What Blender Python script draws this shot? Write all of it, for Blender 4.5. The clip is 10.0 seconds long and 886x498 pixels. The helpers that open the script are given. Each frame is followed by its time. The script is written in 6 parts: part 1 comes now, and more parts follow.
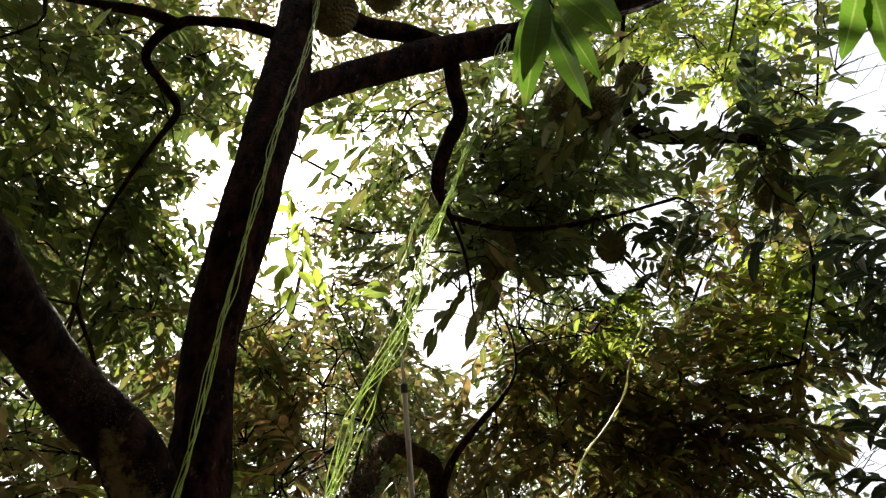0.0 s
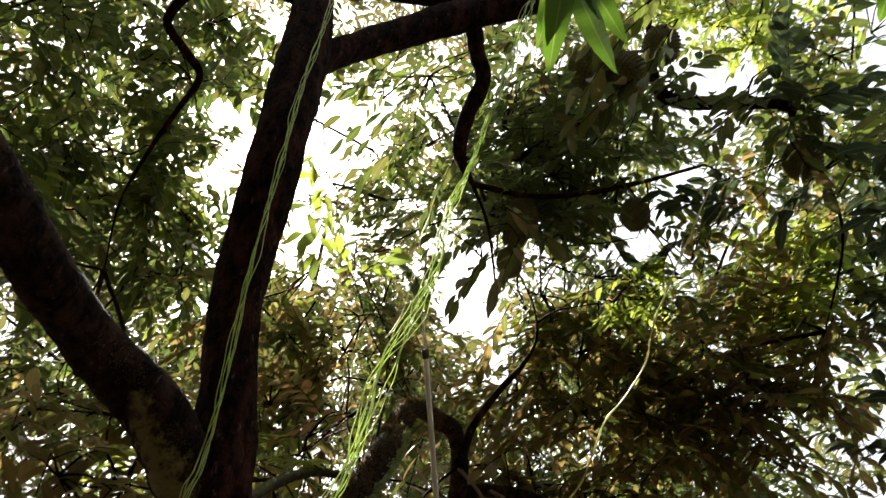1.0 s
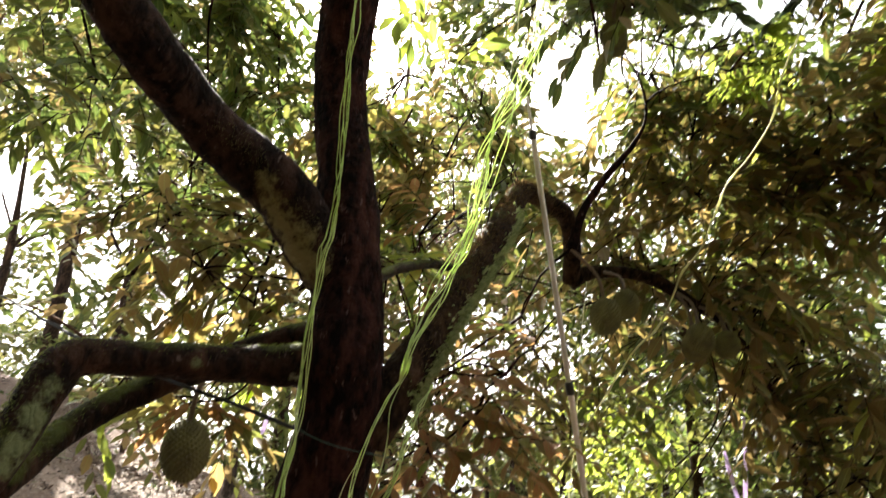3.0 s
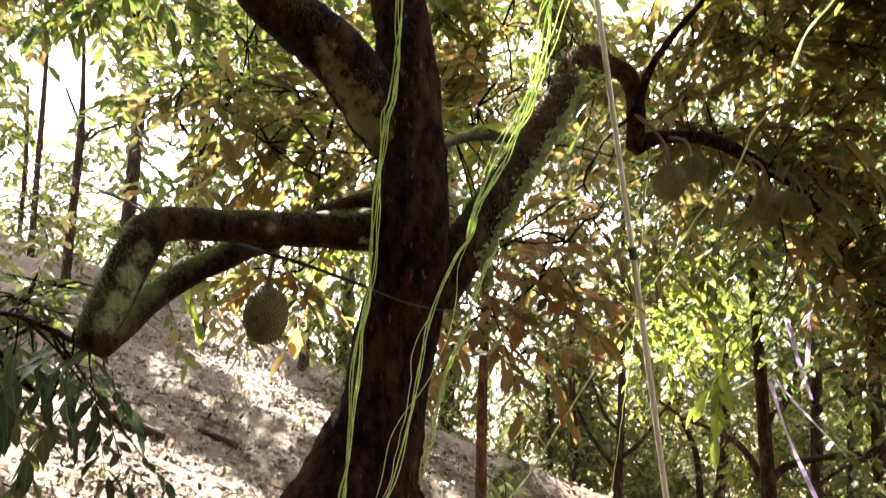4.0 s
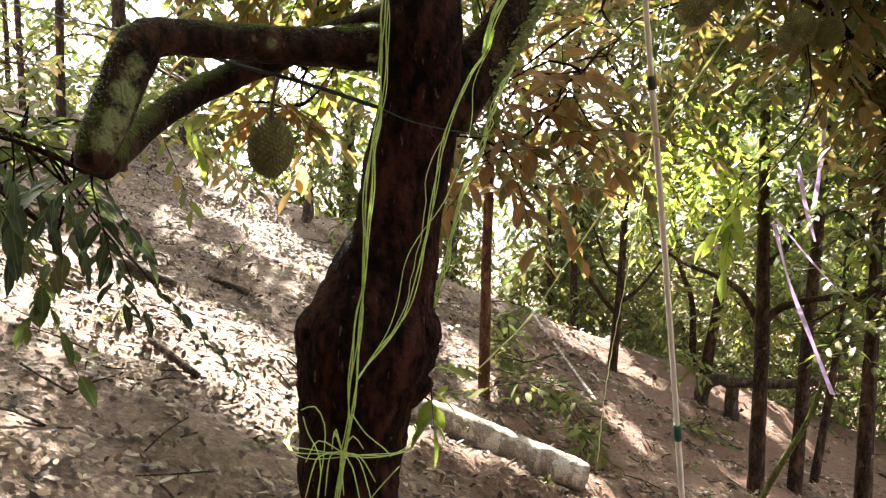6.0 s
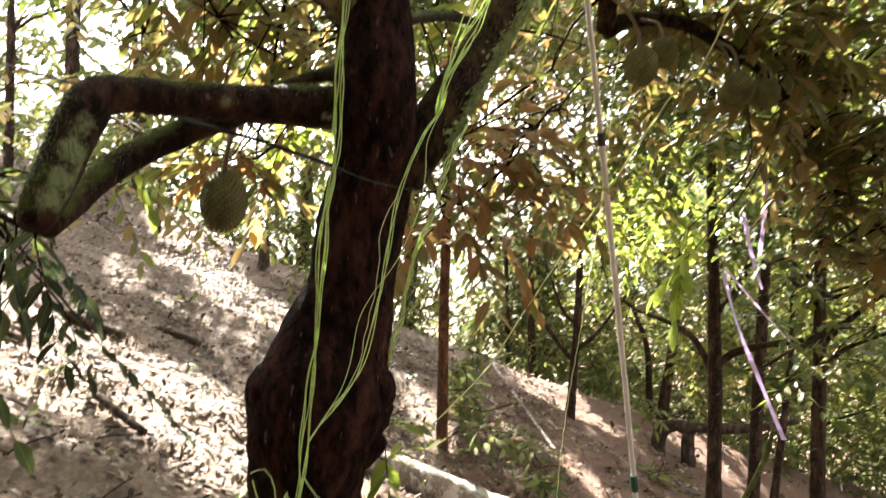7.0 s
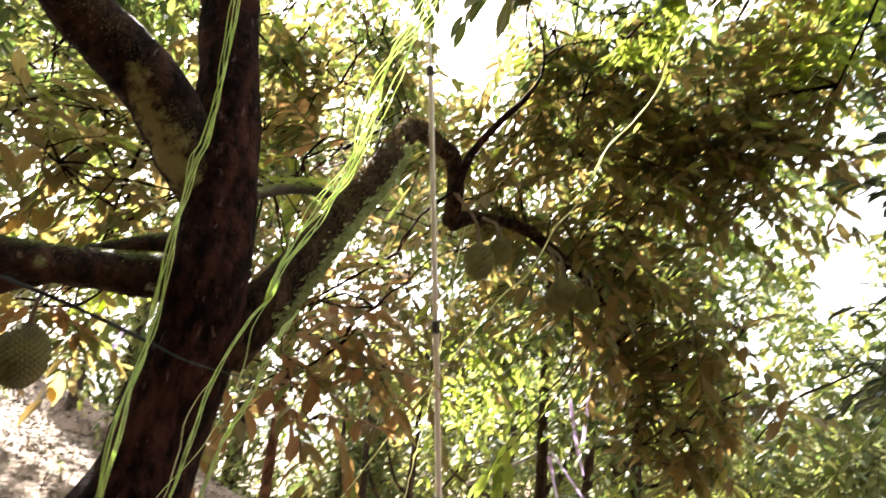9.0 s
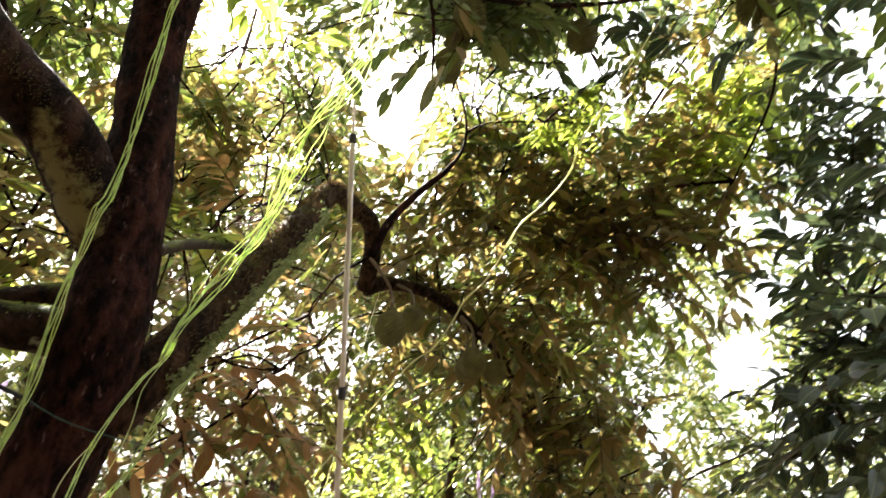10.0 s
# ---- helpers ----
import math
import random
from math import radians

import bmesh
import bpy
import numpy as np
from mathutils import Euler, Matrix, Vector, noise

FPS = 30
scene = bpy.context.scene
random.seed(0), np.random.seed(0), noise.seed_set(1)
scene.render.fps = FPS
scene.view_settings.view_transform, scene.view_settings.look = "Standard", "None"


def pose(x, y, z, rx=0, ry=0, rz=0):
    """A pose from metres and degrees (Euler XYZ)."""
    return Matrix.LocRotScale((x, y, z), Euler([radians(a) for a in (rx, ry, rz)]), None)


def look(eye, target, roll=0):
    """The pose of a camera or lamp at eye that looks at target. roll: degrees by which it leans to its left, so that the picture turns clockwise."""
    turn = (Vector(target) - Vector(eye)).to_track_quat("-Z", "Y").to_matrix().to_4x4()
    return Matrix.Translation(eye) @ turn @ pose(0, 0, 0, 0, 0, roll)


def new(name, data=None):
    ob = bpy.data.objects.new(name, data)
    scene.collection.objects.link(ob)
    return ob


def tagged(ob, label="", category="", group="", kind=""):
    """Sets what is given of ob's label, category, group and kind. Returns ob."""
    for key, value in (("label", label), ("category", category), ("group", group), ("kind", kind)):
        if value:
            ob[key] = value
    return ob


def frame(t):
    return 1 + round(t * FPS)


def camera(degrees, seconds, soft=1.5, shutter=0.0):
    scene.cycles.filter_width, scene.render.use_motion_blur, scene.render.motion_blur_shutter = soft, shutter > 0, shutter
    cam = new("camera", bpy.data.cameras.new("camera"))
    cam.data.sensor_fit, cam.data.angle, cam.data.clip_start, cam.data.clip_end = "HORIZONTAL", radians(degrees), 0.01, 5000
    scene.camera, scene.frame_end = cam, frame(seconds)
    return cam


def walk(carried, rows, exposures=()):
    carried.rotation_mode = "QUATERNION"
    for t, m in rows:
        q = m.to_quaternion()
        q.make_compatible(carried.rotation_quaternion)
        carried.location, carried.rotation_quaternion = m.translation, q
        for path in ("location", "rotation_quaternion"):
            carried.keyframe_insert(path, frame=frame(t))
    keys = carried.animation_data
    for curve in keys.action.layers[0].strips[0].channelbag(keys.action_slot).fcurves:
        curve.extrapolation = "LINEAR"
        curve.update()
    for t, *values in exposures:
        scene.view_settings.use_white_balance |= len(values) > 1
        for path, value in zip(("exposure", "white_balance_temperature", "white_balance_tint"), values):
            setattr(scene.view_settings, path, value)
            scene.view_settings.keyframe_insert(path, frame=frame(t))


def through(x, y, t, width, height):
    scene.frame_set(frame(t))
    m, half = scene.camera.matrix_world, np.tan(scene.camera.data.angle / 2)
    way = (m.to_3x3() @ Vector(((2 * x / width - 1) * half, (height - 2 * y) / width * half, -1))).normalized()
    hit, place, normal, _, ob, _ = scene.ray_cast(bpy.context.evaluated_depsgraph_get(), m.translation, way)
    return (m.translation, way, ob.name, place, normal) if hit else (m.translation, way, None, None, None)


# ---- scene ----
# ---- camera and walk ----
cam = camera(65.78, 10.0, soft=1.3, shutter=0.5)
PATH = [  # seconds, x, y, z, pitch, roll, yaw
    (0.0, -0.0, 0.0, 2.05, 37.06, -0.88, -0.66),
    (0.5, 0.0, 0.002, 2.053, 36.34, -1.45, -0.24),
    (1.0, 0.001, 0.002, 2.053, 34.27, -2.15, 0.69),
    (1.5, 0.005, -0.01, 2.061, 30.74, -3.13, 3.47),
    (2.0, -0.0, 0.044, 2.022, 24.57, -3.0, 5.74),
    (2.2, -0.008, 0.062, 2.006, 23.52, -2.71, 6.53),
    (3.3, -0.066, 0.122, 1.896, 16.83, -1.06, 11.65),
    (3.5, -0.069, 0.126, 1.885, 14.53, -0.89, 13.16),
    (4.0, -0.073, 0.107, 1.864, 9.77, -0.99, 14.72),
    (4.5, -0.088, 0.133, 1.843, 5.57, -0.44, 14.78),
    (5.0, -0.105, 0.147, 1.824, 2.89, -0.41, 15.01),
    (5.5, -0.118, 0.158, 1.802, -0.25, -0.3, 15.0),
    (5.7, -0.123, 0.164, 1.787, -2.2, -0.3, 15.09),
    (6.8, -0.115, 0.184, 1.79, -1.38, -1.05, 13.05),
    (7.0, -0.111, 0.17, 1.813, 1.67, -0.38, 11.38),
    (7.5, -0.083, 0.14, 1.838, 2.72, -0.62, 9.88),
    (8.0, -0.063, 0.106, 1.869, 6.84, -2.53, 6.66),
    (8.5, -0.056, 0.128, 1.884, 10.06, -3.9, 3.02),
    (9.0, -0.05, 0.135, 1.912, 15.03, -4.87, -1.67),
    (9.5, -0.025, 0.127, 1.923, 17.85, -5.55, -5.21),
    (10.0, -0.019, 0.104, 1.929, 20.93, -6.12, -8.94),
]
EXPOSURES = [(0.0, 1.37), (2.0, 2.13), (3.5, 2.92), (4.5, 3.2), (5.5, 3.2), (8.0, 3.22), (9.0, 3.4), (10.0, 3.24)]

walk(cam, [(t, pose(x, y, z, 90 + pitch, roll, yaw)) for t, x, y, z, pitch, roll, yaw in PATH], EXPOSURES)

# ---- world and sun ----
SUN_AZ, SUN_EL = -23.5, 41.0            # degrees to the right of +y, degrees above the horizon
world = bpy.data.worlds.new("sky")
scene.world = world
world.use_nodes = True
wn, wl = world.node_tree.nodes, world.node_tree.links
sky = wn.new("ShaderNodeTexSky")
sky.sky_type, sky.sun_disc = "NISHITA", False
sky.sun_elevation, sky.sun_rotation = radians(SUN_EL), radians(SUN_AZ)
sky.dust_density, sky.air_density, sky.ozone_density = 6.0, 1.0, 1.0
haze = wn.new("ShaderNodeHueSaturation")                      # thin white haze over the blue
haze.inputs["Saturation"].default_value, haze.inputs["Value"].default_value = 0.55, 1.15
wl.new(sky.outputs[0], haze.inputs["Color"])
veil = wn.new("ShaderNodeVectorMath")                         # even white added to brighten the whole sky
veil.operation = "ADD"
veil.inputs[1].default_value = (7.0, 7.3, 7.6)
wl.new(haze.outputs[0], veil.inputs[0])
wl.new(veil.outputs[0], wn["Background"].inputs[0])
wn["Background"].inputs[1].default_value = 0.041
sun = new("sun", bpy.data.lights.new("sun", "SUN"))
sun.data.energy, sun.data.angle, sun.data.color = 5.0, radians(0.5), (1.0, 0.93, 0.82)
to_sun = Vector((math.sin(radians(SUN_AZ)) * math.cos(radians(SUN_EL)), math.cos(radians(SUN_AZ)) * math.cos(radians(SUN_EL)), math.sin(radians(SUN_EL))))
sun.matrix_world = look(to_sun * 40, (0, 0, 0))


# ---- materials ----
def material(name, rough=0.6, metal=0.0):
    m = bpy.data.materials.new(name)
    m.use_nodes = True
    b = m.node_tree.nodes["Principled BSDF"]
    b.inputs["Roughness"].default_value, b.inputs["Metallic"].default_value = rough, metal
    return m, m.node_tree.nodes, m.node_tree.links, b


def tex_noise(n, l, scale, detail=6, coords=None, stretch=None, rough=0.6):
    t = n.new("ShaderNodeTexNoise")
    t.inputs["Scale"].default_value, t.inputs["Detail"].default_value, t.inputs["Roughness"].default_value = scale, detail, rough
    c = n.new("ShaderNodeTexCoord").outputs["Object"] if coords is None else coords
    if stretch:
        mp = n.new("ShaderNodeMapping")
        mp.inputs["Scale"].default_value = stretch
        l.new(c, mp.inputs[0])
        c = mp.outputs[0]
    l.new(c, t.inputs["Vector"])
    return t


def ramp(n, l, source, stops):
    r = n.new("ShaderNodeValToRGB")
    while len(r.color_ramp.elements) < len(stops):
        r.color_ramp.elements.new(0.5)
    for e, (p, c) in zip(r.color_ramp.elements, stops):
        e.position, e.color = p, (*c, 1) if len(c) == 3 else c
    l.new(source, r.inputs[0])
    return r


def mix(n, l, fac, a, b):
    x = n.new("ShaderNodeMix")
    x.data_type = "RGBA"
    for s, v in ((x.inputs["Factor"], fac), (x.inputs["A"], a), (x.inputs["B"], b)):
        if isinstance(v, (tuple, float, int)):
            s.default_value = (*v, 1) if isinstance(v, tuple) else v
        else:
            l.new(v, s)
    return x.outputs["Result"]


def grey(v):
    return (v, v, v)


def bump(n, l, b, height, strength=0.5, dist=0.01):
    k = n.new("ShaderNodeBump")
    k.inputs["Strength"].default_value, k.inputs["Distance"].default_value = strength, dist
    l.new(height, k.inputs["Height"])
    l.new(k.outputs[0], b.inputs["Normal"])


def bark_material(name, dark, warm, lichen, moss, lichen_amount=0.62, moss_amount=0.55, rough=0.62, spots=()):
    m, n, l, b = material(name, rough)
    b.inputs["Specular IOR Level"].default_value = 0.07
    big = tex_noise(n, l, 5.0, 5)
    fine = tex_noise(n, l, 40.0, 8, stretch=(1, 1, 0.5))
    col = mix(n, l, ramp(n, l, fine.outputs[0], [(0.42, grey(0)), (0.70, grey(1))]).outputs[0], dark, warm)
    flake = tex_noise(n, l, 15.0, 8, stretch=(1, 1, 0.4))
    col = mix(n, l, ramp(n, l, flake.outputs[0], [(0.50, grey(0)), (0.66, grey(0.85))]).outputs[0], col, tuple(c * 1.9 for c in warm))
    peel = tex_noise(n, l, 58.0, 4, stretch=(1, 1, 0.3))
    col = mix(n, l, ramp(n, l, peel.outputs[0], [(0.638, grey(0)), (0.70, grey(0.75))]).outputs[0], col, tuple(c * 2.0 + 0.05 for c in warm))
    patch = tex_noise(n, l, 7.5, 7)
    col = mix(n, l, ramp(n, l, patch.outputs[0], [(lichen_amount, grey(0)), (lichen_amount + 0.05, grey(1))]).outputs[0], col, lichen)
    geo = n.new("ShaderNodeNewGeometry")
    sep = n.new("ShaderNodeSeparateXYZ")
    l.new(geo.outputs["Normal"], sep.inputs[0])
    add = n.new("ShaderNodeMath")
    add.operation = "MULTIPLY_ADD"
    l.new(sep.outputs["Z"], add.inputs[0])
    add.inputs[1].default_value = 0.28
    l.new(big.outputs[0], add.inputs[2])
    col = mix(n, l, ramp(n, l, add.outputs[0], [(moss_amount, grey(0)), (moss_amount + 0.16, grey(1))]).outputs[0], col, moss)
    speck = tex_noise(n, l, 22.0, 8, rough=0.75)
    for centre, radius, colour in spots:                    # single patches of lichen and moss
        far = n.new("ShaderNodeVectorMath")
        far.operation = "DISTANCE"
        l.new(n.new("ShaderNodeTexCoord").outputs["Object"], far.inputs[0])
        far.inputs[1].default_value = centre
        edge = n.new("ShaderNodeMath")
        edge.operation = "MULTIPLY_ADD"
        l.new(far.outputs["Value"], edge.inputs[0])
        edge.inputs[1].default_value = 0.5 / radius
        ragged = n.new("ShaderNodeMath")
        ragged.operation = "MULTIPLY"
        ragged.inputs[1].default_value = 1.3
        l.new(speck.outputs[0], ragged.inputs[0])
        l.new(ragged.outputs[0], edge.inputs[2])
        col = mix(n, l, ramp(n, l, edge.outputs[0], [(0.78, grey(0.85)), (1.0, grey(0))]).outputs[0], col, colour)
    l.new(col, b.inputs["Base Color"])
    cells = n.new("ShaderNodeTexVoronoi")
    cells.feature = "DISTANCE_TO_EDGE"
    cells.inputs["Scale"].default_value = 34.0
    warp = n.new("ShaderNodeVectorMath")
    warp.operation = "MULTIPLY_ADD"
    l.new(tex_noise(n, l, 9.0, 3).outputs["Color"], warp.inputs[0])
    warp.inputs[1].default_value = (0.12, 0.12, 0.12)
    l.new(n.new("ShaderNodeTexCoord").outputs["Object"], warp.inputs[2])
    l.new(warp.outputs[0], cells.inputs["Vector"])
    h = n.new("ShaderNodeMath")
    h.operation = "MULTIPLY_ADD"
    l.new(tex_noise(n, l, 55.0, 8, rough=0.7).outputs[0], h.inputs[0])
    h.inputs[1].default_value = 0.8
    l.new(cells.outputs["Distance"], h.inputs[2])
    bump(n, l, b, h.outputs[0], 1.0, 0.012)
    return m


LICHEN_AT = [(-1.115, 1.399, 2.103), (-1.122, 1.38, 2.044), (-1.131, 1.36, 1.991), (-1.136, 1.343, 1.946), (-0.916, 1.618, 2.19)]
STRIPE_AT = [(-0.801, 1.626, 2.661), (-0.796, 1.649, 2.631), (-0.788, 1.667, 2.599), (-0.772, 1.683, 2.575), (-0.756, 1.696, 2.55), (-0.734, 1.708, 2.523), (-0.717, 1.724, 2.496), (-0.699, 1.733, 2.469)]
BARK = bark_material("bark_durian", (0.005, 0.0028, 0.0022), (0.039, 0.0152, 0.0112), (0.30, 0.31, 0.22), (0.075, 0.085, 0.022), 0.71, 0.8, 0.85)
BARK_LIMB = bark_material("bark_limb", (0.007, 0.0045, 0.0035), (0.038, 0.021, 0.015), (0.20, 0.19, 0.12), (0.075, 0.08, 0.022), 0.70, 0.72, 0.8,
                          [(p, r, (0.25, 0.225, 0.105)) for p, r in zip(STRIPE_AT, (0.05, 0.058, 0.062, 0.072, 0.085, 0.095, 0.095, 0.085))])
BARK_MOSSY = bark_material("bark_mossy", (0.011, 0.007, 0.005), (0.048, 0.025, 0.016), (0.36, 0.38, 0.27), (0.085, 0.10, 0.024), 0.70, 0.60, 0.62,
                           [(p, r, (0.21, 0.24, 0.11)) for p, r in zip(LICHEN_AT, (0.05, 0.055, 0.055, 0.045, 0.03))])
BARK_BROWN = bark_material("bark_brown", (0.010, 0.006, 0.004), (0.048, 0.028, 0.016), (0.20, 0.20, 0.11), (0.085, 0.09, 0.03), 0.71, 0.74, 0.8)
BARK_FAR = bark_material("bark_forest", (0.018, 0.012, 0.009), (0.060, 0.036, 0.024), (0.28, 0.27, 0.22), (0.08, 0.09, 0.03), 0.66, 0.70, 0.8)
BARK_RED = bark_material("bark_reddish", (0.05, 0.026, 0.017), (0.13, 0.062, 0.037), (0.30, 0.24, 0.18), (0.09, 0.08, 0.04), 0.72, 0.85, 0.8)
MOSS_STICK = bark_material("mossy_stick", (0.05, 0.048, 0.018), (0.12, 0.115, 0.04), (0.22, 0.22, 0.10), (0.11, 0.12, 0.035), 0.66, 0.6, 0.8)
# pale wood, lightened further so its colour carries the sun on the log
LOG_WOOD = bark_material("pale_sunlit_wood", (0.24, 0.20, 0.17), (0.42, 0.37, 0.32), (0.62, 0.59, 0.54), (0.12, 0.11, 0.08), 0.55, 0.9, 0.85)
DEAD_WOOD = bark_material("dead_wood", (0.030, 0.022, 0.017), (0.085, 0.060, 0.045), (0.22, 0.20, 0.17), (0.08, 0.08, 0.04), 0.72, 0.85, 0.85)


def leaf_material(name, stops, thin=0.37, rough=0.42, shine=0.3):
    """A leaf blade: each leaf takes its own colour, the midrib is paler, and light from behind comes through."""
    m, n, l, b = material(name, rough)
    b.inputs["Specular IOR Level"].default_value = shine
    geo = n.new("ShaderNodeNewGeometry")
    col = ramp(n, l, geo.outputs["Random Per Island"], stops).outputs[0]
    blotch = tex_noise(n, l, 30.0, 4)
    col = mix(n, l, ramp(n, l, blotch.outputs[0], [(0.55, grey(0)), (0.75, grey(0.45))]).outputs[0], col, (0.10, 0.085, 0.03))
    uv = n.new("ShaderNodeUVMap")
    sep = n.new("ShaderNodeSeparateXYZ")
    l.new(uv.outputs[0], sep.inputs[0])
    rib = n.new("ShaderNodeMath")
    rib.operation = "ABSOLUTE"
    l.new(sep.outputs["Y"], rib.inputs[0])
    col = mix(n, l, ramp(n, l, rib.outputs[0], [(0.012, grey(0.45)), (0.045, grey(0))]).outputs[0], col, (0.20, 0.22, 0.08))
    l.new(col, b.inputs["Base Color"])
    wave = n.new("ShaderNodeTexWave")
    wave.inputs["Scale"].default_value, wave.inputs["Distortion"].default_value = 6.0, 1.0
    l.new(uv.outputs[0], wave.inputs["Vector"])
    bump(n, l, b, wave.outputs["Fac"], 0.15, 0.002)
    tr = n.new("ShaderNodeBsdfTranslucent")
    hsv = n.new("ShaderNodeHueSaturation")
    hsv.inputs["Saturation"].default_value, hsv.inputs["Value"].default_value = 1.05, 2.7
    l.new(col, hsv.inputs["Color"])
    l.new(hsv.outputs[0], tr.inputs["Color"])
    sh = n.new("ShaderNodeMixShader")
    sh.inputs[0].default_value = thin
    l.new(b.outputs[0], sh.inputs[1])
    l.new(tr.outputs[0], sh.inputs[2])
    l.new(sh.outputs[0], n["Material Output"].inputs["Surface"])
    return m


GREEN, OLIVE, BROWN, LIME, DARK = (0.10, 0.135, 0.03), (0.13, 0.12, 0.038), (0.21, 0.155, 0.068), (0.18, 0.215, 0.04), (0.05, 0.075, 0.022)
LEAF_GREEN = leaf_material("leaf_green", [(0.0, DARK), (0.4, (0.075, 0.105, 0.025)), (0.7, OLIVE), (0.85, GREEN), (0.95, LIME)], 0.28)
LEAF_BROWN = leaf_material("leaf_coppery", [(0.0, (0.09, 0.085, 0.03)), (0.3, (0.16, 0.105, 0.042)), (0.6, (0.20, 0.105, 0.048)), (0.85, (0.22, 0.135, 0.06)), (0.95, GREEN)], 0.48)
LEAF_GOLD = leaf_material("leaf_golden", [(0.0, (0.07, 0.085, 0.022)), (0.25, (0.105, 0.095, 0.032)), (0.5, (0.145, 0.11, 0.042)), (0.75, (0.17, 0.115, 0.048)), (0.9, (0.19, 0.15, 0.05)), (0.97, LIME)], 0.44)
LEAF_MIXED = leaf_material("leaf_mixed", [(0.0, DARK), (0.25, OLIVE), (0.55, GREEN), (0.75, BROWN), (0.95, (0.22, 0.16, 0.08))], 0.25)
# darker leaf copy for inner and hanging clumps; shade is put into its colour
LEAF_DIM = leaf_material("leaf_dim", [(0.0, DARK), (0.5, (0.06, 0.08, 0.022)), (0.85, (0.085, 0.085, 0.03)), (1.0, GREEN)], 0.3)
# paler yellow-green leaf; on crown clumps its colour stands in for sunlight
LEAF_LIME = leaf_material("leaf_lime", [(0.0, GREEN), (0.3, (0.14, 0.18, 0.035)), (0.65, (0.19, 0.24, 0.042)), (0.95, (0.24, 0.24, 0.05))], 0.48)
LEAF_BLADE = leaf_material("leaf_blade", [(0.0, (0.04, 0.085, 0.012)), (0.6, (0.06, 0.115, 0.016)), (1.0, (0.085, 0.14, 0.02))], 0.4, 0.3, 0.45)
MOSS = leaf_material("moss", [(0.0, (0.05, 0.06, 0.015)), (0.5, (0.10, 0.12, 0.03)), (1.0, (0.16, 0.18, 0.05))], 0.4, 0.8)
MOSS_BROWN = leaf_material("moss_brown", [(0.0, (0.025, 0.013, 0.007)), (0.6, (0.065, 0.036, 0.018)), (1.0, (0.10, 0.068, 0.027))], 0.2, 0.9)
MOSS_PALE = leaf_material("lichen_pale", [(0.0, (0.14, 0.17, 0.07)), (0.6, (0.24, 0.28, 0.12)), (1.0, (0.30, 0.31, 0.17))], 0.3, 0.9)
MOSS_OLIVE = leaf_material("moss_olive", [(0.0, (0.06, 0.055, 0.022)), (0.6, (0.13, 0.12, 0.05)), (1.0, (0.17, 0.15, 0.07))], 0.2, 0.9)
# near-black leaf copy; the backlit silhouette is put into its colour
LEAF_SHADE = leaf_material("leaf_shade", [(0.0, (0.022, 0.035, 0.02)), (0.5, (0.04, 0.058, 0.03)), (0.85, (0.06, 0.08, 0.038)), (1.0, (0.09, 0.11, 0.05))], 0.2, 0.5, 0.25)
# yellow-green copy of the far leaves; sunlight is put into its colour
LEAF_SUNLIT = leaf_material("leaf_sunlit", [(0.0, (0.07, 0.09, 0.025)), (0.35, OLIVE), (0.7, (0.16, 0.18, 0.04)), (1.0, (0.22, 0.24, 0.05))], 0.5, 0.6, 0.15)
LEAF_FAR = leaf_material("leaf_far", [(0.0, DARK), (0.25, (0.08, 0.10, 0.035)), (0.5, OLIVE), (0.75, (0.12, 0.15, 0.04)), (0.95, (0.16, 0.15, 0.06))], 0.2, 0.75, 0.15)


def litter_material():
    m, n, l, b = material("dry_leaf", 0.75)
    geo = n.new("ShaderNodeNewGeometry")
    col = ramp(n, l, geo.outputs["Random Per Island"], [(0.0, (0.022, 0.012, 0.007)), (0.24, (0.08, 0.046, 0.027)), (0.5, (0.19, 0.120, 0.073)), (0.76, (0.32, 0.225, 0.150)), (0.93, (0.50, 0.415, 0.325)), (0.97, (0.15, 0.15, 0.06))]).outputs[0]
    spot = tex_noise(n, l, 60.0, 3)
    col = mix(n, l, ramp(n, l, spot.outputs[0], [(0.5, grey(0)), (0.8, grey(0.6))]).outputs[0], col, (0.12, 0.08, 0.05))
    mottle = tex_noise(n, l, 2.6, 6, stretch=(0.8, 1.8, 1.0), rough=0.7)           # large drifts mottled darker by noise
    col = mix(n, l, ramp(n, l, mottle.outputs[0], [(0.46, grey(0)), (0.62, grey(0.6))]).outputs[0], col, (0.026, 0.015, 0.010))
    l.new(col, b.inputs["Base Color"])
    return m


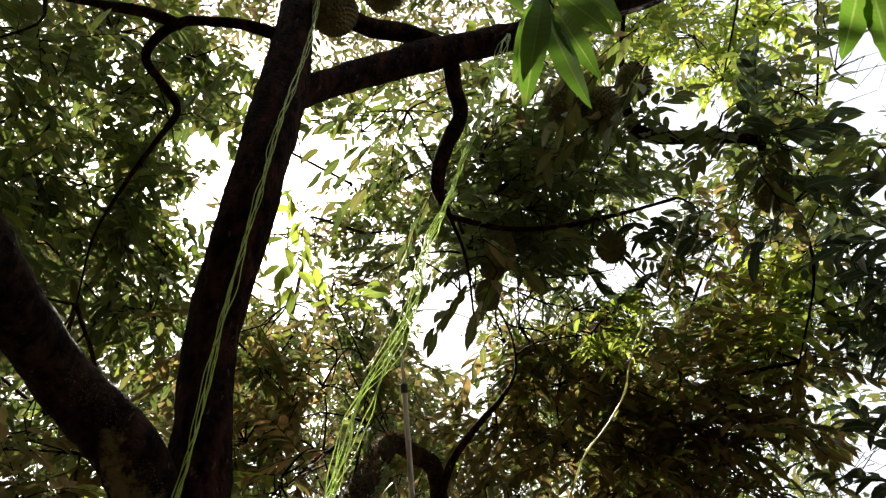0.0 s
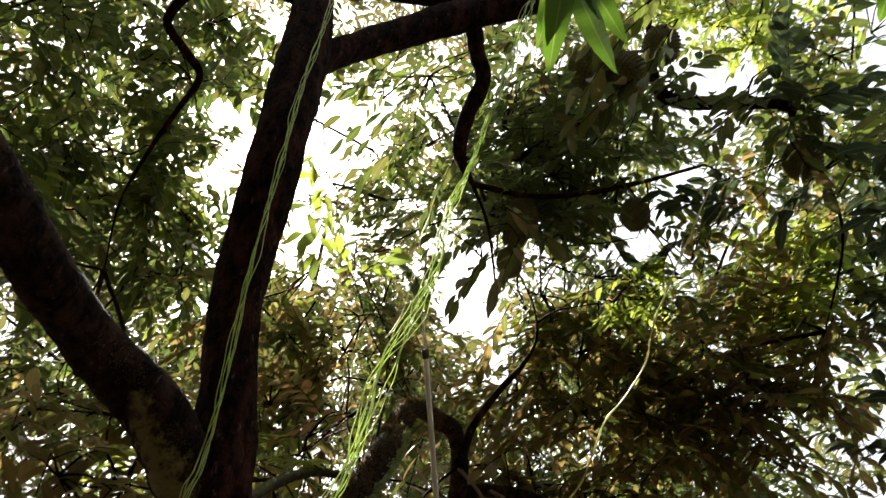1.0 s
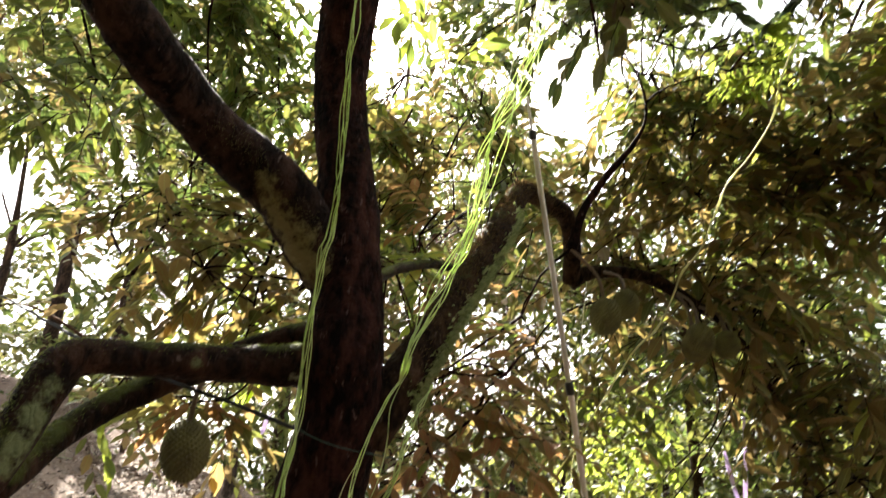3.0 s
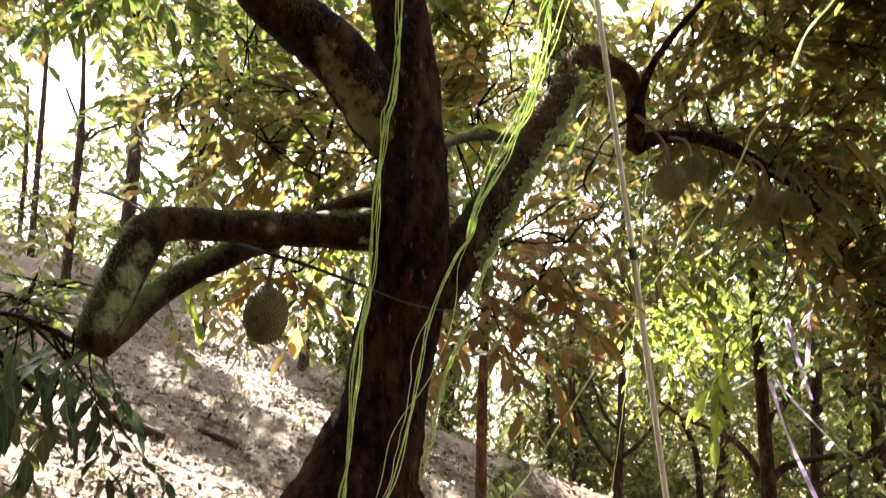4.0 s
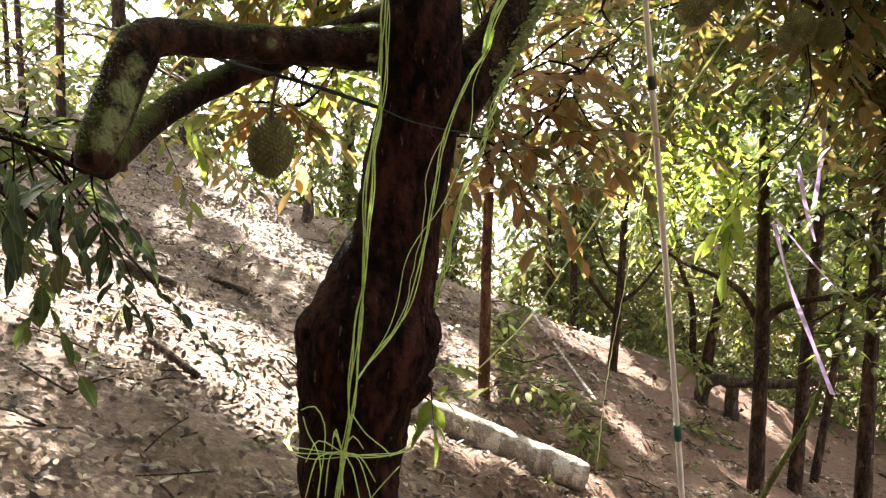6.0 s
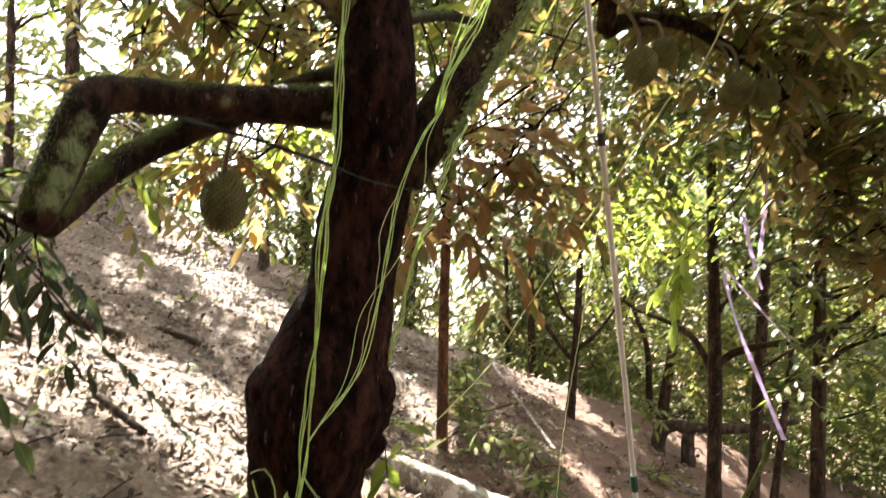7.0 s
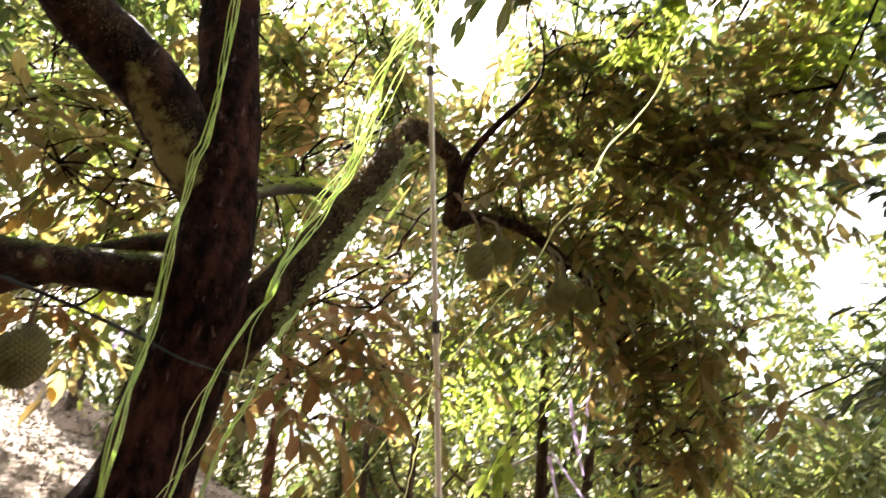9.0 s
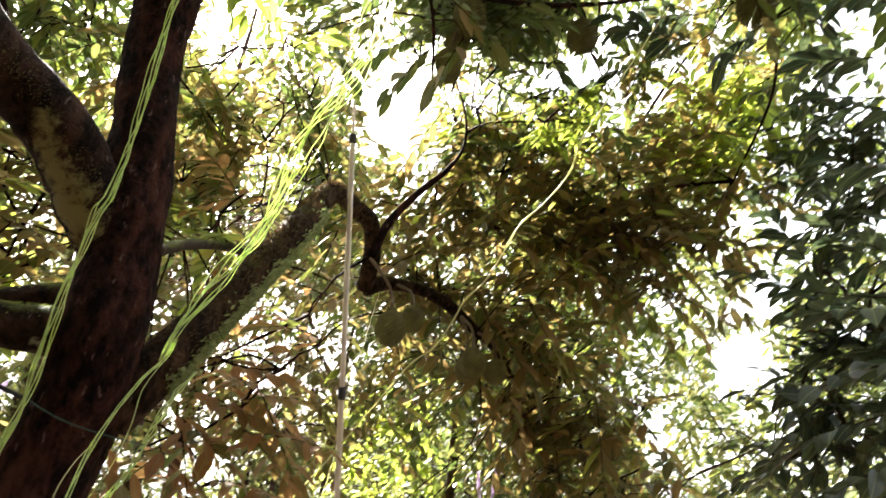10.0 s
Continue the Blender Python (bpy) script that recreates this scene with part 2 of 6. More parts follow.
def soil_material():
    m, n, l, b = material("forest_soil", 0.9)
    a, c = tex_noise(n, l, 1.3, 6), tex_noise(n, l, 24.0, 8)
    col = ramp(n, l, a.outputs[0], [(0.35, (0.09, 0.055, 0.037)), (0.55, (0.18, 0.120, 0.085)), (0.72, (0.145, 0.113, 0.068))]).outputs[0]
    col = mix(n, l, ramp(n, l, c.outputs[0], [(0.47, grey(0)), (0.66, grey(0.7))]).outputs[0], col, (0.30, 0.222, 0.17))
    l.new(col, b.inputs["Base Color"])
    sep = n.new("ShaderNodeSeparateXYZ")                       # bare reddish earth on the lower side of the slope
    l.new(n.new("ShaderNodeTexCoord").outputs["Object"], sep.inputs[0])
    edge = n.new("ShaderNodeMath")
    edge.operation = "MULTIPLY_ADD"
    edge.inputs[1].default_value = 1.6
    shift = n.new("ShaderNodeMath")
    shift.inputs[1].default_value = 0.9
    l.new(sep.outputs["X"], shift.inputs[0])
    l.new(a.outputs[0], edge.inputs[0])
    l.new(shift.outputs[0], edge.inputs[2])
    col = mix(n, l, ramp(n, l, edge.outputs[0], [(-0.0, grey(0)), (0.5, grey(0.85))]).outputs[0], col, mix(n, l, c.outputs[0], (0.088, 0.042, 0.028), (0.215, 0.118, 0.080)))
    l.new(col, b.inputs["Base Color"])
    bump(n, l, b, c.outputs[0], 0.8, 0.05)
    return m


def plain_material(name, colour, rough=0.5, metal=0.0, vary=0.25, scale=20.0, through=0.0):
    m, n, l, b = material(name, rough, metal)
    t = tex_noise(n, l, scale, 5)
    col = ramp(n, l, t.outputs[0], [(0.3, tuple(c * (1 - vary) for c in colour)), (0.7, tuple(min(1, c * (1 + vary)) for c in colour))]).outputs[0]
    l.new(col, b.inputs["Base Color"])
    bump(n, l, b, t.outputs[0], 0.2, 0.002)
    if through:
        tr, sh = n.new("ShaderNodeBsdfTranslucent"), n.new("ShaderNodeMixShader")
        l.new(col, tr.inputs["Color"])
        sh.inputs[0].default_value = through
        l.new(b.outputs[0], sh.inputs[1])
        l.new(tr.outputs[0], sh.inputs[2])
        l.new(sh.outputs[0], n["Material Output"].inputs["Surface"])
    return m


LITTER, SOIL = litter_material(), soil_material()
TWINE = plain_material("green_twine", (0.74, 0.87, 0.41), 0.35, 0, 0.15, 60, 0.55)
TWINE_PALE = plain_material("yellow_green_twine", (0.80, 0.80, 0.50), 0.4, 0, 0.15, 60, 0.5)
ROPE_BLACK = plain_material("black_rope", (0.022, 0.023, 0.023), 0.9, 0, 0.4, 300)
CORD_GREEN = plain_material("dark_green_cord", (0.012, 0.045, 0.028), 0.5, 0, 0.3, 100)
RIBBON = plain_material("violet_ribbon", (0.78, 0.66, 0.90), 0.3, 0, 0.15, 20, 0.5)
POLE_METAL = plain_material("pale_aluminium", (0.86, 0.82, 0.76), 0.35, 0.0, 0.06, 12)
COLLAR = plain_material("green_tape", (0.02, 0.10, 0.06), 0.45, 0, 0.3, 40)
COLLAR_DARK = plain_material("black_collar", (0.03, 0.035, 0.035), 0.45, 0, 0.3, 40)
HUSK = plain_material("durian_husk", (0.135, 0.125, 0.036), 0.6, 0, 0.45, 14)
STALK = plain_material("durian_stalk", (0.14, 0.10, 0.06), 0.7, 0, 0.3, 40)

# ---- geometry helpers ----


def mesh_object(name, verts, faces, mats, parent=None, mat_ids=None, uvs=None, smooth=True):
    me = bpy.data.meshes.new(name)
    v = np.asarray(verts, np.float32).reshape(-1, 3)
    f = np.asarray(faces, np.int32)
    k = f.shape[1]
    me.vertices.add(len(v))
    me.vertices.foreach_set("co", v.ravel())
    me.loops.add(f.size)
    me.loops.foreach_set("vertex_index", f.ravel())
    me.polygons.add(len(f))
    me.polygons.foreach_set("loop_start", np.arange(0, f.size, k, dtype=np.int32))
    if mat_ids is not None:
        me.polygons.foreach_set("material_index", np.asarray(mat_ids, np.int32))
    me.polygons.foreach_set("use_smooth", np.full(len(f), smooth))
    if uvs is not None:
        me.uv_layers.new(name="UVMap").data.foreach_set("uv", np.asarray(uvs, np.float32)[f.ravel()].ravel())
    for m in mats:
        me.materials.append(m)
    me.update(calc_edges=True)
    me.validate()
    ob = new(name, me)
    if parent:
        ob.parent = parent
    return ob


def thing(name, label, category, group="", kind="", at=(0, 0, 0)):
    e = new(name)
    e.location = at
    e.empty_display_size = 0.1
    return tagged(e, label, category, group, kind)


def child(ob, parent):
    ob.parent = parent
    ob.matrix_parent_inverse = Matrix.Translation(parent.location).inverted()
    return ob


def spline(points, step):
    """Catmull-Rom through the points (any number of columns), about step apart."""
    p = np.array(points, float)
    p = np.vstack([2 * p[0] - p[1], p, 2 * p[-1] - p[-2]])
    rows = []
    for i in range(1, len(p) - 2):
        n = max(2, int(np.linalg.norm(p[i + 1, :3] - p[i, :3]) / step))
        t = np.linspace(0, 1, n, endpoint=False)[:, None]
        a, b, c, d = p[i - 1], p[i], p[i + 1], p[i + 2]
        rows.append(0.5 * (2 * b + (c - a) * t + (2 * a - 5 * b + 4 * c - d) * t ** 2 + (3 * b - a - 3 * c + d) * t ** 3))
    rows.append(p[-2:-1])
    return np.vstack(rows)


def wavy(v, freq, seed):
    """A smooth field of about -1 to 1 at the points v."""
    r = np.random.default_rng(seed)
    s = np.zeros(len(v))
    for k in range(6):
        s += np.sin(v @ (r.normal(size=3) * freq * (1 + 0.35 * k)) + r.uniform(0, 6.28)) / 6 * 1.6
    return s


def tube_arrays(points, sides=12, step=0.04, lump=0.0, seed=0, fine=0.0):
    """Verts and quads of a round limb along rows of x, y, z, radius, with closed ends."""
    s = spline(points, step)
    c, r = s[:, :3], np.maximum(s[:, 3], 0.0006)
    tang = np.gradient(c, axis=0)
    tang /= np.linalg.norm(tang, axis=1)[:, None] + 1e-9
    ref = np.array([0.31, -0.9, 0.3])
    side = np.cross(tang, ref)
    side /= np.linalg.norm(side, axis=1)[:, None] + 1e-9
    up = np.cross(side, tang)
    a = np.linspace(0, 2 * np.pi, sides, endpoint=False)
    ring = side[:, None] * np.cos(a)[None, :, None] + up[:, None] * np.sin(a)[None, :, None]
    base = c[:, None] + ring * r[:, None, None]
    flat = base.reshape(-1, 3)
    d = np.ones(len(flat))
    if lump:
        d += lump * wavy(flat, 9.0, seed) + 0.6 * lump * wavy(flat, 24.0, seed + 1)
    if fine:
        d += fine * wavy(flat * (1, 1, 0.3), 70.0, seed + 2) + fine * 0.7 * wavy(flat, 130.0, seed + 3)
    v = (c[:, None] + ring * (r[:, None] * d.reshape(len(c), sides))[..., None]).reshape(-1, 3)
    n = len(c)
    i, j = np.meshgrid(np.arange(n - 1), np.arange(sides), indexing="ij")
    k = (j + 1) % sides
    f = np.stack([i * sides + j, i * sides + k, (i + 1) * sides + k, (i + 1) * sides + j], -1).reshape(-1, 4)
    ends = []
    for start, row in ((len(v), 0), (len(v) + 1, n - 1)):
        o = row * sides
        jj = np.arange(0, sides, 2)
        q = np.stack([np.full(len(jj), start), o + jj, o + (jj + 1) % sides, o + (jj + 2) % sides], -1)
        ends.append(q if row else q[:, [0, 3, 2, 1]])
    v = np.vstack([v, c[:1] - tang[:1] * r[0] * 0.25, c[-1:] + tang[-1:] * r[-1] * 0.3])
    return v, np.vstack([f, *ends])


def limb(name, points, mat, parent, sides=12, step=0.04, lump=0.08, fine=0.0, seed=1, label=""):
    v, f = tube_arrays(points, sides, step, lump, seed, fine)
    ob = mesh_object(name, v, f, [mat], parent)
    return tagged(ob, label) if label else ob


# a leaf blade: along x from 0 to 1, half width along y, folded along the midrib
LEAF_MID = np.array([(0, 0, 0), (0.26, 0, 0.0), (0.54, 0, -0.01), (0.8, 0, -0.05), (1, 0, -0.13)])
LEAF_SIDE = np.array([(0.17, 0.30, 0.07), (0.46, 0.50, 0.11), (0.76, 0.37, 0.05)])
LEAF_V = np.vstack([LEAF_MID, LEAF_SIDE, LEAF_SIDE * (1, -1, 1)])
LEAF_HALF = [(0, 1, 5), (1, 6, 5), (1, 2, 6), (2, 7, 6), (2, 3, 7), (3, 4, 7)]
LEAF_F = np.array(LEAF_HALF + [(a if a < 5 else a + 3, c if c < 5 else c + 3, b if b < 5 else b + 3) for a, b, c in LEAF_HALF])
LEAF_SIMPLE_V = np.array([(0, 0, 0), (1, 0, -0.1), (0.26, 0.43, 0.06), (0.7, 0.43, 0.03), (0.26, -0.43, 0.06), (0.7, -0.43, 0.03)])
LEAF_SIMPLE_F = np.array([(0, 4, 2), (2, 4, 5), (2, 5, 3), (3, 5, 1)])


def unit(a):
    return a / (np.linalg.norm(a, axis=-1, keepdims=True) + 1e-9)


def leaf_arrays(pos, axis, normal, length, width, sag, simple=False):
    """Many leaves: base points, directions, blade normals, lengths, widths, how far the tips hang. simple: flat blades for far leaves."""
    tv, tf = (LEAF_SIMPLE_V, LEAF_SIMPLE_F) if simple else (LEAF_V, LEAF_F)
    axis = unit(axis)
    side = unit(np.cross(normal, axis))
    nor = np.cross(axis, side)
    x = tv[None, :, 0, None] * length[:, None, None]
    y = tv[None, :, 1, None] * width[:, None, None]
    z = tv[None, :, 2, None] * width[:, None, None] * 1.2
    v = pos[:, None] + x * axis[:, None] + y * side[:, None] + z * nor[:, None]
    v[..., 2] -= (tv[None, :, 0] ** 2) * sag[:, None]
    f = tf[None] + (np.arange(len(pos)) * len(tv))[:, None, None]
    return v.reshape(-1, 3), f.reshape(-1, 3), np.tile(tv[:, :2], (len(pos), 1))


def twig_leaves(origin, heading, length, per, size, r, simple=False, tidy=False):
    """Leaves in two rows along drooping twigs, and the twigs as thin prisms."""
    n = len(origin)
    s = (np.arange(per) + 0.6) / per
    s = np.broadcast_to(s, (n, per)) + r.uniform(-0.03, 0.03, (n, per))
    droop = r.uniform(0.05, 0.35, n) * length
    p = origin[:, None] + heading[:, None] * (s * length[:, None])[..., None]
    p[..., 2] -= s ** 2 * droop[:, None]
    flat = unit(np.cross(heading, np.array([0, 0, 1.0])) + r.normal(0, 0.05, (n, 3)))
    sign = np.where((np.arange(per) % 2) == 0, 1.0, -1.0)[None, :, None]
    along = heading[:, None] * r.uniform(0.45, 0.9, (n, per, 1)) + flat[:, None] * sign * r.uniform(0.6, 1.0, (n, per, 1))
    along = along + np.array([0, 0, -1.0]) * r.uniform(0.0, 0.5, (n, per, 1)) + r.normal(0, 0.09 if tidy else 0.14, (n, per, 3))
    nor = np.array([0, 0, 1.0]) + r.normal(0, 0.28 if tidy else 0.38, (n, per, 3))
    ln = size * r.uniform(0.7, 1.2, (n, per)) * (1.05 - 0.35 * np.abs(s - 0.55))
    ax, nn, ln, pp = along.reshape(-1, 3), nor.reshape(-1, 3), ln.ravel(), p.reshape(-1, 3)
    v, f, uv = leaf_arrays(pp, ax, nn, ln, ln * r.uniform(0.33, 0.42 if tidy else 0.45, len(ln)), ln * r.uniform(0.0, 0.25, len(ln)), simple)
    seg = 2 if simple else 3
    t = np.linspace(0, 1, seg + 1)
    c = origin[:, None] + heading[:, None] * (t[None] * length[:, None])[..., None]
    c[..., 2] -= t[None] ** 2 * droop[:, None]
    up = np.cross(flat, heading)
    ring = []
    for k in range(3):
        a = 2.094 * k
        ring.append(c + (flat * math.cos(a) + up * math.sin(a))[:, None] * (0.0035 * (1.1 - 0.8 * t))[None, :, None] * (size / 0.13))
    tv = np.stack(ring, 2).reshape(-1, 3)
    tf = []
    for i in range(seg):
        for k in range(3):
            a0, a1, b0, b1 = i * 3 + k, i * 3 + (k + 1) % 3, i * 3 + 3 + k, i * 3 + 3 + (k + 1) % 3
            tf += [(a0, a1, b1), (a0, b1, b0)]
    tf = np.array(tf)[None] + (np.arange(n) * (3 * seg + 3))[:, None, None]
    return v, f, uv, tv, tf.reshape(-1, 3)


def inside(px, py, ring):
    """Which of the points lie inside the outline."""
    hit = np.zeros(len(px), bool)
    for (x0, y0), (x1, y1) in zip(ring, ring[1:] + ring[:1]):
        if y0 != y1:
            hit ^= ((y0 > py) != (y1 > py)) & (px < (x1 - x0) * (py - y0) / (y1 - y0) + x0)
    return hit


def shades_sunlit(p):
    """Which of the points p would shade the ground or foliage chosen to be sunlit, where leaves are left out."""
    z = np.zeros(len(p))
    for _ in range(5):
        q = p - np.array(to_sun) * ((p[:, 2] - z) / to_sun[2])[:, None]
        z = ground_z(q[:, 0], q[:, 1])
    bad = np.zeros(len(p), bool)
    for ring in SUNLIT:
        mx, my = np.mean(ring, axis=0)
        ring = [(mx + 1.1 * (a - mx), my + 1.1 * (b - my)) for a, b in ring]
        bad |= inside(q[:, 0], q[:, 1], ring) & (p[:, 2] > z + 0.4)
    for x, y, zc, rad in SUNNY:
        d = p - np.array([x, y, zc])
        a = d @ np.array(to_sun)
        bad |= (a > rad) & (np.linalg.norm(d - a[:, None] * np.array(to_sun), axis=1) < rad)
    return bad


def in_view_gap(p):
    """Which of the points p lie in the ragged leaf-free cones fitted to the camera's view."""
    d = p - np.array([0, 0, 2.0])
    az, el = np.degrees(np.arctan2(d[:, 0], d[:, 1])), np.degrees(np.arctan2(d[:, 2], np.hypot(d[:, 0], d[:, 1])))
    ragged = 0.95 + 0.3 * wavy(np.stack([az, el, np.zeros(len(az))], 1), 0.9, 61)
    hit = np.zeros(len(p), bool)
    for ga, ge, gr in VIEW_GAPS:
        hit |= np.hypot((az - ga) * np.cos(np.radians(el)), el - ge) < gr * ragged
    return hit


def crown(name, clumps, leaf_mat, wood_mat, parent, seed, anchors=None, size=0.13, per=11, twig=(0.3, 0.55), label="", spread=1.0, dense=1.0, simple=True):
    """A crown of leafy twigs in loose clumps (x, y, z, radius, twigs), tied to the limbs by thin boughs."""
    r = np.random.default_rng(seed)
    V, F, U, M, off = [], [], [], [], 0
    if anchors is not None:
        near = [min(np.linalg.norm(anchors - np.array(c[:3]), axis=1)) for c in clumps]
        clumps = [clumps[q] for q in np.argsort(near)]
    for cx, cy, cz, rad, n in clumps:
        n = max(1, int(n * dense))
        o = unit(r.normal(size=(n, 3))) * (r.uniform(0, 1, (n, 1)) ** 0.45) * rad * spread
        head = unit(o * 0.8 / max(rad, 0.05) + r.normal(0, 0.6, (n, 3)) * (1, 1, 0.6) + np.array([0, 0, -0.12]))
        ln = r.uniform(*twig, n)
        org = np.array([cx, cy, cz]) + o - head * ln[:, None] * 0.5
        # twigs that would shade the chosen sunlit patches are left out
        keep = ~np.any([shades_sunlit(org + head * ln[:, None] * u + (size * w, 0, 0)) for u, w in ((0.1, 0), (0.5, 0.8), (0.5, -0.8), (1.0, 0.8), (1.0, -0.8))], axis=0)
        if not keep.any():
            continue
        org, head, ln = org[keep], head[keep], ln[keep]
        n = len(org)
        v, f, uv, tv, tf = twig_leaves(org, head, ln, per, size, r, simple, not simple)
        m, q = (len(LEAF_SIMPLE_V), len(LEAF_SIMPLE_F)) if simple else (len(LEAF_V), len(LEAF_F))
        blades = v.reshape(-1, m, 3)
        # leaves inside the view cones are dropped
        stay = ~in_view_gap(blades[:, 0])
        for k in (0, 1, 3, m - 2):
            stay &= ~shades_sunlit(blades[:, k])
        if not stay.any():
            continue
        v, uv = blades[stay].reshape(-1, 3), uv.reshape(-1, m, 2)[stay].reshape(-1, 2)
        f = f[:stay.sum() * q]
        V += [v, tv]
        F += [f + off, tf + off + len(v)]
        U += [uv, np.zeros((len(tv), 2)) + 0.5]
        M += [np.zeros(len(f)), np.ones(len(tf))]
        off += len(v) + len(tv)
        hub = np.array([cx, cy, cz])
        runs = [(hub + np.array([0, 0, 0.1 * rad]), q) for q in org[:: max(1, n // 4)]]
        if anchors is not None:
            a = anchors[np.argmin(np.linalg.norm(anchors - hub, axis=1))]
            runs.append((a, hub + np.array([0, 0, 0.1 * rad])))
            anchors = np.vstack([anchors, hub + np.array([0, 0, 0.1 * rad])])
        for a, q in runs:
            gap = np.linalg.norm(q - a)
            mid = (a + q) / 2 + r.normal(0, 0.07, 3) * gap + np.array([0, 0, 0.06 * gap])
            rr = 0.004 + 0.004 * gap
            bv, bf = tube_arrays([(*a, rr * 1.3), (*mid, rr), (*q, rr * 0.6)], 4, 0.12)
            tri = np.vstack([bf[:, :3], bf[:, [0, 2, 3]]])
            V.append(bv)
            F.append(tri + off)
            U.append(np.zeros((len(bv), 2)) + 0.5)
            M.append(np.ones(len(tri)))
            off += len(bv)
    if not V:
        return None
    ob = mesh_object(name, np.vstack(V), np.vstack(F), [leaf_mat, wood_mat], parent, np.concatenate(M), np.vstack(U))
    tagged(ob, label, kind="stuff")
    return ob


# ---- plan of the place, traced through the camera at guessed depths ----
STEM = [(-0.815, 1.859, 0.953, 0.135), (-0.82, 1.854, 1.131, 0.135), (-0.802, 1.858, 1.314, 0.153), (-0.771, 1.857, 1.48, 0.1763), (-0.737, 1.87, 1.615, 0.1459), (-0.699, 1.872, 1.75, 0.1192), (-0.673, 1.871, 1.913, 0.1112), (-0.62, 1.853, 2.11, 0.1034), (-0.621, 1.839, 2.255, 0.1042), (-0.632, 1.836, 2.494, 0.0904), (-0.653, 1.829, 2.747, 0.0837), (-0.692, 1.815, 3.11, 0.079), (-0.638, 1.726, 3.603, 0.0916), (-0.638, 1.768, 4.147, 0.0949), (-0.667, 1.779, 4.772, 0.0732), (-0.743, 1.803, 5.626, 0.0652), (-0.92, 1.776, 7.407, 0.0575)]
LIMB_L1 = [(-0.609, 1.856, 2.402, 0.0609), (-0.684, 1.807, 2.487, 0.0772), (-0.736, 1.766, 2.582, 0.0832), (-0.802, 1.704, 2.685, 0.0802), (-0.962, 1.573, 2.825, 0.0742), (-1.004, 1.315, 2.906, 0.0705), (-1.073, 1.2, 3.023, 0.058), (-1.127, 1.097, 3.113, 0.056), (-1.207, 0.984, 3.215, 0.052)]
LIMB_L2 = [(-0.649, 1.865, 2.22, 0.0639), (-0.741, 1.81, 2.223, 0.06), (-0.855, 1.74, 2.215, 0.0484), (-0.977, 1.641, 2.207, 0.0438), (-1.071, 1.544, 2.197, 0.0393), (-1.12, 1.484, 2.189, 0.0408), (-1.144, 1.453, 2.166, 0.0466), (-1.159, 1.428, 2.103, 0.0484), (-1.167, 1.395, 2.023, 0.0472), (-1.173, 1.363, 1.946, 0.0424), (-1.179, 1.344, 1.89, 0.0299)]
LIMB_L3 = [(-0.675, 1.94, 2.359, 0.032), (-0.831, 1.99, 2.347, 0.0317), (-0.959, 1.956, 2.295, 0.0333), (-1.105, 1.832, 2.194, 0.0366), (-1.182, 1.711, 2.114, 0.0346), (-1.215, 1.6, 2.034, 0.034), (-1.204, 1.481, 1.955, 0.0328), (-1.183, 1.381, 1.895, 0.0282)]
LIMB_R1 = [(-0.567, 1.889, 2.038, 0.0528), (-0.513, 1.903, 2.145, 0.0653), (-0.447, 1.958, 2.281, 0.0561), (-0.345, 2.132, 2.531, 0.0473), (-0.254, 2.391, 2.823, 0.0463), (-0.245, 2.572, 2.955, 0.0447), (-0.196, 2.75, 3.114, 0.0441), (-0.1, 2.907, 3.124, 0.0377), (-0.025, 3.016, 3.111, 0.0413), (0.003, 3.187, 3.018, 0.0407), (-0.007, 3.311, 2.889, 0.0443)]
LIMB_R2 = [(-0.008, 3.309, 2.899, 0.0465), (0.143, 3.361, 2.952, 0.0335), (0.378, 3.431, 2.929, 0.0312), (0.6, 3.517, 2.81, 0.0259), (0.735, 3.59, 2.734, 0.0205), (0.991, 3.748, 2.513, 0.0105)]
LIMB_R3 = [(-0.004, 3.046, 2.962, 0.026), (0.061, 3.07, 3.159, 0.019), (0.177, 3.096, 3.339, 0.016), (0.303, 3.127, 3.5, 0.012), (0.38, 3.164, 3.663, 0.008), (0.377, 3.192, 3.871, 0.006), (0.303, 3.219, 4.103, 0.005), (0.168, 3.213, 4.443, 0.004)]
LIMB_B1 = [(-0.658, 1.99, 2.469, 0.0207), (-0.673, 2.299, 2.616, 0.0206), (-0.699, 2.772, 2.805, 0.0229), (-0.674, 3.349, 3.006, 0.0223), (-0.517, 3.947, 3.136, 0.0165)]
LIMB_U1 = [(-0.644, 1.766, 4.046, 0.0603), (-0.569, 1.865, 4.264, 0.0629), (-0.386, 2.013, 4.557, 0.0669), (-0.058, 2.149, 4.899, 0.0764), (0.357, 2.222, 5.151, 0.0691), (0.681, 2.249, 5.353, 0.0656), (1.092, 2.249, 5.584, 0.0583), (1.535, 2.221, 5.876, 0.0437)]
LIMB_U1B = [(-0.657, 1.836, 4.952, 0.0451), (-0.417, 2.007, 4.923, 0.0467), (-0.204, 2.11, 5.002, 0.0457), (0.027, 2.2, 5.015, 0.0438)]
LIMB_U2 = [(-0.666, 1.779, 4.465, 0.0273), (-0.758, 1.742, 4.488, 0.0271), (-0.922, 1.719, 4.508, 0.0218), (-1.118, 1.718, 4.493, 0.021), (-1.228, 1.765, 4.353, 0.0191), (-1.174, 1.861, 4.284, 0.0186), (-1.122, 1.95, 4.224, 0.0172), (-1.204, 2.018, 4.101, 0.0115), (-1.322, 2.122, 3.977, 0.0097), (-1.461, 2.27, 3.791, 0.005), (-1.538, 2.459, 3.574, 0.0034)]
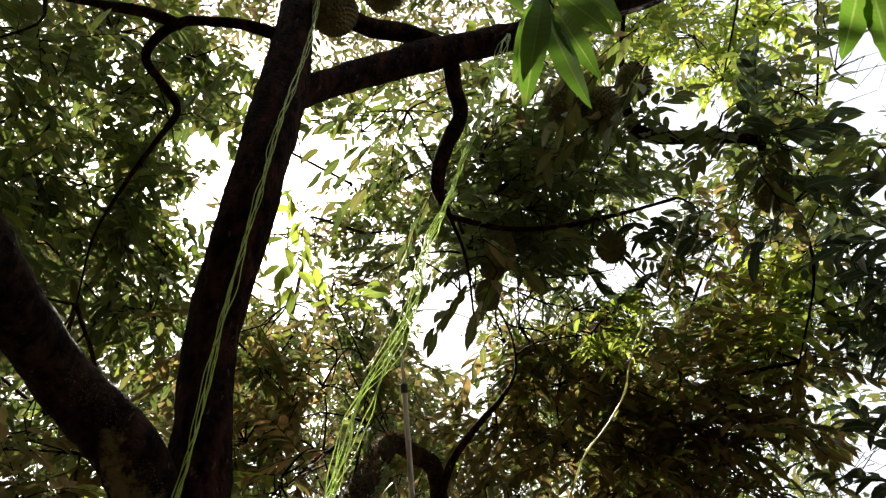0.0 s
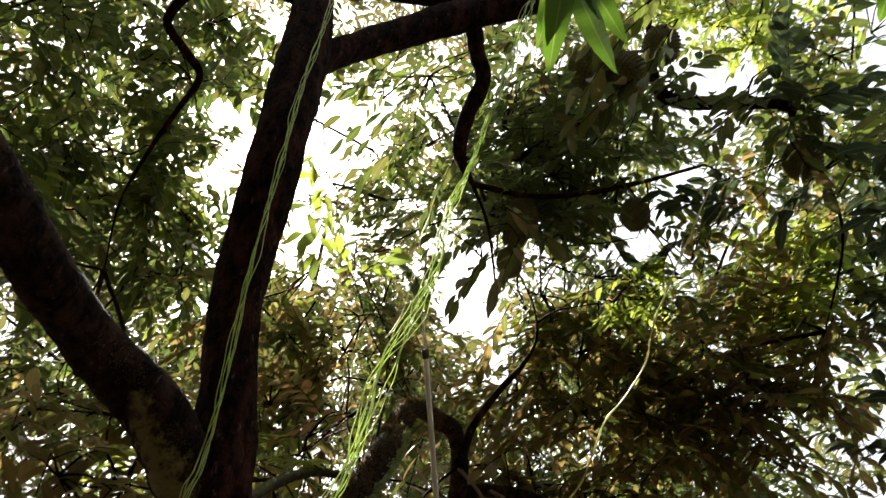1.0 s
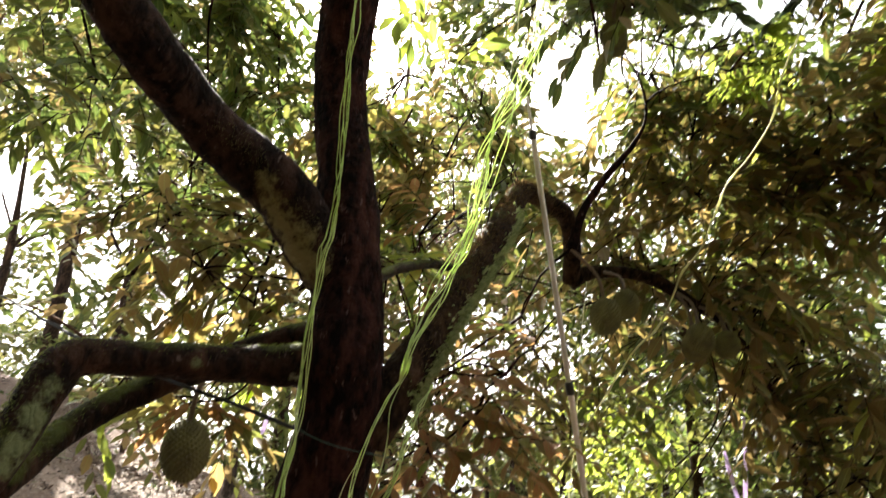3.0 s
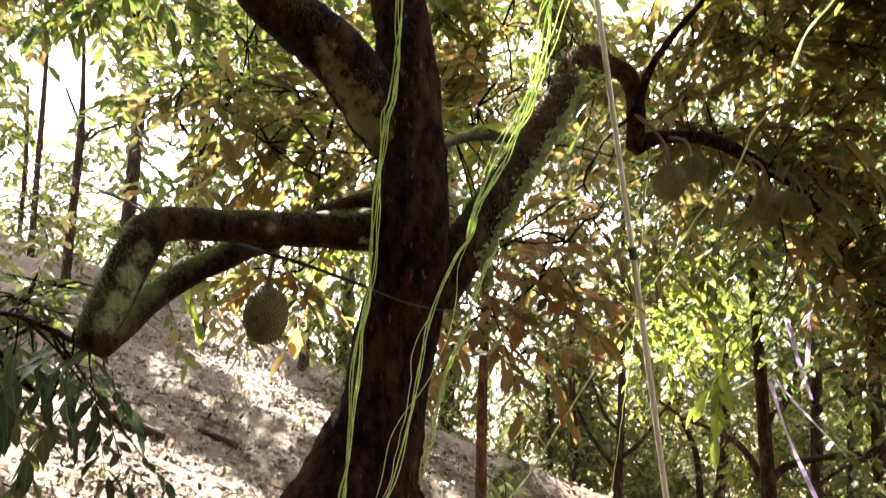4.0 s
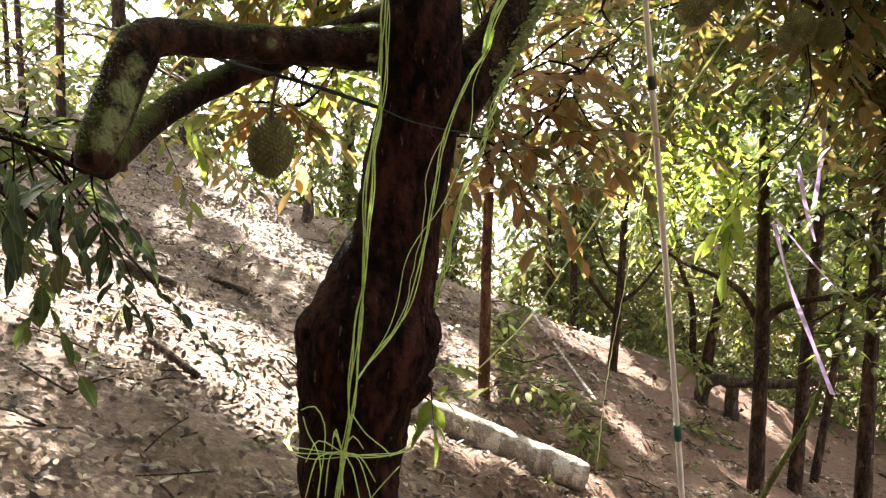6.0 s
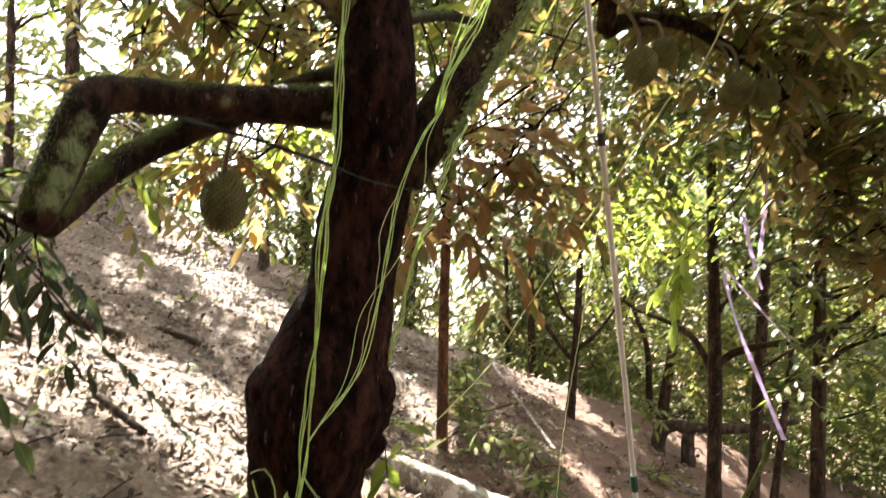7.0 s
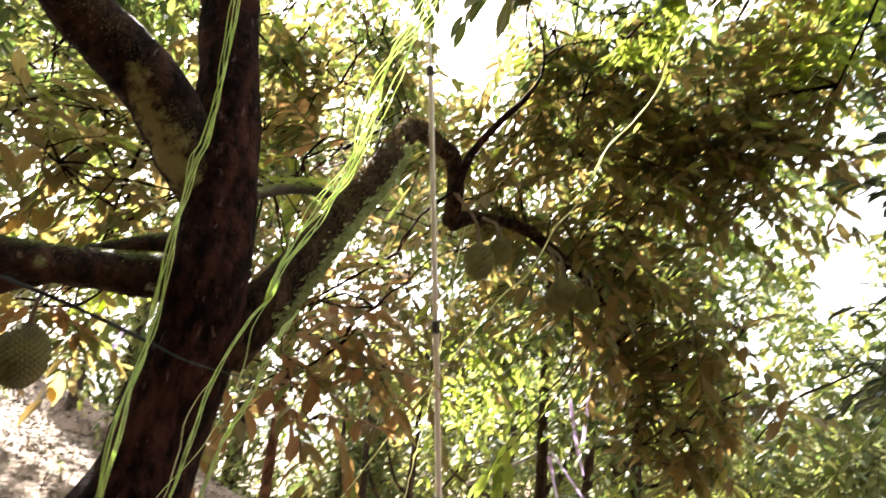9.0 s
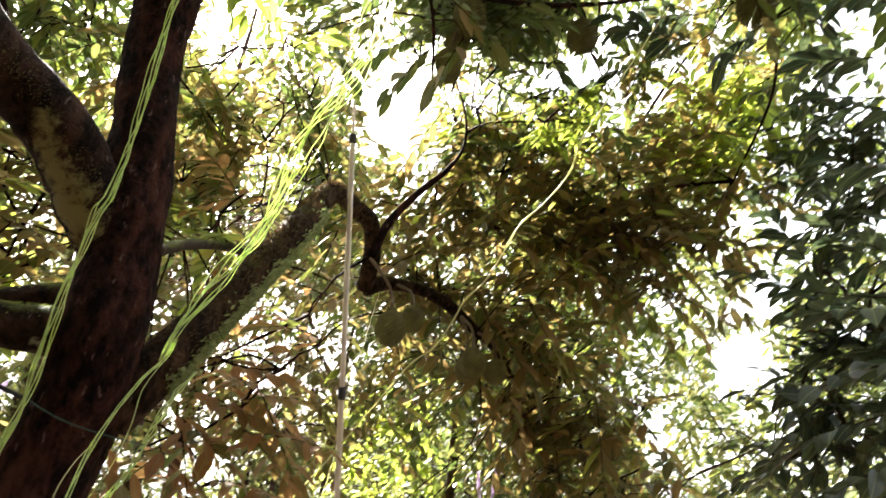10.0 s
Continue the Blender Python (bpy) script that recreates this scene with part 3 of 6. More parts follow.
LIMB_U2B = [(-1.108, 1.725, 4.491, 0.0235), (-1.247, 1.69, 4.526, 0.0234), (-1.418, 1.682, 4.557, 0.0188), (-1.707, 1.687, 4.637, 0.012)]
LIMB_U3 = [(0.013, 2.2, 4.968, 0.0468), (0.038, 2.25, 4.785, 0.0432), (0.071, 2.299, 4.612, 0.0397), (-0.001, 2.35, 4.426, 0.0363), (-0.032, 2.4, 4.232, 0.0329), (0.032, 2.5, 4.126, 0.0111), (0.11, 2.598, 3.951, 0.0076), (0.156, 2.796, 3.732, 0.0044)]
LIMB_U3B = [(0.04, 2.5, 4.126, 0.015), (0.327, 2.68, 4.209, 0.0139), (0.647, 2.827, 4.354, 0.0136), (0.998, 2.935, 4.54, 0.0122), (1.37, 3.002, 4.727, 0.0081)]
LIMB_U4 = [(1.004, 2.235, 5.558, 0.0136), (0.976, 2.41, 5.201, 0.0153), (0.987, 2.513, 4.944, 0.0255), (1.062, 2.537, 4.758, 0.0382), (1.346, 2.512, 4.71, 0.0323), (1.608, 2.473, 4.656, 0.0289), (1.707, 2.588, 4.487, 0.016), (1.856, 2.729, 4.268, 0.0096), (1.928, 2.921, 4.085, 0.0072), (1.925, 3.276, 3.813, 0.0048)]
BURL_A = [(-0.723, 1.875, 1.495, 0.0974), (-0.647, 1.858, 1.501, 0.0881), (-0.609, 1.859, 1.491, 0.0621), (-0.586, 1.865, 1.474, 0.0248)]
BURL_B = [(-0.833, 1.832, 1.481, 0.1116), (-0.872, 1.793, 1.489, 0.0915), (-0.897, 1.77, 1.481, 0.0617), (-0.912, 1.762, 1.463, 0.029)]
BURL_C = [(-0.708, 1.88, 1.375, 0.09), (-0.642, 1.859, 1.369, 0.0588), (-0.614, 1.857, 1.374, 0.0321), (-0.603, 1.861, 1.383, 0.0161)]
TWINE_1 = [(-0.733, 1.565, 1.144), (-0.725, 1.569, 1.218), (-0.717, 1.572, 1.28), (-0.706, 1.576, 1.348), (-0.687, 1.583, 1.548), (-0.677, 1.579, 1.623), (-0.669, 1.573, 1.71), (-0.664, 1.574, 1.822), (-0.659, 1.586, 1.937), (-0.647, 1.602, 2.029), (-0.644, 1.603, 2.134), (-0.638, 1.603, 2.266), (-0.624, 1.598, 2.371), (-0.612, 1.592, 2.462), (-0.595, 1.588, 2.554), (-0.559, 1.52, 2.984), (-0.557, 1.543, 3.393), (-0.552, 1.587, 3.801), (-0.543, 1.674, 4.399), (-0.571, 1.707, 4.929)]
TWINE_2 = [(-0.441, 1.736, 2.178), (-0.424, 1.754, 2.258), (-0.387, 1.796, 2.367), (-0.35, 1.837, 2.481), (-0.307, 1.878, 2.614), (-0.224, 1.836, 2.866), (-0.159, 1.893, 3.081), (-0.091, 1.948, 3.329), (-0.061, 1.999, 3.586), (0.031, 2.03, 3.882), (0.154, 2.064, 4.353), (0.27, 2.103, 4.847), (0.312, 2.117, 5.028)]
TWINE_2A = [(-0.426, 1.756, 2.234), (-0.452, 1.784, 2.188), (-0.475, 1.742, 2.134), (-0.499, 1.701, 2.057), (-0.521, 1.681, 1.982), (-0.533, 1.664, 1.901), (-0.54, 1.649, 1.823), (-0.555, 1.643, 1.733), (-0.569, 1.635, 1.657), (-0.594, 1.626, 1.576), (-0.641, 1.609, 1.508), (-0.666, 1.606, 1.477), (-0.686, 1.572, 1.438)]
TWINE_2B = [(-0.448, 1.796, 2.19), (-0.468, 1.756, 2.113), (-0.472, 1.722, 2.012), (-0.484, 1.716, 1.93), (-0.526, 1.693, 1.836), (-0.566, 1.658, 1.764), (-0.598, 1.645, 1.694), (-0.615, 1.637, 1.618), (-0.634, 1.619, 1.538), (-0.666, 1.606, 1.477), (-0.686, 1.572, 1.438)]
TWINE_2C = [(-0.522, 1.686, 1.982), (-0.551, 1.669, 1.915), (-0.557, 1.654, 1.836), (-0.567, 1.649, 1.745), (-0.584, 1.642, 1.656), (-0.61, 1.633, 1.568), (-0.666, 1.606, 1.477), (-0.686, 1.572, 1.438)]
TWINE_3 = [(-0.401, 1.922, 2.19), (-0.419, 1.871, 2.132), (-0.441, 1.83, 2.058), (-0.46, 1.812, 1.971), (-0.487, 1.801, 1.9), (-0.51, 1.79, 1.839), (-0.525, 1.783, 1.767), (-0.536, 1.776, 1.698), (-0.55, 1.766, 1.644), (-0.567, 1.778, 1.58)]
STRING_R = [(1.208, 2.577, 4.264), (0.742, 2.271, 3.353), (0.691, 2.346, 3.186), (0.619, 2.394, 3.065), (0.54, 2.427, 2.975), (0.494, 2.46, 2.884), (0.441, 2.499, 2.763), (0.372, 2.531, 2.678), (0.336, 2.563, 2.599), (0.279, 2.599, 2.492), (0.185, 2.649, 2.402), (-0.011, 2.992, 2.125), (-0.217, 3.044, 1.83), (-0.369, 3.044, 1.594), (-0.503, 3.076, 1.391), (-0.701, 3.092, 1.179), (-0.832, 3.119, 1.055)]
STRING_L = [(0.074, 3.381, 2.938), (0.024, 3.257, 2.538), (-0.034, 3.259, 2.035), (-0.101, 3.259, 1.616), (-0.176, 3.29, 1.174), (-0.221, 3.289, 0.719)]
STRING_M = [(-0.121, 2.297, 3.906), (-0.167, 2.244, 3.657), (-0.193, 2.192, 3.386), (-0.228, 2.138, 3.191), (-0.264, 2.083, 3.097)]
POLE = [(-0.158, 2.411, 3.363), (-0.143, 2.475, 3.228), (-0.041, 2.897, 2.333), (-0.04, 2.901, 2.324), (-0.019, 2.986, 2.143), (0.135, 3.625, 0.787), (0.151, 3.689, 0.652)]
ROPE = [(-0.685, 1.693, 2.055), (-0.865, 1.701, 2.117), (-1.083, 1.752, 2.186), (-1.726, 2.153, 2.409), (-3.221, 3.363, 2.928), (-6.823, 6.103, 4.18), (-10.388, 8.065, 5.433)]
CORD = [(-0.699, 1.709, 2.063), (-0.643, 1.719, 2.035), (-0.582, 1.734, 2.016), (-0.51, 1.759, 2.002), (-0.457, 1.813, 1.996)]
RIBBON_1 = [(1.052, 6.247, 1.796), (1.167, 6.223, 1.34), (1.327, 6.187, 0.897), (1.488, 6.146, 0.459)]
RIBBON_2 = [(1.391, 6.172, 2.691), (1.364, 6.178, 2.29), (1.32, 6.189, 1.887)]
RIBBON_3 = [(1.209, 6.214, 2.296), (1.262, 6.203, 1.978), (1.341, 6.184, 1.663)]
RIBBON_4 = [(1.064, 6.244, 1.842), (1.369, 6.383, 1.495), (1.657, 6.515, 1.189)]
FRUITS = [(-1.236, 2.184, 2.025, 0.179), (0.902, 2.913, 4.287, 0.176), (1.021, 2.413, 5.036, 0.221), (0.81, 2.418, 4.809, 0.252), (0.63, 2.419, 4.849, 0.254), (-0.497, 1.782, 4.688, 0.224), (1.682, 2.604, 4.415, 0.208), (0.286, 2.735, 4.125, 0.17), (0.223, 2.841, 3.923, 0.14), (0.353, 3.081, 4.426, 0.164), (0.278, 3.089, 4.259, 0.15), (0.253, 3.092, 4.058, 0.135), (-0.337, 2.073, 5.314, 0.239), (0.135, 3.122, 2.667, 0.1526), (0.232, 3.168, 2.735, 0.121), (0.536, 3.344, 2.575, 0.1286), (0.55, 3.267, 2.59, 0.1384), (0.669, 3.3, 2.572, 0.1188), (1.751, 2.71, 4.491, 0.192)]
CLUMPS_LEFT = [(-2.22, 2.3, 5.11, 0.3, 16), (-2.17, 2.62, 5.71, 0.32, 12), (-2.09, 2.56, 4.86, 0.31, 14), (-2.08, 2.94, 5.45, 0.31, 10), (-2.22, 2.71, 4.53, 0.27, 14), (-2.07, 2.95, 4.68, 0.29, 14), (-2.1, 3.41, 5.46, 0.28, 8), (-2.22, 3.08, 4.33, 0.3, 14), (-2.05, 3.44, 4.56, 0.32, 12), (-2.01, 3.91, 5.06, 0.29, 8), (-2.07, 3.66, 4.24, 0.31, 10), (-1.96, 3.94, 4.41, 0.24, 6), (-2.25, 2.27, 4.16, 0.33, 18), (-2.2, 2.59, 3.7, 0.33, 18), (-2.38, 2.14, 4.84, 0.34, 16)]
CLUMPS_MID = [(-0.62, 3.55, 5.77, 0.4, 9), (-0.79, 3.31, 5.68, 0.22, 4), (-0.28, 3.39, 5.84, 0.31, 6), (-1.39, 5.84, 6.74, 0.52, 10), (-0.63, 4.46, 5.52, 0.35, 9), (-0.51, 3.16, 4.15, 0.2, 6), (-0.69, 2.51, 3.9, 0.12, 3), (-0.9, 3.9, 4.41, 0.28, 12), (-0.58, 4.36, 4.51, 0.31, 14), (-1.11, 4.05, 4.11, 0.26, 8), (-0.81, 4.33, 4.09, 0.31, 12), (-1.11, 4.26, 3.7, 0.27, 10), (-0.75, 4.34, 3.62, 0.33, 14), (-0.37, 4.38, 3.92, 0.27, 10), (-0.42, 3.98, 5.66, 0.29, 5), (0.26, 3.39, 6.24, 0.26, 6)]
CLUMPS_CENTRE = [(0.47, 3.57, 5.64, 0.31, 14), (0.7, 3.43, 5.19, 0.29, 16), (1.0, 3.35, 5.23, 0.25, 13), (0.36, 3.58, 5.01, 0.31, 18), (0.61, 3.34, 4.64, 0.26, 18), (0.89, 3.49, 4.75, 0.2, 10), (0.32, 3.69, 4.57, 0.28, 18), (0.62, 3.55, 4.31, 0.26, 18), (0.84, 3.71, 4.17, 0.26, 16), (0.42, 3.78, 4.12, 0.28, 18), (0.71, 3.73, 3.84, 0.28, 18), (1.02, 3.66, 3.81, 0.26, 18), (0.34, 3.88, 3.65, 0.27, 15), (0.7, 3.73, 3.46, 0.28, 18), (1.03, 3.66, 3.44, 0.28, 18), (0.08, 4.2, 3.55, 0.23, 9)]
CLUMPS_RIGHT = [(1.4, 3.64, 3.92, 0.25, 16), (1.29, 3.58, 3.61, 0.25, 18), (1.62, 3.55, 3.74, 0.27, 18), (1.68, 3.63, 4.15, 0.27, 14), (1.33, 3.67, 3.39, 0.28, 18), (1.6, 3.56, 3.35, 0.27, 18), (2.04, 3.67, 4.02, 0.25, 14), (1.92, 3.51, 3.53, 0.26, 16), (2.16, 3.83, 4.62, 0.29, 10), (1.59, 3.23, 4.79, 0.26, 7), (1.89, 3.52, 4.76, 0.28, 9), (1.41, 3.31, 4.46, 0.19, 4), (0.93, 3.38, 4.29, 0.12, 2)]
CLUMPS_TOP = [(1.63, 3.65, 7.22, 0.45, 15), (2.14, 3.61, 7.1, 0.46, 16), (2.67, 3.5, 7.04, 0.45, 15), (2.33, 3.73, 6.66, 0.36, 10), (1.97, 2.52, 5.08, 0.24, 7), (1.77, 2.54, 4.82, 0.21, 7), (2.15, 2.89, 4.73, 0.24, 8), (2.65, 4.24, 5.55, 0.34, 10), (2.37, 3.47, 4.73, 0.25, 8), (1.82, 2.13, 4.1, 0.12, 3), (3.66, 4.1, 7.31, 0.32, 5), (1.39, 3.75, 8.47, 0.68, 14), (2.23, 3.32, 7.95, 0.67, 16), (0.4, 3.98, 8.82, 0.6, 10), (-0.77, 3.72, 8.66, 0.57, 8), (2.97, 2.97, 7.2, 0.59, 12)]
CLUMPS_NEIGHBOUR = [(2.32, 3.01, 4.23, 0.28, 14), (2.33, 3.49, 4.24, 0.25, 10), (2.06, 2.8, 2.77, 0.19, 10), (2.06, 2.54, 2.93, 0.2, 13), (2.14, 2.86, 2.44, 0.21, 14), (2.07, 3.04, 2.61, 0.17, 7), (2.29, 3.12, 3.29, 0.19, 8), (2.35, 2.81, 3.49, 0.23, 14), (2.46, 2.99, 4.01, 0.29, 15), (2.73, 3.79, 4.17, 0.24, 8), (2.13, 3.24, 2.32, 0.2, 8), (2.12, 2.48, 2.65, 0.22, 12), (2.28, 2.33, 2.98, 0.29, 14), (2.3, 2.59, 2.35, 0.22, 12)]
CLUMPS_LOW = [(-0.54, 2.91, 2.38, 0.15, 9.0), (-0.39, 2.77, 2.19, 0.14, 11.0), (-0.58, 2.82, 2.05, 0.14, 9.0), (-0.29, 2.94, 2.37, 0.16, 10.0), (-0.48, 2.92, 1.91, 0.14, 7.0), (-0.23, 3.09, 2.65, 0.18, 13.0), (-0.76, 3.34, 3.15, 0.21, 8.0), (-0.24, 3.25, 2.15, 0.15, 7.0), (0.137, 3.87, 3.209, 0.2464, 13.0), (0.402, 3.756, 3.057, 0.2128, 14.0), (0.679, 3.794, 3.045, 0.224, 16.0), (0.831, 3.554, 2.717, 0.2016, 17.0), (0.983, 3.517, 2.957, 0.2016, 16.0), (0.932, 3.731, 2.426, 0.1792, 11.0), (0.743, 3.983, 2.591, 0.1904, 10.0), (1.11, 3.882, 2.199, 0.1792, 8.0)]
CLUMPS_BACK = [(-1.58, 2.43, 2.92, 0.18, 11), (-1.29, 2.43, 2.91, 0.17, 11), (-1.31, 2.26, 2.64, 0.16, 12), (-1.19, 2.48, 2.68, 0.14, 9), (-1.82, 2.6, 2.74, 0.14, 6), (-1.52, 2.48, 2.22, 0.08, 5), (-1.35, 2.63, 2.23, 0.08, 5), (-2.25, 3.01, 3.25, 0.2, 8), (-1.26, 2.77, 3.07, 0.13, 7), (-1.27, 2.6, 2.54, 0.11, 4), (-1.37, 2.71, 2.38, 0.11, 4)]
CLUMPS_HANG = [(-2.11, 2.07, 2.05, 0.14, 6), (-2.15, 2.03, 1.91, 0.13, 6), (-2.33, 2.42, 2.15, 0.14, 5), (-2.07, 1.82, 1.94, 0.14, 8), (-1.53, 1.66, 1.86, 0.08, 3), (-1.65, 1.68, 1.77, 0.09, 3)]
CLUMPS_LIME = [(0.36, 7.62, 3.04, 0.45, 26), (0.63, 7.6, 2.67, 0.41, 22), (0.19, 7.93, 2.41, 0.4, 18), (0.82, 7.68, 3.15, 0.38, 16), (1.01, 8.06, 2.35, 0.37, 14), (0.07, 8.33, 1.99, 0.39, 12), (0.49, 8.11, 2.11, 0.37, 14)]
CLUMPS_UPPER = [(1.11, 4.46, 4.8, 0.32, 12), (2.39, 3.93, 5.69, 0.26, 8), (-2.59, 4.28, 3.83, 0.3, 8), (-0.28, 4.19, 5.21, 0.3, 12), (-0.03, 3.8, 5.68, 0.26, 7), (0.23, 3.79, 5.51, 0.3, 12), (-2.34, 3.73, 6.73, 0.31, 8), (-2.23, 4.02, 6.5, 0.29, 6), (0.96, 5.02, 4.65, 0.42, 14), (1.33, 4.72, 4.51, 0.39, 16), (1.47, 4.46, 3.98, 0.35, 16), (0.77, 5.26, 4.33, 0.37, 8), (1.73, 4.58, 4.46, 0.37, 16), (1.28, 4.94, 4.17, 0.34, 12), (-4.12, 3.85, 4.67, 0.38, 12), (-3.82, 4.15, 4.92, 0.38, 10), (-0.43, 4.48, 6.11, 0.37, 8), (-0.81, 4.43, 6.05, 0.34, 6)]
CLUMPS_UPPER += [(-1.8, 4.23, 7.14, 0.32, 5), (1.18, 4.24, 7.24, 0.38, 10), (0.78, 4.33, 7.51, 0.36, 8)]
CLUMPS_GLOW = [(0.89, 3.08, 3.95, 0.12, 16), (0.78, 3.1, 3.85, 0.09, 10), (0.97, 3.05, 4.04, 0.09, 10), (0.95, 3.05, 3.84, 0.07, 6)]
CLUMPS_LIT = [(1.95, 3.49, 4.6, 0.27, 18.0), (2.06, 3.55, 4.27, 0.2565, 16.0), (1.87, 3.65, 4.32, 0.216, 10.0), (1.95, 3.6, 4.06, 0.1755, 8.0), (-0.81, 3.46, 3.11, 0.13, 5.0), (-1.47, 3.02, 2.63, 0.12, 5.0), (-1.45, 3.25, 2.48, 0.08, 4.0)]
SPRAYS_FERN = [(0.02, 2.6, 5.006, -0.619, 2.422, 4.562, 15, 0.131), (-0.274, 2.586, 4.875, -0.542, 2.44, 4.367, 11, 0.116), (-0.475, 2.658, 4.972, -0.728, 2.496, 4.764, 10, 0.12), (-0.205, 2.692, 4.658, -0.539, 2.646, 4.383, 11, 0.122), (-0.369, 2.675, 5.29, -0.555, 2.54, 4.931, 9, 0.118), (-0.048, 2.7, 4.504, -0.182, 2.694, 4.154, 9, 0.113), (0.373, 2.674, 5.311, 0.232, 2.69, 5.004, 8, 0.13), (-1.254, 2.615, 5.399, -1.392, 2.544, 5.053, 9, 0.127), (-1.112, 2.678, 4.93, -1.354, 2.564, 4.867, 8, 0.136), (0.131, 2.797, 3.959, -0.031, 2.8, 3.73, 9, 0.123)]
SPRAYS_LIME = [(-0.65, 2.206, 4.04, -0.624, 2.162, 3.615, 8, 0.11), (-0.584, 2.225, 3.898, -0.581, 2.225, 3.553, 7, 0.102), (-0.451, 2.561, 3.649, -0.362, 2.726, 3.915, 6, 0.142), (-0.471, 2.557, 3.603, -0.562, 2.538, 3.766, 6, 0.116), (-0.724, 2.288, 4.112, -0.593, 2.326, 3.855, 6, 0.107), (0.349, 3.303, 1.997, 0.294, 3.31, 1.634, 9, 0.126), (0.368, 3.3, 1.9, 0.229, 3.317, 1.753, 7, 0.113), (-1.424, 2.006, 2.103, -1.393, 2.027, 1.997, 6, 0.086)]
SPRAYS_DARK = [(1.599, 2.419, 4.62, 1.631, 2.276, 5.119, 12, 0.187), (1.609, 2.413, 4.613, 1.785, 2.158, 4.542, 11, 0.17), (1.454, 2.451, 4.629, 1.48, 2.258, 4.667, 5, 0.173), (1.665, 2.495, 4.439, 1.78, 2.29, 4.179, 10, 0.154), (1.444, 2.743, 4.414, 1.043, 2.813, 4.411, 13, 0.157), (1.435, 2.748, 4.236, 1.111, 2.787, 4.314, 11, 0.148), (1.2, 2.967, 4.209, 0.96, 2.948, 4.045, 8, 0.152), (0.805, 3.097, 4.255, 0.845, 2.983, 4.013, 8, 0.153), (1.733, 2.571, 4.319, 1.496, 2.601, 4.122, 9, 0.154), (1.551, 1.698, 3.635, 1.436, 1.797, 3.776, 9, 0.143), (1.568, 1.817, 3.51, 1.429, 1.929, 3.568, 9, 0.134)]
SPRAYS_VEIL = [(0.97, 2.086, 5.052, 0.616, 2.164, 4.827, 9, 0.168), (0.868, 2.184, 4.996, 0.511, 2.191, 4.524, 10, 0.166), (1.028, 2.169, 4.935, 0.766, 2.169, 4.467, 9, 0.158), (0.838, 2.355, 4.717, 0.537, 2.39, 4.501, 10, 0.162), (0.353, 2.576, 5.045, 0.488, 2.452, 4.483, 9, 0.152), (0.178, 2.594, 4.084, 0.383, 2.572, 3.906, 10, 0.141), (0.253, 2.588, 3.882, 0.146, 2.596, 3.641, 9, 0.135), (1.602, 2.537, 4.515, 1.635, 2.456, 4.147, 9, 0.149)]
SPRAYS_SIDE = [(1.621, 1.857, 2.62, 1.362, 1.944, 2.705, 13, 0.137), (1.61, 1.867, 2.484, 1.297, 1.99, 2.455, 15, 0.13), (1.599, 1.877, 2.352, 1.31, 1.981, 2.247, 13, 0.125), (1.702, 1.918, 2.797, 1.475, 1.983, 2.972, 11, 0.143), (1.631, 1.982, 2.205, 1.409, 2.034, 2.133, 10, 0.117), (1.801, 1.961, 3.202, 1.567, 2.037, 3.264, 10, 0.141), (1.936, 2.109, 3.548, 1.697, 2.189, 3.652, 10, 0.144), (1.866, 2.438, 2.805, 1.699, 2.564, 2.958, 9, 0.131), (1.771, 2.512, 2.517, 1.558, 2.657, 2.532, 10, 0.118), (1.774, 2.509, 2.326, 1.562, 2.654, 2.227, 10, 0.113), (1.607, 2.293, 2.942, 1.442, 2.283, 3.166, 11, 0.123)]
SPRAYS_SIDE += [(1.576, 2.315, 2.831, 1.356, 2.335, 2.892, 11, 0.117)]
SPRAYS_HANG = [(-1.23, 1.392, 1.911, -1.341, 1.561, 1.781, 10.0, 0.071), (-1.291, 1.472, 1.862, -1.338, 1.63, 1.608, 13.0, 0.074), (-1.329, 1.572, 1.836, -1.296, 1.664, 1.706, 10.0, 0.064), (-1.317, 1.448, 1.875, -1.363, 1.404, 1.798, 10.0, 0.059), (-1.393, 1.514, 1.836, -1.37, 1.535, 1.699, 9.0, 0.065), (-1.522, 1.981, 1.585, -1.326, 2.117, 1.343, 13.0, 0.069), (-1.444, 1.736, 1.712, -1.457, 1.855, 1.544, 7.0, 0.078), (-1.543, 1.505, 1.918, -1.551, 1.496, 1.725, 9.0, 0.093), (-1.588, 1.602, 1.893, -1.556, 1.635, 1.76, 9.0, 0.075)]
SPRAYS_COPPER = [(-1.182, 2.602, 2.973, -1.365, 2.398, 2.752, 12.0, 0.146), (-1.159, 2.612, 2.834, -1.38, 2.39, 2.619, 12.0, 0.138), (-1.353, 2.743, 3.15, -1.545, 2.525, 2.978, 12.0, 0.14), (-1.094, 2.639, 2.697, -1.249, 2.46, 2.532, 11.0, 0.124), (-1.644, 2.698, 2.907, -1.752, 2.508, 2.635, 12.0, 0.132), (-1.351, 2.406, 2.213, -1.487, 2.384, 2.119, 11.0, 0.084), (-1.333, 2.416, 2.214, -1.265, 2.563, 2.178, 11.0, 0.087), (-1.315, 2.425, 2.226, -1.244, 2.573, 2.101, 9.0, 0.079), (-0.614, 2.782, 2.155, -0.384, 2.716, 2.035, 12.0, 0.13), (-0.57, 2.79, 2.245, -0.278, 2.726, 2.184, 14.0, 0.13), (-0.635, 2.777, 2.02, -0.448, 2.708, 1.844, 12.0, 0.13)]
SPRAYS_COPPER += [(-0.473, 2.907, 2.377, -0.219, 2.83, 2.352, 12, 0.128)]
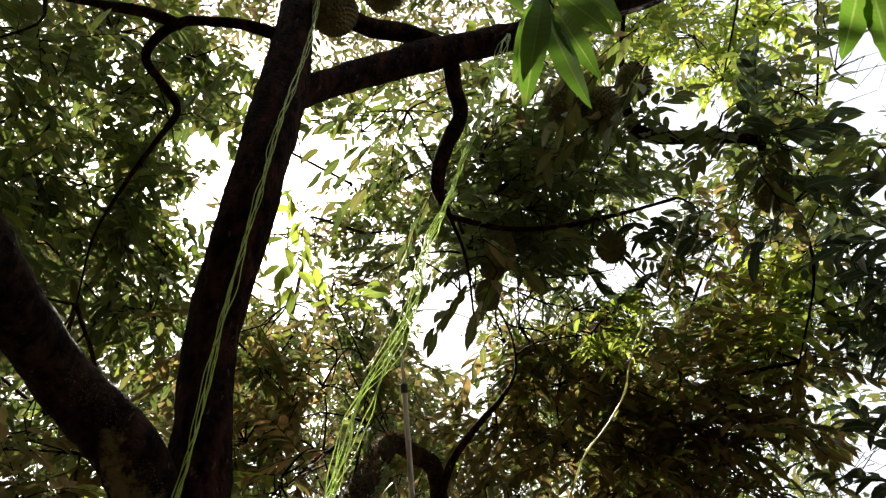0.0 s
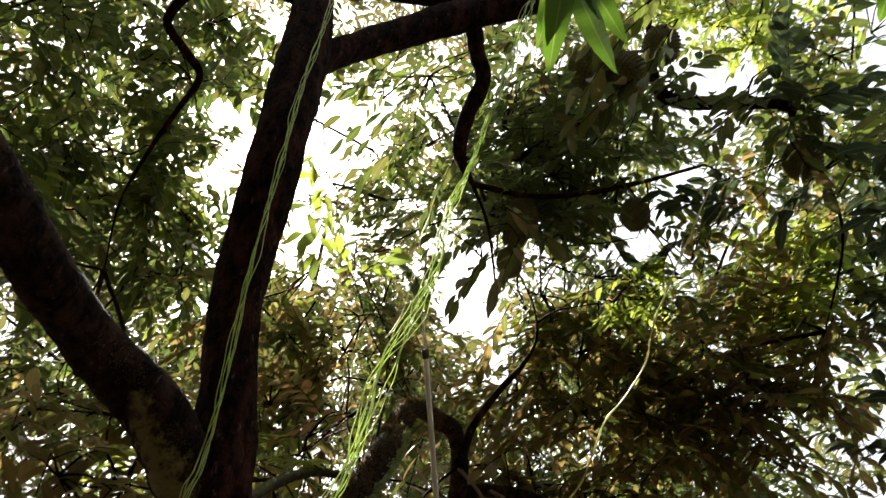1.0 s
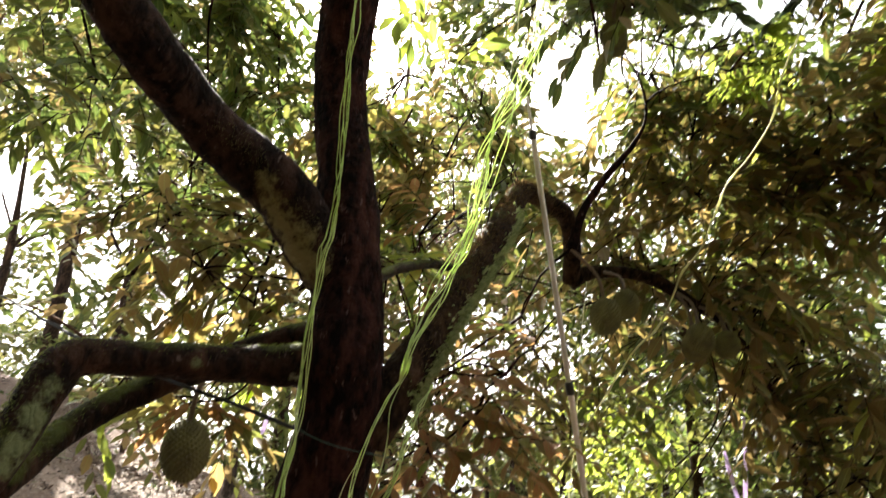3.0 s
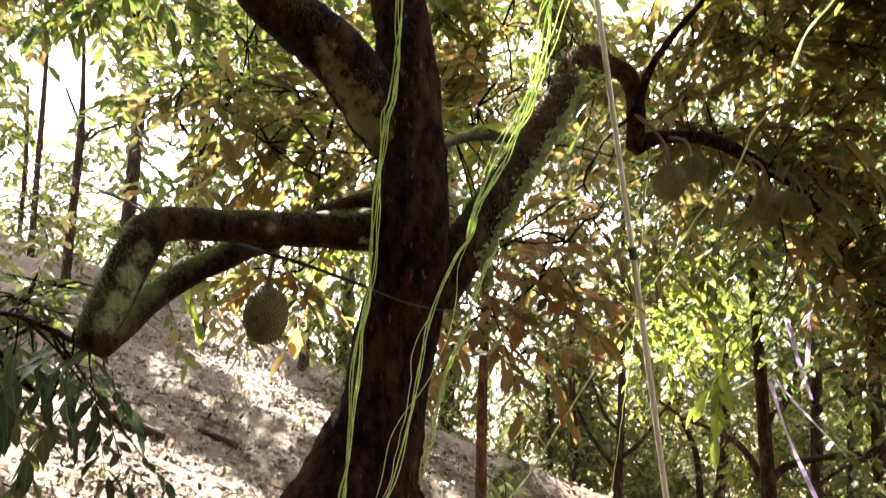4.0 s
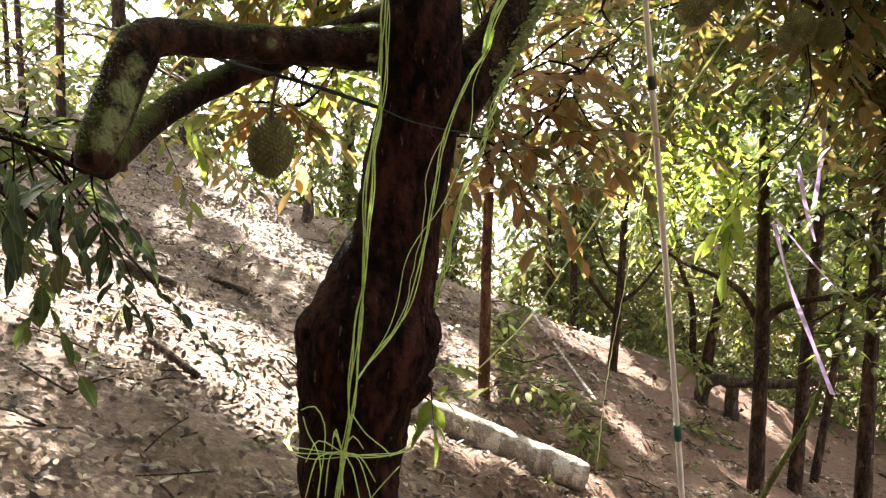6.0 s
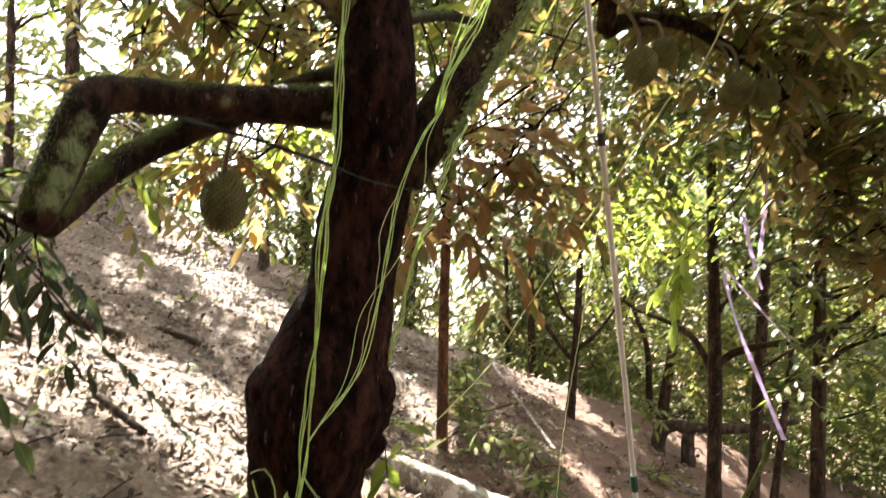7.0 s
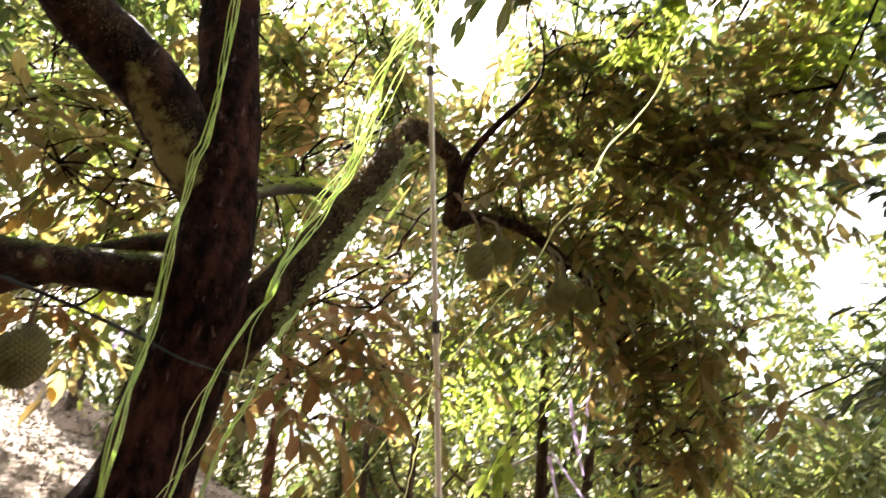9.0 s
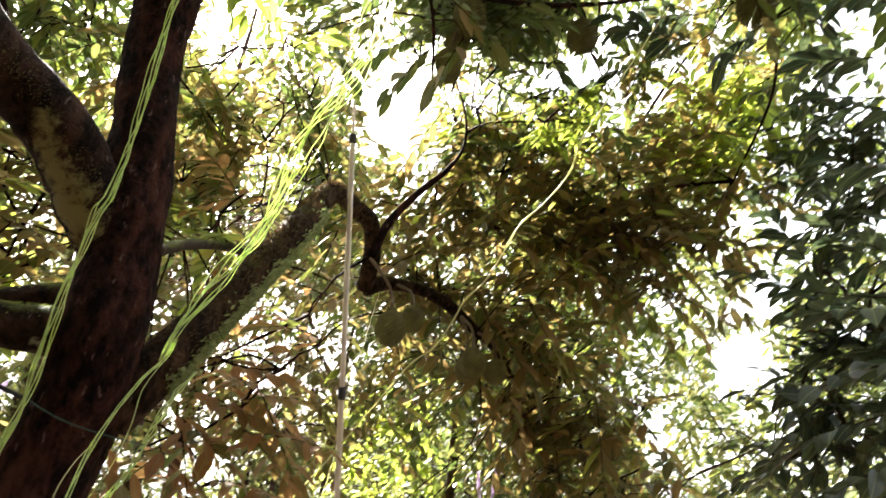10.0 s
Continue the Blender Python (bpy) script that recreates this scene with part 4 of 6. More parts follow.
SPRAYS_SHADE = [(0.264, 3.565, 3.218, -0.0077, 3.468, 3.008, 10.0, 0.155), (0.384, 3.55, 3.032, 0.4086, 3.431, 2.72, 9.0, 0.147), (0.556, 3.523, 3.06, 0.68, 3.378, 2.764, 10.0, 0.141), (0.729, 3.485, 2.819, 0.8571, 3.331, 2.565, 10.0, 0.137), (0.813, 3.343, 2.97, 0.9238, 3.189, 2.689, 10.0, 0.139), (0.766, 3.594, 2.527, 0.8973, 3.439, 2.289, 9.0, 0.132), (0.612, 3.629, 2.706, 0.6903, 3.494, 2.38, 9.0, 0.138), (-0.194, 3.583, 3.271, -0.2757, 3.464, 2.914, 9.0, 0.158), (0.859, 3.33, 3.111, 0.649, 3.386, 3.104, 9.0, 0.144), (-0.117, 3.699, 2.948, -0.3688, 3.573, 2.751, 9.0, 0.154)]
CLUMPS_VEIL = [(-1.747, 2.934, 5.798, 0.3, 9.0), (-1.6, 3.214, 5.758, 0.28, 9.0), (-1.732, 2.979, 5.24, 0.28, 9.0), (-1.859, 3.079, 4.942, 0.3, 10.0), (-1.769, 3.438, 5.131, 0.28, 9.0), (-1.938, 2.952, 5.442, 0.26, 8.0), (-1.44, 3.333, 5.933, 0.25, 6.0), (-1.792, 3.574, 4.619, 0.3, 11.0), (-1.673, 4.038, 4.667, 0.3, 12.0), (-1.921, 3.33, 4.609, 0.28, 10.0), (-1.818, 4.431, 4.479, 0.3, 10.0), (-1.857, 3.793, 4.328, 0.28, 10.0), (-2.048, 2.58, 5.603, 0.28, 8.0), (-1.866, 2.967, 6.252, 0.25, 5.0), (-2.967, 3.453, 3.921, 0.34, 9.0), (-2.746, 3.773, 3.767, 0.34, 9.0), (-2.223, 3.524, 3.727, 0.34, 9.0), (-2.083, 3.838, 3.565, 0.34, 9.0), (-3.065, 3.941, 3.557, 0.34, 9.0), (-2.505, 3.854, 3.414, 0.34, 9.0)]
CLUMPS_CORE = [(0.208, 2.89, 4.861, 0.32, 12.0), (0.472, 2.906, 4.839, 0.32, 12.0), (0.303, 2.933, 4.638, 0.32, 14.0), (0.651, 2.916, 4.992, 0.32, 10.0), (0.706, 2.983, 4.737, 0.32, 12.0), (0.244, 3.088, 4.432, 0.32, 12.0), (0.485, 2.912, 4.5, 0.32, 12.0), (0.809, 3.121, 4.554, 0.32, 10.0), (0.375, 3.184, 4.306, 0.32, 12.0), (0.569, 3.22, 4.257, 0.32, 12.0), (0.199, 3.514, 4.365, 0.32, 8.0), (0.319, 2.928, 5.142, 0.32, 8.0), (0.45, 3.35, 4.0, 0.32, 12.0), (0.1, 3.2, 4.15, 0.28, 9.0), (0.75, 3.3, 4.1, 0.3, 10.0), (0.9, 3.1, 4.75, 0.3, 10.0), (1.05, 3.2, 4.4, 0.28, 9.0), (1.12, 2.43, 4.7, 0.14, 6.0), (1.4, 2.42, 4.66, 0.15, 7.0), (1.62, 2.42, 4.58, 0.14, 6.0)]
LOOP_A = [(-0.866, 1.662, 1.334), (-0.825, 1.652, 1.348), (-0.798, 1.647, 1.308), (-0.799, 1.645, 1.235), (-0.816, 1.648, 1.139)]
LOOP_B = [(-0.861, 1.663, 1.318), (-0.84, 1.646, 1.284), (-0.814, 1.641, 1.248), (-0.801, 1.633, 1.2), (-0.815, 1.638, 1.104)]
LOOP_C = [(-0.719, 1.625, 1.346), (-0.689, 1.631, 1.302), (-0.648, 1.649, 1.264), (-0.639, 1.661, 1.243)]
LOOP_D = [(-0.622, 1.675, 1.216), (-0.644, 1.659, 1.191), (-0.674, 1.651, 1.154), (-0.699, 1.644, 1.115)]
# leaf-free cones fitted to the camera's view: degrees to the right of +y, degrees above the horizon, half width
VIEW_GAPS = [(0.3, 31.8, 2.0), (1.9, 34.3, 1.5), (-0.6, 29.2, 1.5), (16.9, 34.4, 2.1), (31.0, 13.0, 2.0), (33.5, 17.5, 1.8), (25.0, 6.8, 1.5), (38.8, 14.7, 1.2), (-23.4, 40.6, 1.5), (-25.3, 37.0, 0.7), (-14.9, 44.8, 1.7), (44.0, 42.3, 2.6), (31.6, 17.1, 1.6), (-44.8, 18.8, 2.2), (31.0, 44.3, 1.3), (41.0, 21.8, 1.0), (-24.0, 41.4, 1.1), (-24.8, 37.9, 1.3), (-27.2, 36.3, 0.7), (-30.1, 38.2, 0.5), (-23.3, 27.9, 1.1), (-26.1, 26.9, 0.6), (-23.9, 31.4, 0.8), (-29.7, 31.8, 0.5), (-24.6, 44.3, 0.6), (-25.0, 34.8, 0.6), (-26.2, 30.9, 0.5), (-33.7, 34.1, 0.4), (-29.9, 28.2, 0.5)]
CLUMPS_SCREEN = [(-1.315, 3.719, 4.132, 0.3, 9.0), (-0.993, 3.789, 4.416, 0.3, 9.0), (-0.652, 3.773, 4.071, 0.3, 9.0), (-0.953, 4.097, 3.878, 0.3, 9.0), (-0.478, 4.191, 3.772, 0.3, 8.0), (-1.205, 4.123, 3.607, 0.3, 8.0), (-0.641, 4.852, 2.656, 0.3, 8.0), (-0.26, 4.837, 2.861, 0.3, 8.0), (0.195, 4.583, 3.106, 0.3, 8.0), (-0.018, 5.113, 2.347, 0.3, 8.0), (-0.469, 5.094, 2.252, 0.3, 8.0)]
CLUMPS_SIDE = [(1.148, 3.765, 2.714, 0.24, 11.0), (1.31, 3.91, 2.35, 0.24, 12.0), (1.167, 3.981, 2.422, 0.22, 10.0), (1.295, 3.815, 2.007, 0.22, 10.0), (1.021, 3.842, 2.684, 0.22, 9.0), (0.854, 3.7, 2.902, 0.22, 9.0), (1.42, 3.722, 2.557, 0.26, 12.0), (1.472, 3.744, 2.161, 0.26, 12.0), (1.434, 3.951, 1.818, 0.2, 7.0)]
LEANING = [(0.761, 5.063, -0.102, 0.02), (0.902, 5.102, 0.185, 0.02), (1.016, 5.134, 0.377, 0.019), (1.122, 5.163, 0.595, 0.017), (1.162, 5.177, 0.759, 0.012)]
MIST = [(-3.242, 14.845, 1.89, 0.8, 10.0), (-2.693, 13.954, 1.253, 0.7, 10.0), (-2.674, 15.983, 1.769, 0.9, 10.0), (-1.924, 13.604, 1.055, 0.6, 9.0), (-1.554, 14.687, 1.48, 0.7, 9.0), (-1.187, 16.275, 2.043, 0.9, 9.0), (-3.666, 14.778, 1.269, 0.7, 8.0), (-6.274, 14.229, 2.055, 0.8, 8.0), (-5.789, 14.336, 1.749, 0.7, 8.0), (-2.675, 15.964, 2.428, 0.9, 9.0), (-3.522, 16.808, 2.602, 0.9, 9.0), (-4.212, 14.642, 2.131, 0.8, 8.0)]
BLADES = [(0.161, 0.661, 3.094, 0.113, 0.664, 2.8, 0.047), (0.163, 0.681, 3.13, 0.102, 0.686, 2.886, 0.04), (0.164, 0.67, 3.041, 0.206, 0.651, 2.795, 0.042), (0.173, 0.658, 3.054, 0.222, 0.635, 2.839, 0.038), (0.185, 0.665, 3.107, 0.255, 0.634, 2.944, 0.042), (0.214, 0.667, 3.154, 0.274, 0.637, 2.983, 0.05), (0.486, 0.446, 2.801, 0.442, 0.481, 2.688, 0.04), (0.504, 0.456, 2.805, 0.482, 0.47, 2.654, 0.033), (0.109, 0.691, 3.191, 0.127, 0.681, 3.072, 0.039)]
BLADE_YELLOW = [(-1.022, 1.231, 3.868, -1.022, 1.21, 3.72, 0.043)]
# sky openings as seen from the camera: bearing, height and half width in degrees
VIEW_OPENINGS = [(32.8, 19.6, 2.8), (-33.3, 23.1, 1.3), (-31.1, 27.1, 1.1), (-36.3, 28.2, 1.1), (-25.0, 19.6, 1.1), (-16.7, 19.5, 1.0), (-23.5, 32.5, 1.8), (-23.4, 28.9, 1.3), (-25.9, 24.9, 0.9), (-20.1, 27.7, 0.9), (-0.1, 29.6, 2.9), (2.6, 25.9, 1.9), (18.3, 33.9, 2.4), (-12.6, 44.6, 2.8), (43.2, 42.2, 4.0), (26.4, 42.1, 2.1), (26.4, 36.4, 1.7), (-26.2, 49.0, 2.4), (-23.6, 40.9, 1.2), (-24.9, 36.6, 1.4), (-15.3, 46.4, 1.4), (-13.5, 41.3, 1.4), (30.6, 14.7, 2.5), (30.2, 18.6, 1.9), (30.9, 10.9, 2.1), (25.9, 6.5, 2.0), (22.5, 6.2, 1.4), (39.6, 26.8, 0.9), (-24.2, 27.0, 1.1), (-28.6, 23.9, 1.1)]
VIEW_OPENINGS += [(-10.9, 24.0, 1.0), (-14.9, 24.4, 0.9), (41.9, 35.2, 2.4), (-45.4, 19.3, 4.5), (-38.9, 15.4, 2.8), (-25.3, 30.0, 1.9), (-45.2, 19.9, 3.8), (-38.3, 14.5, 2.8), (-4.1, 14.4, 1.2), (-19.1, 25.5, 0.9)]
SHRUBS = [(-1.1, 7.09, 0.35, 0.23, 10), (-0.69, 7.64, -0.1, 0.21, 9), (-1.5, 8.04, 0.59, 0.18, 8), (-0.86, 6.72, 0.25, 0.18, 9), (-0.51, 6.65, -0.06, 0.18, 8), (-1.31, 7.46, 0.5, 0.21, 8), (-0.62, 6.14, -0.09, 0.14, 7), (-1.27, 6.45, 0.41, 0.13, 7), (-1.38, 9.07, 0.67, 0.26, 6), (0.87, 10.11, -0.14, 0.35, 8), (-4.43, 10.28, 1.75, 0.27, 5), (-4.29, 9.8, 1.41, 0.19, 4), (0.84, 9.11, -0.71, 0.24, 6), (1.58, 12.04, -0.13, 0.55, 12), (0.6, 13.14, -0.87, 0.51, 9), (-4.85, 7.82, 1.33, 0.14, 3), (-5.99, 5.59, 2.65, 0.33, 8), (-6.46, 6.54, 3.1, 0.35, 8)]
SPRAYS_SHOOT = [(-0.609, 1.89, 1.379, -0.585, 1.845, 1.275, 6, 0.087), (-0.616, 1.94, 1.398, -0.553, 2.008, 1.403, 5, 0.071), (-0.609, 1.89, 1.319, -0.559, 1.903, 1.349, 5, 0.067)]
TREE_A = [(-1.491, 7.022, -0.414, 0.075), (-1.485, 7.023, 0.568, 0.069), (-1.479, 7.025, 1.433, 0.063), (-1.46, 7.028, 2.125, 0.058), (-1.443, 7.032, 3.16, 0.052), (-1.406, 7.039, 4.595, 0.04)]
TREE_B = [(1.276, 8.024, -1.192, 0.115), (1.288, 8.022, -0.462, 0.092), (1.306, 8.019, 0.691, 0.086), (1.29, 8.022, 1.859, 0.074), (1.278, 8.024, 2.794, 0.062), (1.278, 8.024, 3.931, 0.05), (1.209, 8.036, 5.162, 0.042), (1.183, 8.04, 6.571, 0.029)]
TREE_B_LIMBS = [[(1.317, 8.017, 0.753, 0.055), (1.454, 7.991, 0.913, 0.049), (1.685, 7.737, 1.04, 0.041), (2.106, 7.314, 1.198, 0.033), (2.446, 6.988, 1.534, 0.023), (2.729, 6.768, 1.973, 0.012)], [(1.294, 8.021, 0.69, 0.049), (1.127, 8.15, 1.039, 0.044), (0.912, 8.38, 1.203, 0.036), (0.549, 8.617, 1.344, 0.027), (0.222, 8.735, 1.571, 0.017)], [(1.298, 8.02, 1.365, 0.049), (1.458, 7.991, 1.493, 0.046), (1.649, 8.053, 1.863, 0.04), (1.814, 8.118, 2.3, 0.028)]]
TREE_C = [(1.814, 8.734, -1.382, 0.107), (1.851, 8.725, -0.639, 0.086), (1.908, 8.712, 0.543, 0.079), (1.964, 8.699, 1.468, 0.073), (2.013, 8.687, 2.333, 0.06), (2.038, 8.681, 3.203, 0.047), (2.059, 8.676, 4.216, 0.034), (2.018, 8.689, 4.703, 0.026)]
TREE_D = [(2.059, 7.223, -1.48, 0.087), (2.075, 7.219, -0.168, 0.07), (2.09, 7.214, 0.79, 0.065), (2.112, 7.207, 1.867, 0.049), (2.124, 7.204, 2.52, 0.038), (2.126, 7.203, 3.511, 0.025)]
TREE_D_LIMBS = [[(2.099, 7.211, 1.112, 0.032), (2.304, 7.145, 1.337, 0.027), (2.488, 6.973, 1.561, 0.021), (2.695, 6.783, 1.724, 0.012)], [(2.099, 7.211, 1.542, 0.024), (2.016, 7.341, 1.617, 0.022), (1.898, 7.478, 1.752, 0.017)], [(2.108, 7.209, 1.543, 0.027), (2.319, 7.034, 1.633, 0.021), (2.579, 6.83, 1.872, 0.013)], [(2.091, 7.214, 0.843, 0.027), (2.256, 7.161, 1.069, 0.024), (2.483, 6.974, 1.227, 0.018), (2.72, 6.772, 1.377, 0.012)]]
TREE_D_SNAGS = [[(2.066, 7.223, 1.682, 0.019), (1.936, 7.151, 1.812, 0.018), (1.767, 7.069, 1.928, 0.014), (1.58, 6.979, 1.872, 0.009)], [(2.085, 7.223, 1.535, 0.021), (2.27, 7.224, 1.645, 0.018), (2.462, 7.179, 1.703, 0.012)], [(2.093, 7.217, 1.182, 0.021), (1.827, 7.197, 1.062, 0.018), (1.621, 7.236, 0.907, 0.012), (1.406, 7.275, 0.847, 0.008)], [(2.101, 7.198, 0.367, 0.019), (2.273, 7.195, 0.454, 0.016), (2.514, 7.163, 0.55, 0.011)], [(2.077, 7.202, 0.777, 0.016), (1.808, 7.276, 0.777, 0.012), (1.482, 7.381, 0.769, 0.008)]]
TREE_E = [(2.162, 9.372, -1.488, 0.07), (2.245, 9.351, -0.817, 0.056), (2.346, 9.324, 0.043, 0.049), (2.422, 9.304, 0.817, 0.042), (2.457, 9.295, 1.872, 0.032), (2.455, 9.295, 2.938, 0.021)]
TREE_F = [(-0.278, 10.198, -0.473, 0.111), (-0.264, 10.199, -0.302, 0.089), (-0.218, 10.199, 0.302, 0.073), (-0.164, 10.2, 1.031, 0.065), (-0.126, 10.2, 1.845, 0.057), (-0.089, 10.2, 2.829, 0.041), (-0.052, 10.2, 4.32, 0.029)]
TREE_F_LIMBS = [[(-0.219, 10.199, 0.504, 0.045), (-0.446, 10.194, 0.78, 0.041), (-0.609, 10.187, 1.021, 0.037), (-0.757, 10.178, 1.345, 0.025)], [(-0.187, 10.2, 0.666, 0.041), (0.076, 10.199, 0.876, 0.032), (0.353, 10.191, 1.245, 0.024), (0.51, 10.183, 1.45, 0.016)], [(-0.164, 10.2, 1.031, 0.033), (-0.367, 10.196, 1.229, 0.029), (-0.531, 10.19, 1.676, 0.021)]]
TREE_G = [(-1.035, 14.108, -1.009, 0.128), (-1.058, 14.106, -0.324, 0.103), (-1.086, 14.104, 0.468, 0.091), (-1.102, 14.103, 1.379, 0.074), (-1.11, 14.103, 2.642, 0.052)]
TREE_H = [(-1.671, 15.559, -1.378, 0.087), (-1.705, 15.555, -0.092, 0.07), (-1.739, 15.552, 1.069, 0.064), (-1.764, 15.549, 2.596, 0.045)]
TREE_I = [(1.307, 13.57, -1.437, 0.146), (1.431, 13.555, -0.462, 0.116), (1.554, 13.541, 0.385, 0.106), (1.638, 13.53, 1.231, 0.08), (1.693, 13.523, 2.718, 0.053)]
TREE_J = [(1.974, 7.041, -1.445, 0.087), (2.001, 7.033, -0.017, 0.069), (2.027, 7.024, 1.115, 0.06), (2.04, 7.02, 2.365, 0.045), (2.04, 7.02, 3.384, 0.03)]
TREE_K = [(1.325, 15.074, -2.007, 0.103), (1.282, 15.078, -0.912, 0.083), (1.239, 15.082, 0.202, 0.071), (0.975, 15.103, 1.024, 0.054), (0.801, 15.114, 2.099, 0.036)]
TREE_L = [(-7.503, 8.923, 2.372, 0.163), (-7.496, 8.929, 3.79, 0.13), (-7.489, 8.935, 4.59, 0.123), (-7.485, 8.939, 5.676, 0.115), (-7.481, 8.942, 6.412, 0.107), (-7.501, 8.925, 7.338, 0.081), (-7.683, 8.745, 7.496, 0.065), (-7.764, 8.672, 8.727, 0.047)]
TREE_L_LIMBS = [[(-7.503, 8.923, 5.672, 0.04), (-7.68, 8.771, 5.542, 0.031), (-7.877, 8.594, 5.389, 0.026), (-8.009, 8.47, 5.199, 0.021)], [(-7.47, 8.951, 5.77, 0.044), (-7.351, 8.92, 5.948, 0.04), (-7.195, 8.919, 6.097, 0.026)]]
TREE_M = [(-8.748, 9.147, 2.88, 0.102), (-8.751, 9.144, 3.513, 0.082), (-8.756, 9.14, 4.533, 0.078), (-8.76, 9.136, 5.572, 0.069), (-8.793, 9.104, 6.426, 0.047), (-8.837, 9.061, 7.286, 0.033)]
TREE_M_LIMBS = [[(-8.753, 9.142, 5.383, 0.037), (-8.701, 9.192, 5.567, 0.037), (-8.646, 9.244, 5.695, 0.023)], [(-8.779, 9.117, 5.758, 0.028), (-8.897, 9.002, 6.108, 0.023), (-8.975, 8.923, 6.37, 0.018)]]
TREE_N = [(-10.198, 9.818, 3.528, 0.081), (-10.206, 9.809, 3.915, 0.065), (-10.24, 9.773, 5.388, 0.06), (-10.269, 9.743, 6.734, 0.051), (-10.31, 9.7, 8.1, 0.036)]
TREE_O = [(-11.798, 11.037, 3.921, 0.071), (-11.809, 11.025, 4.474, 0.057), (-11.837, 10.995, 5.859, 0.051), (-11.926, 10.897, 7.483, 0.034)]
TREE_P = [(-8.23, 11.522, 2.914, 0.089), (-8.258, 11.502, 4.635, 0.071), (-8.286, 11.482, 5.981, 0.061), (-8.323, 11.455, 7.349, 0.045)]
ARCH = [(1.001, 10.464, -0.94, 0.089), (0.986, 10.465, -0.58, 0.098), (1.157, 10.446, -0.391, 0.089), (1.536, 10.393, -0.4, 0.08), (2.19, 10.268, -0.338, 0.063), (2.738, 10.13, -0.182, 0.038)]
STUMP = [(1.383, 10.416, -1.039, 0.104), (1.369, 10.418, -0.708, 0.096), (1.385, 10.416, -0.484, 0.08)]
LOG_A = [(-4.86, 5.815, 1.37, 0.06), (-4.58, 5.837, 1.263, 0.06), (-4.298, 5.85, 1.156, 0.059)]
LOG_B = [(-5.824, 5.389, 1.734, 0.064), (-5.626, 5.396, 1.661, 0.064), (-5.414, 5.386, 1.582, 0.063)]
LOG_C = [(-4.392, 6.566, 1.18, 0.036), (-4.18, 6.609, 1.098, 0.036), (-3.976, 6.663, 1.019, 0.036)]
LOG_D = [(-1.954, 5.477, 0.322, 0.131), (-1.177, 5.644, 0.018, 0.13), (-0.407, 5.797, -0.282, 0.129)]
LOG_E = [(-3.512, 4.514, 0.896, 0.029), (-3.23, 4.401, 0.799, 0.028), (-2.968, 4.294, 0.709, 0.027)]
LOG_F = [(-5.066, 4.825, 1.452, 0.028), (-4.763, 4.849, 1.34, 0.028), (-4.472, 4.878, 1.232, 0.028)]
POST = [(-5.168, 10.655, 1.559, 0.046), (-5.173, 10.653, 1.79, 0.042), (-5.188, 10.646, 2.485, 0.037)]
SNAG = [(-5.142, 10.423, 1.519, 0.1), (-5.146, 10.421, 1.745, 0.091), (-5.135, 10.427, 1.926, 0.082), (-5.117, 10.435, 2.199, 0.036)]
SAPLING = [(-6.82, 10.143, 2.18, 0.04), (-6.826, 10.139, 2.407, 0.036), (-6.822, 10.142, 2.818, 0.027), (-6.82, 10.143, 3.322, 0.018)]
KNOT = (-0.773, 1.692, 1.23)
TRUNK_AT = (-0.815, 1.858, 1.171)
# ground outlines traced from the camera's view; leaves that shade them are dropped
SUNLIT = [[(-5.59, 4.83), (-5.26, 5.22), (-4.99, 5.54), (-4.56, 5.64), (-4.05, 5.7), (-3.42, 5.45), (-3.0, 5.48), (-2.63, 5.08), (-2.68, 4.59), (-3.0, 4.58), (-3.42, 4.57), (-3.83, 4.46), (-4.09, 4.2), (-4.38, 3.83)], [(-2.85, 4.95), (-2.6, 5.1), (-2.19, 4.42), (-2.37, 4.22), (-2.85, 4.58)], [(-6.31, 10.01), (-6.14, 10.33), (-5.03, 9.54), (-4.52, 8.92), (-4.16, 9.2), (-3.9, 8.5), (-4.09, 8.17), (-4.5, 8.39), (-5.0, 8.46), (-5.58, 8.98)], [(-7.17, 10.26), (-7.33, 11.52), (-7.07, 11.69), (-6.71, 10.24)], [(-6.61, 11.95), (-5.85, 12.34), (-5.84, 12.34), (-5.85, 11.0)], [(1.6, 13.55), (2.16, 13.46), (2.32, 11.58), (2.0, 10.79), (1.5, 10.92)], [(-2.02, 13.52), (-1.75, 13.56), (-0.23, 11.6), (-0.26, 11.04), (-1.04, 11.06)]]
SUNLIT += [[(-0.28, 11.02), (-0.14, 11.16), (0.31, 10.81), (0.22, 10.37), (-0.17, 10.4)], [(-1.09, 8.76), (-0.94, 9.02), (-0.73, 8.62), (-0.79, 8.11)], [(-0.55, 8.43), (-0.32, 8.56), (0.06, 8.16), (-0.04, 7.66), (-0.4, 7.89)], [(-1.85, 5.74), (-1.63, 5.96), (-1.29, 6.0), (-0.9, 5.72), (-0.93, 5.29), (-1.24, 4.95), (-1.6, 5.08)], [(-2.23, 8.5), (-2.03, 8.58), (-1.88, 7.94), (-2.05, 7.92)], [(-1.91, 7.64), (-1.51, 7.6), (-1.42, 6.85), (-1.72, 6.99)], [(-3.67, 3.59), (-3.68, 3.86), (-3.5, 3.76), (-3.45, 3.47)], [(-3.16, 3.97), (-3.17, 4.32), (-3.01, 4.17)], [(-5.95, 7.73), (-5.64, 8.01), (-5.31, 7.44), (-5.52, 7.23)]]
